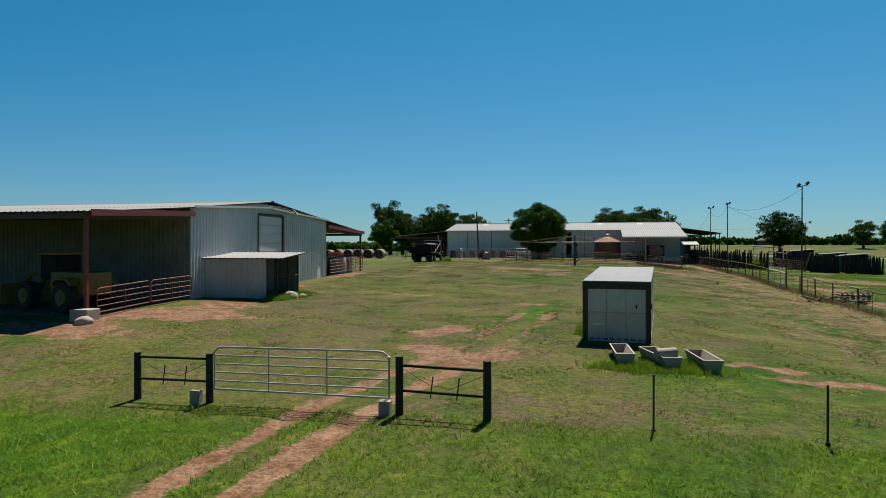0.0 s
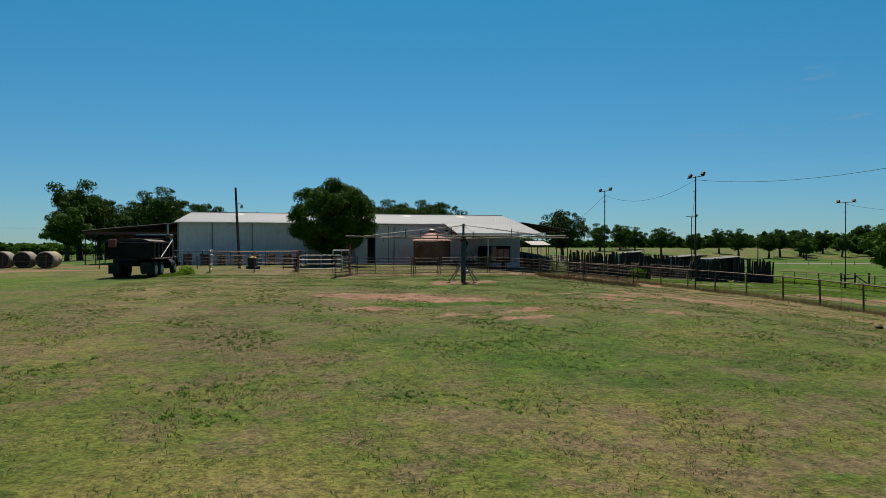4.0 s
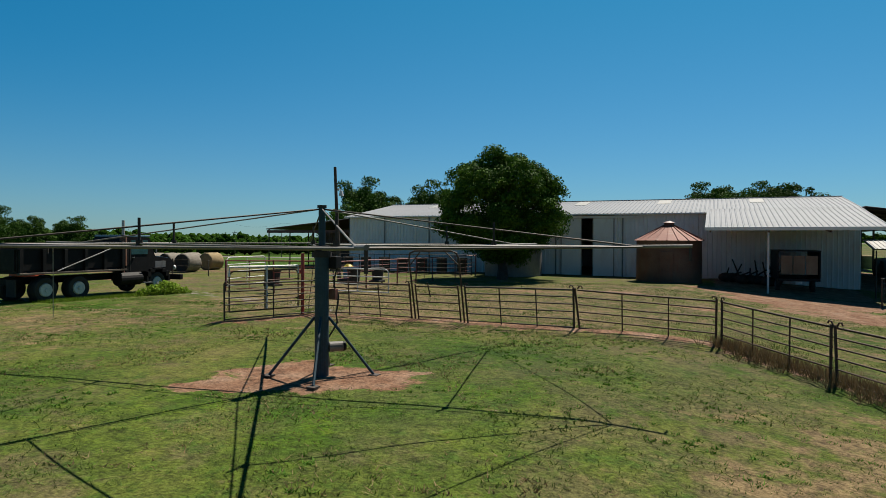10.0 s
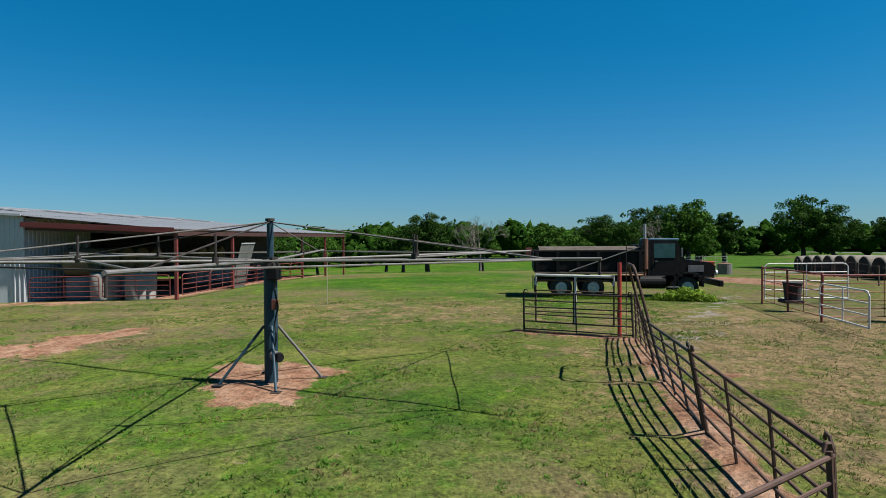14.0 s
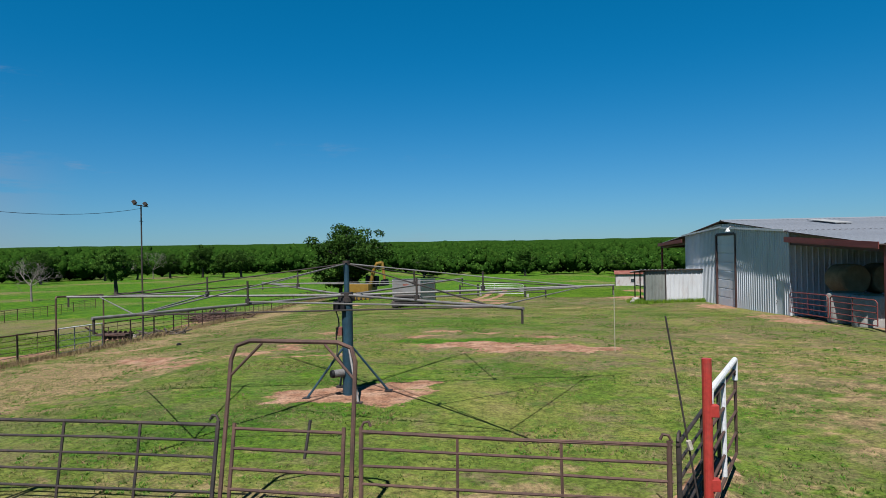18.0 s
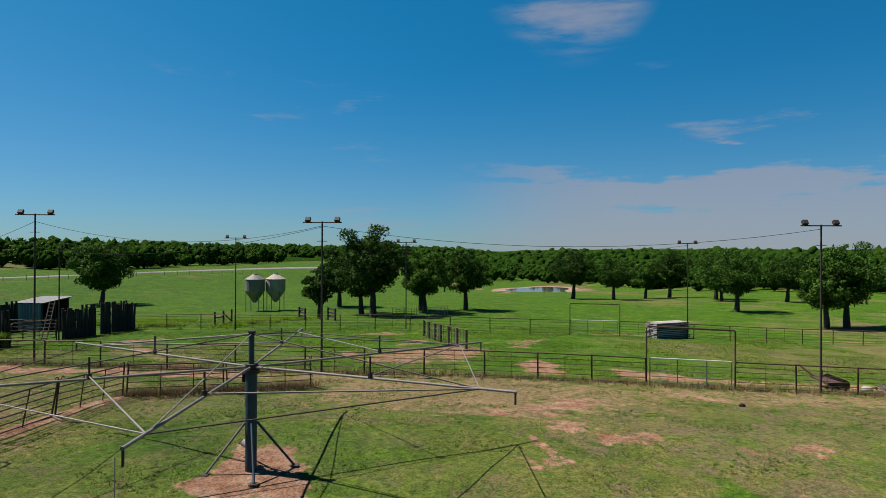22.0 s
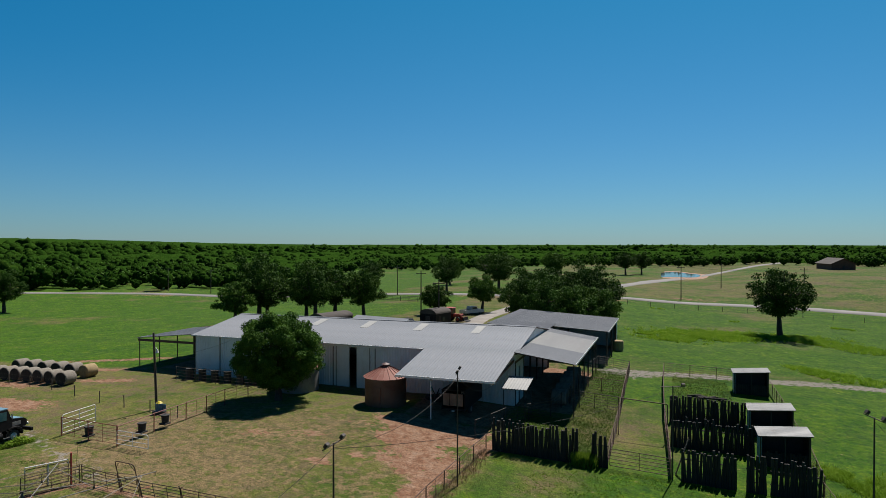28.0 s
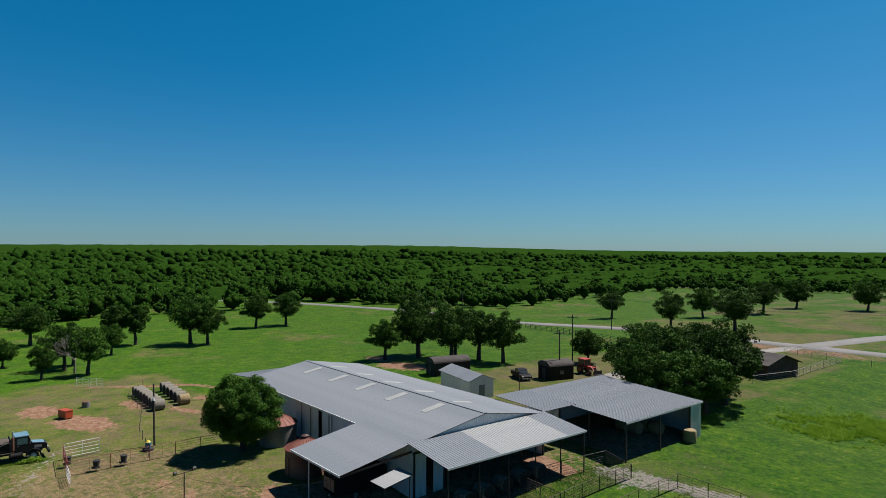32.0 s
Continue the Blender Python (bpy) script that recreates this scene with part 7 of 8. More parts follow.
def dump_truck():
    x, y = -20.9, 80.8
    e = thing("dump_truck", Matrix.Translation((x, y, hz(x, y))), "old black and faded-blue tandem-axle dump truck on grass", "truck")
    for yy in (-2.55, -1.1, 3.1):
        for s in (-1, 1):
            wheel(e, s * 0.95, yy, 0.5, 0.5, 0.28 if yy > 0 else 0.5, M["white_paint"], s)
    part("chassis", box(B(), -0.42, 0.42, -3.6, 4.0, 0.72, 0.98, 0.02), M["black"], e)
    bed = part("dump_bed", box(B(), -1.2, 1.2, -3.75, 1.1, 1.18, 1.30, 0.02), M["black"], e)
    for s in (-1, 1):
        part("bed_side", box(B(), s * 1.2 - 0.05, s * 1.2 + 0.05, -3.75, 1.1, 1.3, 2.12, 0.015), M["black"], bed)
        for k in range(6):
            yy = -3.65 + k * 0.92
            part("bed_rib", box(B(), s * 1.25, s * 1.36, yy - 0.07, yy + 0.07, 1.2, 2.12, 0.01), M["black"], bed)
        part("top_rail", box(B(), s * 1.22 - 0.09, s * 1.22 + 0.09, -3.8, 1.15, 2.12, 2.22, 0.02), M["black"], bed)
        part("mud_flap", box(B(), s * 0.9 - 0.28, s * 0.9 + 0.28, -3.77, -3.74, 0.3, 0.95), M["rubber"], e)
    part("headboard", box(B(), -1.2, 1.2, 1.0, 1.1, 1.3, 2.45, 0.015), M["black"], bed)
    part("tailgate", box(B(), -1.15, 1.15, -3.8, -3.71, 1.3, 2.15, 0.015), M["black"], bed)
    part("tarp", prism(B(), [(-1.1, 2.2), (-0.7, 2.34), (0, 2.38), (0.7, 2.34), (1.1, 2.2)], -3.55, 0.95), M["old_wood"], bed, "faded grey tarp over the bed")
    part("tail_box", box(B(), -1.1, -0.7, -4.1, -3.8, 1.85, 2.3, 0.02), M["red_steel"], bed)
    cab = part("cab", prism(B(), [(1.35, 1.05), (3.0, 1.05), (3.0, 1.75), (2.65, 2.62), (1.45, 2.66), (1.35, 2.55)], -1.05, 1.05), M["black"], e, m=Matrix.Rotation(radians(90), 4, "Z"))
    part("cab_roof", box(B(), -1.04, 1.04, 1.4, 2.72, 2.64, 2.74, 0.03), M["faded_blue"], e, "faded pale-blue cab roof")
    for s in (-1, 1):
        part("side_window", box(B(), s * 1.055 - 0.008, s * 1.055 + 0.008, 1.62, 2.55, 1.85, 2.5, 0.003), M["cab_glass"], e)
        part("headlight", tube(B(), (s * 0.72, 4.42, 1.15), (s * 0.72, 4.5, 1.15), 0.12, n=14), M["white_paint"], e)
        bm = B()
        pts = [(s * 0.95, 3.1 + 0.68 * math.cos(a), 0.5 + 0.68 * math.sin(a)) for a in np.linspace(0.1, math.pi - 0.1, 9)]
        for (ax, ay, az), (bx, by, bz) in zip(pts, pts[1:]):
            box(bm, ax - 0.22, ax + 0.22, min(ay, by) - 0.02, max(ay, by) + 0.02, min(az, bz) - 0.02, max(az, bz) + 0.02)
        part("fender", bm, M["black"], e)
        part("mirror", box(B(), s * 1.32 - 0.04, s * 1.32 + 0.04, 2.75, 2.82, 1.9, 2.3, 0.01), M["grey_pipe"], e)
    part("windscreen", prism(B(), [(2.99, 1.8), (2.68, 2.55), (2.70, 2.57), (3.02, 1.8)], -0.9, 0.9), M["dark_glass"], e, m=Matrix.Rotation(radians(90), 4, "Z"))
    part("bonnet", prism(B(), [(3.0, 1.0), (4.35, 1.0), (4.42, 1.45), (4.2, 1.62), (3.0, 1.78)], -0.75, 0.75), M["black"], e, m=Matrix.Rotation(radians(90), 4, "Z"))
    part("grille", box(B(), -0.55, 0.55, 4.38, 4.44, 0.9, 1.45, 0.01), M["grey_pipe"], e)
    part("bumper", box(B(), -1.15, 1.15, 4.45, 4.65, 0.55, 0.82, 0.03), M["black"], e)
    for s in (-1, 1):
        part("bed_ledge", box(B(), s * 1.30 - 0.10, s * 1.30 + 0.10, -3.75, 1.1, 1.14, 1.22, 0.015), M["old_wood"], bed, "grey weathered board along the bed floor")
        part("brace_bar", tube(B(), (s * 1.38, -2.2, 1.25), (s * 1.38, 0.9, 2.35), 0.025, n=6), M["grey_pipe"], bed)
        part("door_seam", box(B(), s * 1.052 - 0.006, s * 1.052 + 0.006, 1.56, 1.6, 1.1, 2.5), M["rubber"], e)
        part("door_handle", box(B(), s * 1.07 - 0.02, s * 1.07 + 0.02, 1.66, 1.8, 1.68, 1.72), M["grey_pipe"], e)
        part("side_vent", box(B(), s * 0.755 - 0.01, s * 0.755 + 0.01, 3.2, 3.9, 1.2, 1.5, 0.004), M["grey_pipe"], e)
    part("bonnet_top", prism(B(), [(3.02, 1.785), (4.18, 1.63), (4.18, 1.65), (3.02, 1.805)], -0.62, 0.62), M["faded_blue"], e, "faded blue bonnet top", m=Matrix.Rotation(radians(90), 4, "Z"))
    part("exhaust_stack", tube(B(), (1.02, 1.22, 1.35), (1.02, 1.22, 2.72), 0.15, n=16), M["rust_wall"], e, "tan rusted exhaust heat shield")
    part("exhaust_pipe", tube(B(), (1.02, 1.22, 0.7), (1.02, 1.22, 1.35), 0.06, n=12), M["rust_roof"], e)
    part("exhaust_tip", tube(B(), (1.02, 1.22, 2.72), (1.02, 1.22, 3.4), 0.065, n=12), M["alu"], e, "bright chrome exhaust tip")
    part("fuel_tank", tube(B(), (1.0, 0.9, 0.75), (1.0, 2.1, 0.75), 0.3, n=18), M["black"], e)
    part("step", box(B(), 0.85, 1.2, 2.2, 2.7, 0.5, 0.56), M["grey_pipe"], e)
    return e


dump_truck()


def pickup(x, y, turn, paint, label):
    e = thing("pickup_truck", Matrix.Translation((x, y, hz(x, y))) @ Matrix.Rotation(radians(turn), 4, "Z"), label, "pickup truck", "pickups")
    for yy in (-1.75, 1.75):
        for s in (-1, 1):
            wheel(e, s * 0.82, yy, 0.38, 0.38, 0.26, M["grey_pipe"], s)
    R = Matrix.Rotation(radians(90), 4, "Z")
    part("body", prism(B(), [(-2.75, 0.45), (2.7, 0.42), (2.75, 0.85), (2.55, 1.05), (1.2, 1.12), (-2.75, 1.1)], -0.95, 0.95), paint, e, m=R)
    part("cab", prism(B(), [(-0.9, 1.1), (1.25, 1.1), (0.65, 1.75), (-0.75, 1.78)], -0.82, 0.82), paint, e, m=R)
    part("bed", box(B(), -0.8, 0.8, -2.65, -1.0, 1.08, 1.13), M["black"], e)
    for s in (-1, 1):
        part("side_window", box(B(), s * 0.83 - 0.006, s * 0.83 + 0.006, -0.6, 0.7, 1.2, 1.65), M["dark_glass"], e)
        part("headlight", box(B(), s * 0.72 - 0.15, s * 0.72 + 0.15, 2.68, 2.76, 0.75, 0.92, 0.01), M["white_paint"], e)
    part("windscreen", prism(B(), [(1.24, 1.16), (0.70, 1.72), (0.73, 1.74), (1.28, 1.17)], -0.72, 0.72), M["dark_glass"], e, m=R)
    part("bumper", box(B(), -0.9, 0.9, 2.74, 2.88, 0.42, 0.6, 0.02), M["grey_pipe"], e)
    return e


pickup(-17.6, 156.6, -115, M["black"], "black pickup parked beside the sheds")
pickup(-13.0, 181.6, -30, M["white_paint"], "white pickup on the gravel drive")


def tractor(x, y, turn, label):
    e = thing("tractor", Matrix.Translation((x, y, hz(x, y))) @ Matrix.Rotation(radians(turn), 4, "Z"), label, "tractor")
    for s in (-1, 1):
        wheel(e, s * 0.85, -1.0, 0.8, 0.8, 0.42, M["red_paint"], s)
        wheel(e, s * 0.75, 1.35, 0.5, 0.5, 0.3, M["red_paint"], s)
        part("fender", prism(B(), [(-1.8, 1.1), (-1.5, 1.7), (-0.5, 1.75), (-0.2, 1.3), (-0.3, 1.25), (-0.55, 1.62), (-1.45, 1.58), (-1.7, 1.08)], -s * 1.05, -s * 0.62), M["red_paint"], e, m=Matrix.Rotation(radians(90), 4, "Z"))
    part("bonnet", box(B(), -0.36, 0.36, 0.1, 1.95, 0.85, 1.5, 0.06), M["red_paint"], e)
    part("axle_housing", box(B(), -0.7, 0.7, -1.15, -0.85, 0.65, 0.95, 0.03), M["black"], e)
    for a, b in ((-0.7, -1.6), (0.7, -1.6), (-0.7, 0.0), (0.7, 0.0)):
        part("cab_pillar", box(B(), a - 0.04, a + 0.04, b - 0.04, b + 0.04, 1.2, 2.55), M["red_paint"], e)
    part("cab_glass", box(B(), -0.68, 0.68, -1.58, -0.02, 1.35, 2.5, 0.02), M["dark_glass"], e)
    part("cab_roof", box(B(), -0.82, 0.82, -1.75, 0.15, 2.55, 2.72, 0.05), M["red_paint"], e)
    for s in (-1, 1):
        part("loader_arm", pipe_run(B(), [(s * 0.62, 0.1, 1.3), (s * 0.62, 1.6, 1.55), (s * 0.62, 2.7, 0.7)], 0.07, 6), M["red_paint"], e)
    part("loader_bucket", prism(B(), [(2.6, 0.3), (2.6, 1.0), (2.68, 1.0), (2.8, 0.4), (3.4, 0.32), (3.4, 0.26)], -0.95, 0.95), M["black"], e, m=Matrix.Rotation(radians(90), 4, "Z"))
    return e


tractor(-12.9, 169.0, -100, "red farm tractor with a cab and front loader")


def wheel_loader():
    e = thing("wheel_loader", Matrix.Translation((-25.2, 26.6, hz(-25, 26.6))) @ Matrix.Rotation(radians(75), 4, "Z"), "old yellow wheel loader under the lean-to", "loader")
    for yy in (-1.4, 1.6):
        for s in (-1, 1):
            wheel(e, s * 0.95, yy, 0.72, 0.72, 0.5, M["yellow"], s)
    part("rear_body", box(B(), -0.7, 0.7, -2.5, 0.2, 0.8, 1.9, 0.12), M["yellow"], e)
    part("cab", box(B(), -0.65, 0.65, -0.2, 1.1, 1.5, 2.7, 0.08), M["black"], e)
    part("cab_roof", box(B(), -0.75, 0.75, -0.3, 1.2, 2.7, 2.82, 0.03), M["yellow"], e)
    for s in (-1, 1):
        part("fender", prism(B(), [(-2.2, 1.3), (-1.9, 1.62), (-0.9, 1.62), (-0.6, 1.3), (-0.7, 1.28), (-1.0, 1.54), (-1.85, 1.54), (-2.1, 1.28)], -s * 1.2, -s * 0.7), M["yellow"], e, m=Matrix.Rotation(radians(90), 4, "Z"))
        part("lift_arm", pipe_run(B(), [(s * 0.45, 0.9, 1.8), (s * 0.45, 2.2, 1.7), (s * 0.45, 3.4, 0.7)], 0.11, 6), M["yellow"], e)
    part("bucket", prism(B(), [(3.3, 0.2), (3.3, 1.25), (3.45, 1.25), (3.6, 0.4), (4.4, 0.25), (4.4, 0.15)], -1.3, 1.3), M["yellow"], e, m=Matrix.Rotation(radians(90), 4, "Z"))
    return e


wheel_loader()


def excavator():
    e = thing("excavator", Matrix.Translation((9.6, 8.8, hz(9.6, 8.8))) @ Matrix.Rotation(radians(72), 4, "Z"), "yellow excavator standing behind the tree", "excavator")
    for s in (-1, 1):
        t = part("track", box(B(), s * 1.0 - 0.3, s * 1.0 + 0.3, -1.7, 1.7, 0, 0.8, 0.25), M["rubber"], e)
        for k in range(5):
            part("roller", tube(B(), (s * 1.31, -1.2 + 0.6 * k, 0.3), (s * 1.36, -1.2 + 0.6 * k, 0.3), 0.2, n=12), M["yellow"], t)
    part("house", box(B(), -1.2, 1.2, -1.9, 1.2, 0.95, 2.0, 0.12), M["yellow"], e)
    part("cab", box(B(), -1.15, -0.1, 0.1, 1.5, 1.6, 2.9, 0.08), M["black"], e)
    part("boom", pipe_run(B(), [(0.35, 1.0, 1.6), (0.35, 1.5, 3.5), (0.35, 2.0, 4.4), (0.35, 2.7, 4.5)], 0.24, 8), M["yellow"], e)
    part("stick", pipe_run(B(), [(0.35, 2.7, 4.6), (0.35, 3.0, 2.4)], 0.18, 8), M["yellow"], e)
    part("bucket", prism(B(), [(2.5, 1.7), (3.3, 1.8), (3.2, 2.6), (2.8, 2.5)], -0.9, 0.2), M["black"], e, m=Matrix.Rotation(radians(90), 4, "Z"))
    return e


excavator()


def rusty_wagon():
    """A slatted livestock box parked under the awning."""
    e = thing("livestock_wagon", (9.3, 105.2, hz(9.3, 105.2)), "dark livestock wagon with a boarded tail in the awning shade", "wagon")
    for s in (-1, 1):
        wheel(e, s * 0.95, 0.6, 0.42, 0.42, 0.26, M["grey_pipe"], s)
    part("bed", box(B(), -1.1, 1.1, -1.6, 4.0, 0.75, 0.9, 0.02), M["black"], e)
    for s in (-1, 1):
        part("side_wall", box(B(), s * 1.08 - 0.03, s * 1.08 + 0.03, -1.55, 4.0, 0.9, 2.5), M["black"], e)
    part("roof", box(B(), -1.12, 1.12, -1.6, 4.0, 2.5, 2.56), M["black"], e)
    for k in range(3):
        part("tail_board", box(B(), -0.95 + k * 0.65, -0.35 + k * 0.65, -1.66, -1.6, 1.15, 2.25, 0.012), M["crate_wood"], e)
    part("plate", box(B(), -0.1, 0.15, -1.68, -1.65, 0.62, 0.74), M["white_paint"], e, "pale plate with no legible marks")
    return e


rusty_wagon()
for k in range(7):
    x, y = 5.4 + 0.5 * k, 107.8 + 0.25 * math.sin(k * 2.2)
    bm = B()
    tube(bm, (0, 0, 0.1), (random.uniform(-0.6, 0.6), random.uniform(-0.5, 0.5), random.uniform(0.9, 1.7)), 0.06, 0.04, 7)
    tube(bm, (-0.4, 0.1, 0.35), (0.5, 0.2, 0.55 + 0.1 * k), 0.05, n=7)
    bmesh.ops.create_icosphere(bm, subdivisions=2, radius=0.45, matrix=Matrix.Translation((0, 0, 0.28)) @ Matrix.Diagonal((1, 0.8, 0.7, 1)))
    tagged(part("scrap_iron", bm, M["dark_pipe"], m=Matrix.Translation((x, y, hz(x, y)))), "dark heap of scrap iron under the awning", "scrap", "scrap heaps")


# ---- feed pen by the yard pole ----
rail_fence("feed_pen_fence", [(-17.9, 86.4), (-11.5, 85.8)], "red-brown pipe fence of the feed pen", 6, 1.55, 3.2, M["red_steel"], rail_r=0.014)
rail_fence("feed_pen_fence", [(-11.5, 85.8), (-11.9, 93.6), (-12.1, 99.0), (-11.4, 105.2)], "red-brown pipe fence running to the grain bin", 6, 1.5, 3.2, M["red_steel"], rail_r=0.014)
swing_gate((-11.4, 85.7), (-8.2, 85.5), "white pipe gate standing open", M["white_paint"], 4, 1.25, 0.25)
swing_gate((-17.9, 86.5), (-18.3, 90.0), "white-topped pipe gate of the feed pen", M["white_paint"], 5, 1.7, 0.25)
rail_fence("barn_front_fence", [(-24.6, 106.4), (-19.0, 106.2), (-12.0, 106.0)], "dark pipe fence before the barn wall", 5, 1.5, 3.0, M["dark_pipe"])
for x, y in ((-14.9, 86.35), (-11.65, 88.4), (-11.75, 91.0)):
    e = thing("feeder_tub", Matrix.Translation((x, y, hz(x, y) + 0.35)), "black rubber feeder hung on the fence", "feeder", "hanging feeders")
    part("tub", tube(tube(B(), (0, 0, 0), (0, 0, 0.7), 0.26, 0.33, 18), (0, 0, 0.7), (0, 0, 0.75), 0.36, n=18), M["rubber"], e)
    part("chute", box(B(), -0.3, 0.3, -0.42, 0.3, -0.02, 0.1, 0.03), M["rubber"], e)
e = thing("mineral_feeder", (-15.6, 94.4, hz(-15.6, 94.4)), "blue barrel mineral feeder with a yellow top", "feeder")
part("base", tube(B(), (0, 0, 0), (0, 0, 0.25), 0.6, n=20), M["rubber"], e)
part("barrel", tube(B(), (0, 0, 0.25), (0, 0, 0.95), 0.32, n=18), M["blue"], e)
part("lid", tube(B(), (0, 0, 0.95), (0, 0, 1.12), 0.3, 0.12, 18), M["bright_yellow"], e)
part("wind_vane", box(B(), 0.2, 0.75, -0.02, 0.02, 0.35, 0.9, 0.01), M["blue"], e)
for k in range(7):
    x, y = -23.5 + 1.7 * k, 107.4
    e = thing("black_drum", (x, y, hz(x, y)), "black drum standing by the barn wall", "drum", "black drums")
    part("drum", tube(B(), (0, 0, 0), (0, 0, 1.2), 0.42, n=18), M["rubber"], e)
    part("rim", tube(B(), (0, 0, 1.2), (0, 0, 1.24), 0.44, n=18), M["rubber"], e)

# bare-earth yard with scrap, wire fence and panels
e = thing("fuel_box", Matrix.Translation((-37.5, 89.6, hz(-37.5, 89.6))) @ Matrix.Rotation(radians(20), 4, "Z"), "bright orange steel box on bare red soil", "box")
part("body", box(B(), -0.9, 0.9, -0.5, 0.5, 0.15, 1.1, 0.05), M["orange"], e)
part("lid", box(B(), -0.95, 0.95, -0.55, 0.55, 1.1, 1.18, 0.03), M["orange"], e)
part("skid", box(B(), -0.9, 0.9, -0.4, 0.4, 0, 0.15), M["black"], e)
e = thing("steel_tank", (-42.8, 93.0, hz(-42.8, 93)), "small grey tank on bare soil", "tank")
part("tank", tube(B(), (0, 0, 0), (0, 0, 0.85), 0.55, n=20), M["zinc"], e)
part("lid", tube(B(), (0, 0, 0.85), (0, 0, 0.93), 0.56, 0.2, 20), M["rust_wall"], e)
for k in range(1, 3):
    panel((-66 + k * 2.6, 93.6 + k * 1.6), (-63.5 + k * 2.6, 95.1 + k * 1.6), "pale cattle panel propped beside the yard", M["white_paint"], 6, 1.5, 1, group="pale panels")
rail_fence("wire_fence", [(-54, 103.5), (-44, 99.0), (-33.5, 98.2), (-24, 95.6), (-13, 93.8)], "low wire fence with thin posts", 3, 1.1, 4.2, M["old_wood"], 0.045, 0.006, 0.006, 0)


# ---- palisades, sheds and pens ----
def palisade(a, b, label, top=2.4, seed=0, dark=True):
    rng = random.Random(seed)
    o = Vector((*a, hz(*a)))
    e = thing("palisade", o, label, "fence", "palisades")
    L_ = math.hypot(b[0] - a[0], b[1] - a[1])
    n = max(2, int(L_ / 0.165))
    logs = []
    for k in range(6):
        bm = B()
        r = 0.095 + 0.02 * rng.random()
        tube(bm, (0, 0, -0.2), (rng.uniform(-0.03, 0.03), 0, top * 0.55), r, r * 0.95, 7)
        tube(bm, (rng.uniform(-0.03, 0.03), 0, top * 0.55), (rng.uniform(-0.05, 0.05), rng.uniform(-0.04, 0.04), top + rng.uniform(-0.25, 0.25)), r * 0.95, r * 0.8, 7)
        logs.append(mesh_from(bm, "stake"))
    for i in range(n):
        f = (i + 0.5) / n
        x, y = a[0] + (b[0] - a[0]) * f, a[1] + (b[1] - a[1]) * f
        p = Vector((x, y, hz(x, y))) - o
        part("stake", logs[rng.randrange(6)], M["dark_wood"] if dark else M["old_wood"], e, m=Matrix.Translation(p + Vector((0, rng.uniform(-0.05, 0.05), 0))) @ Matrix.Rotation(rng.gauss(0, 0.035), 4, "Y") @ Matrix.Rotation(rng.uniform(0, 6.28), 4, "Z"))
    d = Vector((b[0], b[1], hz(*b))) - o
    for z in (0.7, 1.6):
        part("stringer", tube(B(), Vector((0, 0.12, z)), d + Vector((0, 0.12, z)), 0.05, n=6), M["dark_wood"], e)
    return e


for k, (a, b) in enumerate((((14.7, 97.4), (21.4, 97.4)), ((22.3, 97.5), (23.6, 97.5)), ((28.7, 97.4), (32.3, 97.2)), ((32.9, 97.2), (34.2, 97.2)), ((34.4, 97.2), (37.4, 97.0)),
                            ((27.9, 105.2), (34.3, 105.4)), ((27.8, 112.3), (34.3, 112.6)))):
    palisade(a, b, "dark weathered palisade of upright logs", seed=k)


def pen_shed(y0, label, blue=False):
    x0, x1, d = 34.5, 37.9, 2.4
    z = hz(36, y0)
    e = thing("pen_shed", (36.2, y0, z), label, "shed", "pen sheds")
    h = 1.7
    zl, zr = 2.35, 2.65
    wall = M["blue_sheet"] if blue else M["galv"]
    # east and back walls in dark brown: interior shade put into their colour
    sheet_wall(e, "w", (h, 0), (h, d), -0.4, lambda s: zr, M["brown_steel"])
    sheet_wall(e, "w", (h, d), (-h, d), -0.4, lambda s: zr + (zl - zr) * s / 3.4, M["brown_steel"])
    sheet_wall(e, "w", (-h, d), (-h, 0.0), -0.4, lambda s: zl, wall)
    sheet_roof(e, (-h - 0.2, d + 0.2, zl + 0.05), (-h - 0.2, -0.25, zl + 0.05), (3.4 + 0.4, 0, zr - zl), M["pale_roof"])
    for x in (-h, 0, h):
        part("post", tube(B(), (x, 0, -0.2), (x, 0, zl + (zr - zl) * (x + h) / 3.4), 0.05), M["dark_pipe"], e)
    for k in range(17):
        x = -h + 0.1 + 0.2 * k
        part("board", box(B(), x - 0.09, x + 0.09, 0.05, 0.09, -0.2, 1.15 + 0.1 * math.sin(k * 2.3 + y0), 0.01), M["dark_wood"], e)
    part("front_beam", tube(B(), (-h, 0, zl - 0.05), (h, 0, zr - 0.05), 0.05), M["dark_pipe"], e)
    return e


M["blue_sheet"] = surface("pale_blue_steel", (0.11, 0.21, 0.27), (0.15, 0.26, 0.31), 0.5, 0.1, 0.6, 20, 0.05, (0.3, 0.22, 0.16), 0.3)
pen_shed(126.6, "small steel shed with shade-dark walls and a pale roof in a pen")
pen_shed(111.0, "small open-fronted shed with a pale-blue side", True)
pen_shed(103.4, "small open shed, shade-dark inside, with a pale-blue side beside the palisade", True)

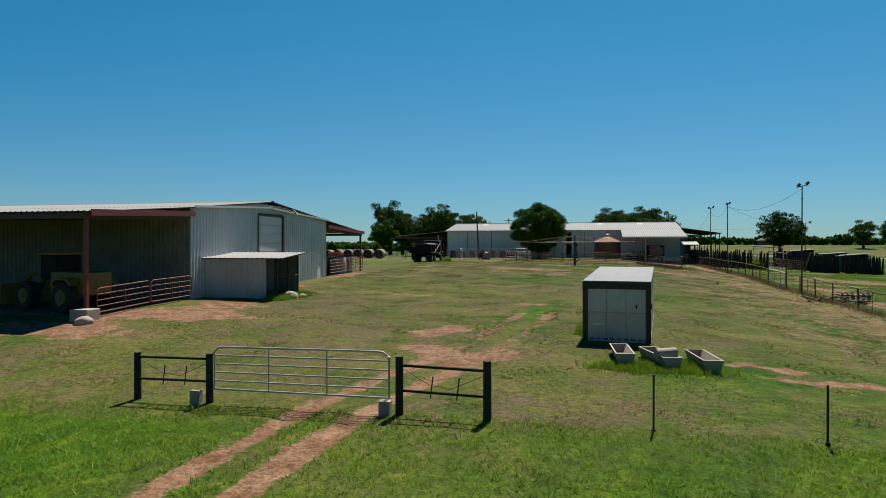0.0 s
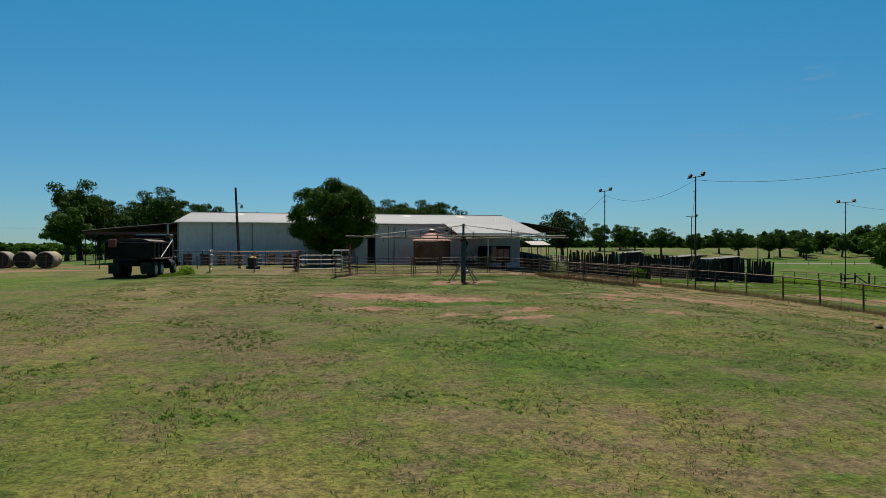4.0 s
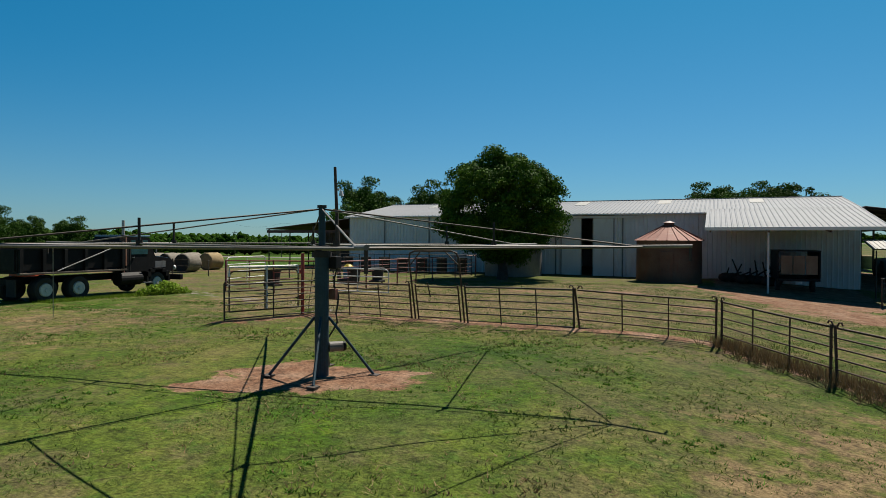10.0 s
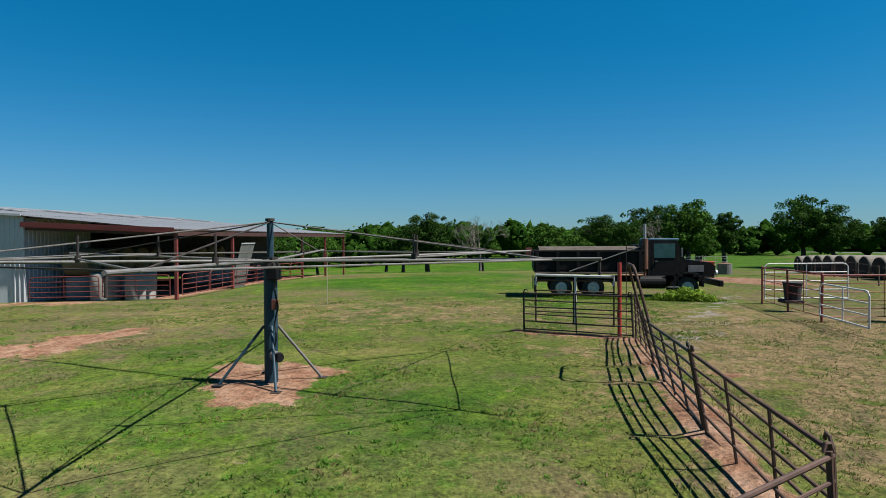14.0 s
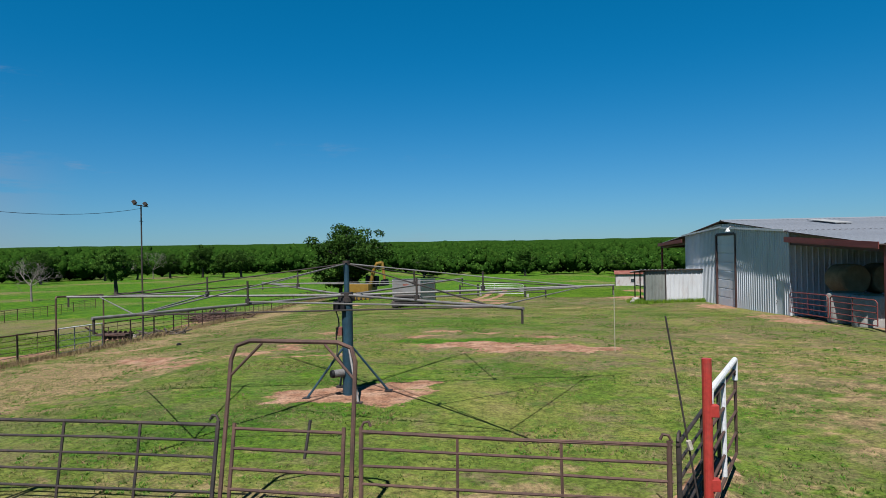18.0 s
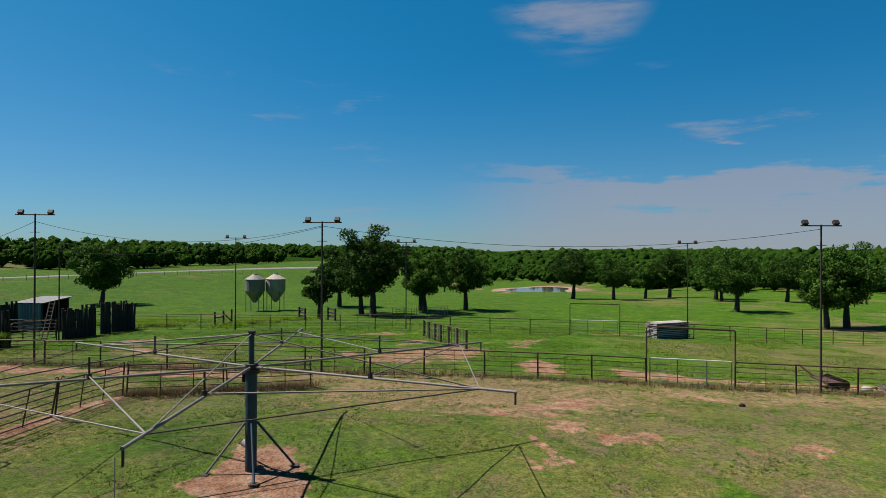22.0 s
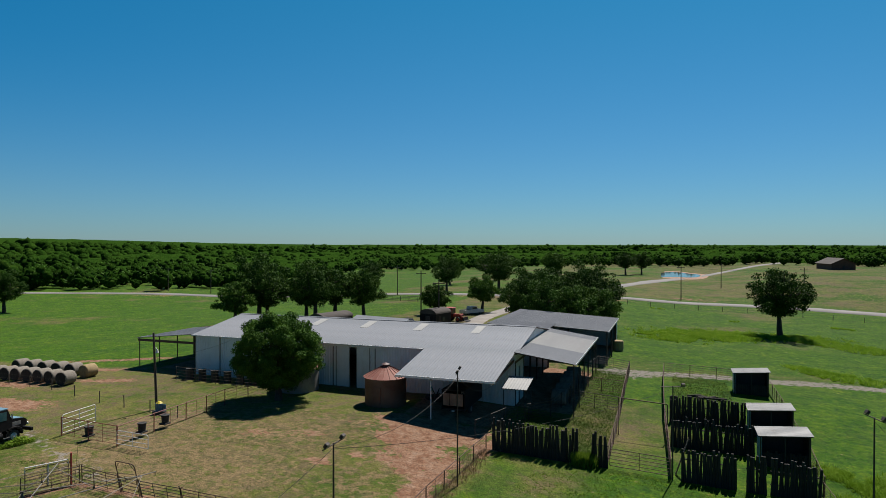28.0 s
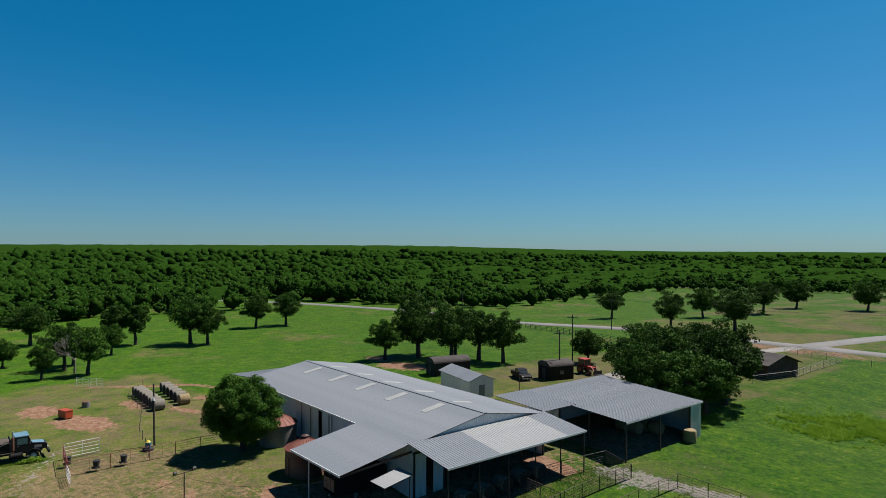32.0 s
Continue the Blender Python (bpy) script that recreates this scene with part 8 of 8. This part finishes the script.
pens = (([(28.0, 97.4), (27.7, 105), (27.3, 113), (27.0, 126), (27.0, 132.6)], "rusted pipe alley fence between the pens"),
        ([(27.0, 132.6), (33, 133.2), (38.2, 133.0), (38.3, 120)], "rusted pipe fence round the shed pen"),
        ([(23.5, 97.5), (23.4, 106.7), (23.2, 120), (23.0, 130.6)], "rusted pipe fence along the alley"),
        ([(23.2, 119.5), (18.4, 119.3)], "rusted pipe cross fence by the porch"),
        ([(38.3, 120), (38.2, 105), (37.8, 98)], "rusted pipe fence behind the pale sheds"))
for pts, lab in pens:
    rail_fence("pen_fence", pts, lab, 6, 1.45, 2.9, M["rust_pipe"], rail_r=0.017, group="pen fences")
rail_fence("porch_fence", [(12.6, 99.6), (14.0, 104.5), (17.2, 109.0), (18.2, 115), (18.6, 125), (19.2, 131.5), (23.0, 130.6)], "dark rusted pipe fence along the porch", 6, 1.5, 2.9, M["dark_pipe"], rail_r=0.02, group="pen fences")
rail_fence("porch_fence", [(18.3, 113.6), (23.3, 113.2)], "dark rusted cross fence in the weedy pen", 6, 1.5, 2.5, M["dark_pipe"], rail_r=0.018, group="pen fences")
swing_gate((23.7, 97.5), (27.9, 97.4), "rusted pipe gate between two palisades", M["rust_pipe"], 6, 1.5, 0.25)
e = thing("pen_arch", (23.6, 106.5, hz(23.6, 106.5)), "tall pipe arch over the pen alley", "gate frame")
part("frame", pipe_run(B(), [(0, 0, -0.1), (0, 0, 3.2), (0.05, 0, 3.25), (4.0, 0, 3.0), (4.05, 0, 2.95), (4.05, 0, -0.3)], 0.045, 8), M["rust_pipe"], e)
part("tie", tube(B(), (0, 0, 2.6), (0.6, 0, 3.2), 0.02), M["rust_pipe"], e)
for k in range(12):
    x, y = 29.5 + 0.28 * k, 122.5 + 0.15 * math.sin(k)
    tagged(part("old_log", tube(B(), (0, 0, 0.1), (0.9, random.uniform(-0.6, 0.6), 0.2), 0.11, 0.09, 8), M["dark_wood"], m=Matrix.Translation((x, y, hz(x, y)))), "dark rotting log on the pen grass", "log", "pen logs")
# leaning ladder by the palisade
e = thing("ladder", Matrix.Translation((28.3, 98.6, hz(28.3, 98.6))) @ Matrix.Rotation(radians(18), 4, "Y"), "pale wooden ladder leaning by the pens", "ladder")
for s in (-0.2, 0.2):
    part("stile", box(B(), -0.03, 0.03, s - 0.03, s + 0.03, 0, 2.9), M["old_wood"], e)
for k in range(9):
    part("rung", tube(B(), (0, -0.2, 0.3 + 0.3 * k), (0, 0.2, 0.3 + 0.3 * k), 0.022), M["old_wood"], e)


# ---- north yard ----
def cabin(x, y, turn, w, d, h, rise, wall, roof, label, arch=False, name="garden_shed", over=0.3):
    e = thing(name, Matrix.Translation((x, y, hz(x, y))) @ Matrix.Rotation(radians(turn), 4, "Z"), label, "shed", "yard sheds")
    part("wall", box(B(), -w / 2, w / 2, -d / 2, d / 2, -0.2, h, 0.02), wall, e)
    if arch:
        pts = [(w / 2 * 1.04 * math.cos(a), h + rise * math.sin(a)) for a in np.linspace(0, math.pi, 13)]
        part("roof", prism(B(), pts, -d / 2 - 0.1, d / 2 + 0.1), roof, e)
    else:
        part("gable", prism(B(), [(-w / 2, h), (w / 2, h), (0, h + rise)], -d / 2, d / 2), wall, e)
        for s in (-1, 1):
            part("roof_slope", prism(B(), [(s * (w / 2 + over), h - rise * over / (w / 2) + 0.02), (0, h + rise + 0.02), (0, h + rise + 0.12), (s * (w / 2 + over), h - rise * over / (w / 2) + 0.12)], -d / 2 - over, d / 2 + over), roof, e)
    for k in range(7):
        xx = -w / 2 + 0.1 + k * (w - 0.2) / 6
        part("batten", box(B(), xx - 0.03, xx + 0.03, -d / 2 - 0.03, -d / 2, 0, h), wall, e)
    dr = part("door", box(B(), -0.5, 0.5, -d / 2 - 0.07, -d / 2 - 0.03, 0.05, min(2.0, h - 0.1), 0.01), roof, e)
    part("handle", box(B(), 0.35, 0.4, -d / 2 - 0.1, -d / 2 - 0.07, 0.95, 1.1), M["grey_pipe"], dr)
    part("window", box(B(), w / 2, w / 2 + 0.03, -0.4, 0.4, 1.0, 1.7, 0.005), M["dark_glass"], e)
    return e


cabin(-29.2, 149.5, -14, 3.6, 7.2, 2.3, 0.9, M["dark_wood"], M["shingle"], "dark wooden shed with an arched roof", True)
cabin(-15.8, 142.2, 77, 4.2, 10.0, 2.7, 0.8, M["galv"], M["roof_steel"], "low ribbed steel shed behind the barn")
cabin(-13.9, 161.5, -14, 3.6, 5.0, 2.4, 0.9, M["black"], M["shingle"], "black portable shed with an arched roof", True)
cabin(5.5, 195.0, 77, 8.0, 11.0, 2.5, 1.4, M["brick"], M["shingle"], "low dark brick house with a hipped brown roof", name="farmhouse", over=0.6)
cabin(-34.4, -45.4, 80, 3.0, 6.6, 2.7, 0.5, M["peeling"], M["rust_roof"], "weathered white stock shelter in the field", name="stock_shelter")
for x, y, turn, w, d, lab in ((106, 428, 10, 11, 19, "distant dark-roofed house on the rise"), (560, 190, 60, 10, 30, "long distant barn with a red roof"), (640, 90, 40, 10, 22, "distant white farm building"), (560, 62, 10, 8, 12, "distant white cottage among trees")):
    cabin(x, y, turn, w, d, 3.2, 2.6, M["white_paint"] if "white" in lab or "red" in lab else M["brick"], M["rust_roof"] if "red" in lab else M["shingle"] if "dark" in lab else M["galv"], lab, name="distant_house", over=0.8)
rail_fence("drive_fence", [(-30, 205), (-76, 219)], "dark board fence near the road", 4, 1.3, 3.0, M["dark_wood"], 0.07, 0.045, 0.045, 0)
rail_fence("house_fence", [(10.0, 184), (12.5, 195), (11.5, 219), (-1.0, 222)], "grey pipe fence round the house lot", 5, 1.3, 3.4, M["grey_pipe"], rail_r=0.018)
rail_fence("road_fence", [(17, 218), (45, 222), (85, 208), (112, 188), (150, 176), (230, 158)], "thin wire fence beside the road", 3, 1.2, 6.0, M["old_wood"], 0.06, 0.01, 0.01, 0)


def power_pole(x, y, h, turn, label):
    e = thing("power_pole", Matrix.Translation((x, y, hz(x, y))) @ Matrix.Rotation(radians(turn), 4, "Z"), label, "utility pole", "power poles")
    part("pole", tube(B(), (0, 0, -0.3), (0, 0, h), 0.15, 0.1, 10), M["old_wood"], e)
    part("crossarm", box(B(), -1.1, 1.1, -0.06, 0.06, h - 0.7, h - 0.55), M["old_wood"], e)
    for s in (-1, 0, 1):
        part("insulator", tube(B(), (s * 0.95, 0, h - 0.55), (s * 0.95, 0, h - 0.38), 0.05, 0.03, 8), M["grey_pipe"], e)
    return e


for x, y, h, t in ((-13.4, 161.9, 8.5, 20), (-23, 177, 9.5, 20), (-51, 228, 9, 0), (-130, 240, 9, 0), (30, 246, 10, 0), (62, 250, 10, 10), (120, 210, 9, 30), (190, 190, 9, 30), (-155, 246, 9, 0), (44, 300, 9, 60)):
    power_pole(x, y, h, t, "wooden power pole along the road" if abs(y - 235) < 80 else "wooden power pole in the yard")
wire([(-155, 246, 10.5), (-130, 240, 10.5), (-51, 228, 10.5), (30, 246, 11), (62, 250, 11)], 1.2, "power lines along the road", 0.02)
e = thing("steel_post", (-7.2, 145.5, hz(-7.2, 145.5)), "slim rusty post behind the barn", "post")
part("shaft", tube(B(), (0, 0, -0.1), (0, 0, 3.6), 0.06), M["rust_pipe"], e)
part("cap", tube(B(), (0, 0, 3.6), (0, 0, 3.68), 0.07), M["rust_pipe"], e)


# ---- east pasture ----
def feed_bin(x, y, label, tint):
    e = thing("feed_bin", Matrix.Translation((x, y, hz(x, y))) @ Matrix.Scale(1.25, 4), label, "feed bin", "feed bins")
    part("cylinder", tube(B(), (0, 0, 2.6), (0, 0, 4.1), 1.25, n=24), tint, e, smooth_shade=False)
    part("roof", tube(B(), (0, 0, 4.1), (0, 0, 4.75), 1.3, 0.25, 24), tint, e)
    part("hopper", tube(B(), (0, 0, 1.1), (0, 0, 2.6), 0.2, 1.25, 24), tint, e)
    part("lid", tube(B(), (0, 0, 4.75), (0, 0, 4.85), 0.3, n=16), tint, e)
    for k in range(4):
        a = radians(45 + 90 * k)
        part("leg", tube(B(), (1.2 * math.cos(a), 1.2 * math.sin(a), -0.2), (1.2 * math.cos(a), 1.2 * math.sin(a), 3.2), 0.05), M["grey_pipe"], e)
    return e


feed_bin(84.4, 104.2, "dull grey feed bin on steel legs", M["zinc"])
feed_bin(86.2, 101.4, "faded pink-grey feed bin on steel legs", M["concrete"])
for x, y, t in ((51.4, 86.3, 37), (53.0, 83.5, 40)):
    e = thing("hay_feeder", Matrix.Translation((x, y, hz(x, y))) @ Matrix.Rotation(radians(t), 4, "Z"), "dark wooden feeder frame in the pasture", "feeder", "wooden feeders")
    for xx in (-0.9, 0.9):
        part("post", box(B(), xx - 0.08, xx + 0.08, -0.08, 0.08, -0.1, 1.35), M["dark_wood"], e)
    for z in (0.4, 0.8, 1.2):
        part("board", box(B(), -1.0, 1.0, -0.12, -0.08, z - 0.09, z + 0.09), M["dark_wood"], e)
e = thing("fence_brace", (40.3, 91.0, hz(40.3, 91.0)), "dark wooden post brace behind the pipe fence", "fence brace")
for x in (0, 1.4, 2.8):
    part("post", tube(B(), (x, -0.14 * x, -0.2), (x, -0.14 * x, 1.4), 0.09, 0.085, 10), M["dark_wood"], e)
part("rail", tube(B(), (0, 0, 0.85), (1.4, -0.2, 0.85), 0.06, n=8), M["dark_wood"], e)
part("stay", tube(B(), (1.4, -0.2, 1.15), (2.8, -0.39, 0.25), 0.06, n=8), M["dark_wood"], e)
for k in range(5):
    panel((70.0 + k * 1.7, 79.5 - k * 1.4), (71.6 + k * 1.7, 78.2 - k * 1.4), "grey cattle panel leaning in the pasture", M["grey_pipe"] if k > 1 else M["dark_pipe"], 6, 1.5, 2, group="pasture panels")
rail_fence("crib_fence", [(35.5, 71.3), (31.5, 69.6), (27.5, 67.5)], "short sagging board and wire fence end", 4, 1.3, 1.5, M["old_wood"], 0.10, 0.02, 0.02, 2)
# stacked boards
e = thing("pallet_stack", Matrix.Translation((42.6, 50.2, hz(42.6, 50.2))) @ Matrix.Rotation(radians(-60), 4, "Z"), "grey stack of old boards by the far fence", "board stack")
for k in range(9):
    for j in range(3):
        part("board", box(B(), -1.9 + random.uniform(-0.1, 0.1), 1.9 + random.uniform(-0.1, 0.1), -0.75 + j * 0.5, -0.3 + j * 0.5, 0.02 + k * 0.16, 0.12 + k * 0.16, 0.01), M["pallet"], e)
# rusty implement by the arena fence
e = thing("old_harrow", Matrix.Translation((17.1, 48.9, hz(17.1, 48.9))), "rusty old harrow by the arena fence", "implement")
part("frame", box(B(), -0.9, 0.9, -0.5, 0.5, 0.35, 0.45), M["rust_pipe"], e)
for k in range(6):
    part("disc", tube(B(), (-0.8 + 0.32 * k, -0.3, 0.3), (-0.76 + 0.32 * k, -0.3, 0.3), 0.28, n=16), M["rust_pipe"], e)
part("drawbar", tube(B(), (0.8, 0.3, 0.4), (1.3, 0.9, 0.95), 0.05), M["rust_pipe"], e)
part("seat", tube(B(), (0.3, 0.2, 0.45), (0.3, 0.2, 0.85), 0.03), M["rust_pipe"], e)


def brush_pile(x, y, rx, ry, h, n, label, mat, seed, long=1.6):
    rng = random.Random(seed)
    bm = B()
    for _ in range(n):
        a, f = rng.uniform(0, 6.28), math.sqrt(rng.random())
        px, py = rx * f * math.cos(a), ry * f * math.sin(a)
        pz = h * (1 - f) * rng.random() + 0.1
        d = Vector((rng.gauss(0, 1), rng.gauss(0, 0.5), rng.gauss(0, 0.22))).normalized() * rng.uniform(0.5, long)
        p = Vector((px, py, pz))
        q = p + d
        q.z = max(q.z, 0.04)
        tube(bm, p, q, 0.06 * rng.uniform(0.5, 1.4), 0.04, 6)
    return tagged(part("brush_pile", bm, mat, m=Matrix.Translation((x, y, hz(x, y)))), label, "brush pile", "brush piles", kind="stuff")


brush_pile(18.6, 29.5, 2.8, 2.0, 0.9, 130, "tangled brown pile of branches at the fence", M["rust_pipe"], 1)
brush_pile(20.5, 25.5, 2.2, 1.6, 0.7, 80, "tangled grey pile of branches", M["old_wood"], 2)
brush_pile(15.2, 46.8, 1.6, 0.6, 0.3, 40, "scattered dry sticks under the fence", M["old_wood"], 3, 0.9)
for k in range(20):
    x, y, z = 0.5 + 0.17 * (k % 6) - 1.0, 33.6, 0.15 + 0.24 * (k // 6)
    me_log = tube(B(), (-1.1 + random.uniform(-0.3, 0.3), 0, 0), (1.1 + random.uniform(-0.3, 0.3), random.uniform(-0.2, 0.2), random.uniform(-0.05, 0.05)), 0.11, 0.10, 9)
    tagged(part("fence_log", me_log, M["dark_wood"] if k % 3 else M["old_wood"], m=Matrix.Translation((1.15 + random.uniform(-0.15, 0.15), 32.9 + 0.24 * (k % 6), hz(0.5, 33.5) + z)) @ Matrix.Rotation(radians(random.uniform(-8, 8)), 4, "Z")), "dark log stacked behind the trailer", "log", "stacked logs")

e = thing("steel_rod", (-7.72, 79.0, hz(-7.7, 79.0)), "thin dark steel rod tied upright to the corral panel", "rod")
part("rod", tube(B(), (-0.12, 0, 0.1), (0.26, -0.06, 2.62), 0.011, n=6), M["dark_pipe"], e)
part("tie", tube(B(), (0.02, 0.0, 1.12), (0.05, 0.0, 1.22), 0.03, n=6), M["rope"], e)


# ---- grass and weeds ----
def blades(xy, count, tall, wide, seed, bend=0.5):
    """Tufts of pointed blades at plan points: arrays of vertices and triangles."""
    rng = np.random.default_rng(seed)
    n = len(xy)
    z = height(xy[:, 0], xy[:, 1])
    V = []
    for _ in range(count):
        a = rng.uniform(0, 2 * np.pi, n)
        h = tall * rng.uniform(0.5, 1.2, n)
        off = rng.normal(size=(n, 2)) * wide * 2.2
        lean = rng.normal(size=(n, 2)) * bend * h[:, None]
        bx, by = xy[:, 0] + off[:, 0], xy[:, 1] + off[:, 1]
        w = wide * rng.uniform(0.6, 1.3, n)
        p0 = np.stack([bx - w * np.cos(a), by - w * np.sin(a), z - 0.02], 1)
        p1 = np.stack([bx + w * np.cos(a), by + w * np.sin(a), z - 0.02], 1)
        p2 = np.stack([bx + lean[:, 0], by + lean[:, 1], z + h], 1)
        V.append(np.stack([p0, p1, p2], 1))
    V = np.concatenate(V).reshape(-1, 3)
    return V, np.arange(len(V)).reshape(-1, 3)


def scatter(n, x0, x1, y0, y1, seed):
    rng = np.random.default_rng(seed)
    return np.stack([rng.uniform(x0, x1, n), rng.uniform(y0, y1, n)], 1)


def bare(p):
    x, y = p[:, 0], p[:, 1]
    m = np.maximum.reduce([spots(x, y, s) for s in (SPOTS_PEN, SPOTS_GATE, SPOTS_BARN)])
    m = np.maximum(m, np.maximum(ribbon(x, y, RUT_L, 0.4, 0.3), ribbon(x, y, RUT_R, 0.4, 0.3)) * (y < 24))
    return m


def patchy(p, scale, cut, seed):
    v = np.array([noise.noise((x * scale, y * scale, seed)) for x, y in p])
    return v > cut


def lay(name, p, count, tall, wide, mat, label, seed, bend=0.5):
    v, f = blades(p, count, tall, wide, seed, bend)
    return tagged(new(name, fast_mesh(name, v, f, mat)), label, "grass", kind="stuff")


p = scatter(130000, -20, 14, 13, 82, 1)
p = p[(bare(p) < 0.5)]
lay("mown_grass", p[patchy(p, 0.5, -0.12, 2.0)], 3, 0.045, 0.010, M["grass"], "short mown grass tufts over the yard", 11, 1.5)
q = scatter(60000, -20, 14, 13, 82, 2)
q = q[(bare(q) < 0.6) & patchy(q, 0.35, 0.08, 5.0)]
lay("dry_tufts", q, 3, 0.045, 0.011, M["drygrass"], "dry straw-coloured grass tufts", 12, 1.6)
r = scatter(42000, -22, 16, -2, 14.2, 3)
r = r[(bare(r) < 0.5)]
lay("lush_grass", r, 4, 0.09, 0.011, M["weed"], "long fresh green grass by the gate", 13, 1.0)
s_ = scatter(30000, -12, 16, 78, 100, 4)
s_ = s_[bare(s_) < 0.5]
lay("barnyard_grass", s_, 3, 0.05, 0.011, M["grass"], "mown grass tufts in the barnyard", 14, 1.5)
t_ = scatter(60000, 15, 48, 36, 97, 5)
t_ = t_[patchy(t_, 0.2, -0.1, 9.0) & (bare(t_) < 0.5)]
lay("arena_grass", t_, 3, 0.09, 0.018, M["weed"], "bright green arena grass", 15, 1.0)


def along(pts, n, spread, seed):
    rng = np.random.default_rng(seed)
    seg = list(zip(pts, pts[1:]))
    L_ = np.array([math.hypot(b[0] - a[0], b[1] - a[1]) for a, b in seg])
    k = rng.choice(len(seg), n, p=L_ / L_.sum())
    f = rng.random(n)
    a, b = np.array([s[0] for s in seg])[k], np.array([s[1] for s in seg])[k]
    return a + (b - a) * f[:, None] + rng.normal(size=(n, 2)) * spread


lay("fence_straw", along(PEN_EDGE[2:], 1500, 0.22, 6), 4, 0.38, 0.012, M["drygrass"], "tall dry grass along the pen wing", 21, 0.35)
lay("fence_straw", along(PEN_EDGE[:3], 1600, 0.25, 61), 3, 0.10, 0.012, M["drygrass"], "dry grass under the pen panels", 26, 0.6)
lay("arena_straw", along(ARENA_EDGE, 7000, 0.35, 7), 4, 0.34, 0.014, M["drygrass"], "tall brown grass along the arena fence", 22, 0.4)
lay("trailer_weeds", np.concatenate([along([(-0.5, 26), (0.1, 32.2)], 900, 0.15, 8), along([(0.6, 20.6), (3.4, 20.9)], 1500, 0.45, 9), along([(-0.2, 32.5), (0.8, 34.6)], 500, 0.4, 10)]), 5, 0.17, 0.013, M["weed"], "fresh green weeds round trailer and troughs", 23, 0.5)
lay("truck_weeds", along([(-19.6, 78), (-19.4, 85)], 1200, 0.3, 30), 5, 0.14, 0.015, M["weed"], "green weeds under the parked truck", 24, 0.6)
bush_rng = np.random.default_rng(43)
bush_at = [(-19.25, 82.5, 0.12), (-19.1, 83.0, 0.2), (-19.0, 83.6, 0.3), (-19.05, 84.1, 0.25), (-18.9, 84.6, 0.12)]
v, f = leaf_cloud([(x, y, hz(x, y) + z) for x, y, z in bush_at], [0.25, 0.34, 0.42, 0.36, 0.24], 1500, 0.06, bush_rng)
tagged(new("truck_bush", fast_mesh("truck_bush", v, f, M["weed"])), "leafy green bush at the truck's front wheel", "bush", kind="stuff")
lay("shed_weeds", np.concatenate([along([(-17.4, 33), (-17.2, 36.2)], 900, 0.3, 32), along([(-22, 36.2), (-17.4, 36.2)], 700, 0.25, 33)]), 4, 0.3, 0.018, M["weed"], "green weeds round the loafing shed", 27, 0.35)
lay("pen_weeds", np.concatenate([scatter(9000, 15, 23, 98, 109, 34), scatter(6000, 28, 34, 113, 132, 35), scatter(7000, 19, 23, 109, 130, 36)]), 3, 0.14, 0.016, M["grass"], "weedy green grass in the pens", 25, 0.9)
def weed_bed(x, y, rx, ry, turn, n, seed):
    """Points in a long uneven patch."""
    rng = np.random.default_rng(seed)
    q = rng.normal(size=(n, 2)) * (rx, ry)
    c, sn = math.cos(radians(turn)), math.sin(radians(turn))
    q = np.stack([x + q[:, 0] * c - q[:, 1] * sn, y + q[:, 0] * sn + q[:, 1] * c], 1)
    return q[patchy(q, 0.45, -0.1, seed)]


wd = scatter(16000, 20, 70, 140, 215, 37)
lay("field_weeds", np.concatenate([wd[patchy(wd, 0.06, 0.34, 3.0)], weed_bed(33, 172, 4.5, 2.2, 20, 2600, 71), weed_bed(41, 178, 6, 2.0, 10, 2600, 72), weed_bed(27, 166, 2.5, 2, 0, 900, 73)]), 12, 0.42, 0.05, M["field_weed"], "clumps of tall bright weeds in the field", 28, 0.9)
lay("field_weeds", np.concatenate([weed_bed(47.5, 88.8, 3.0, 0.7, -15, 2200, 74), weed_bed(42.5, 100.5, 2.6, 1.0, -50, 1800, 75), weed_bed(40.2, 96.5, 1.0, 0.7, -60, 600, 76)]), 12, 0.36, 0.04, M["field_weed"], "tall yellow-green weeds behind the arena fence", 29, 0.9)
lay("vine", np.concatenate([along([(21.3, 97.2), (22.4, 97.2)], 700, 0.12, 39)]), 6, 0.9, 0.05, M["weed"], "green vine climbing a palisade post", 30, 0.25)
cv = scatter(7500, -20, 14, 46, 82, 41)
cv = cv[(bare(cv) < 0.75) & patchy(cv, 0.3, -0.05, 8.0)]
lay("clover_tufts", cv, 16, 0.032, 0.014, M["clover"], "small dark green clover tufts in the lawn", 42, 1.5)
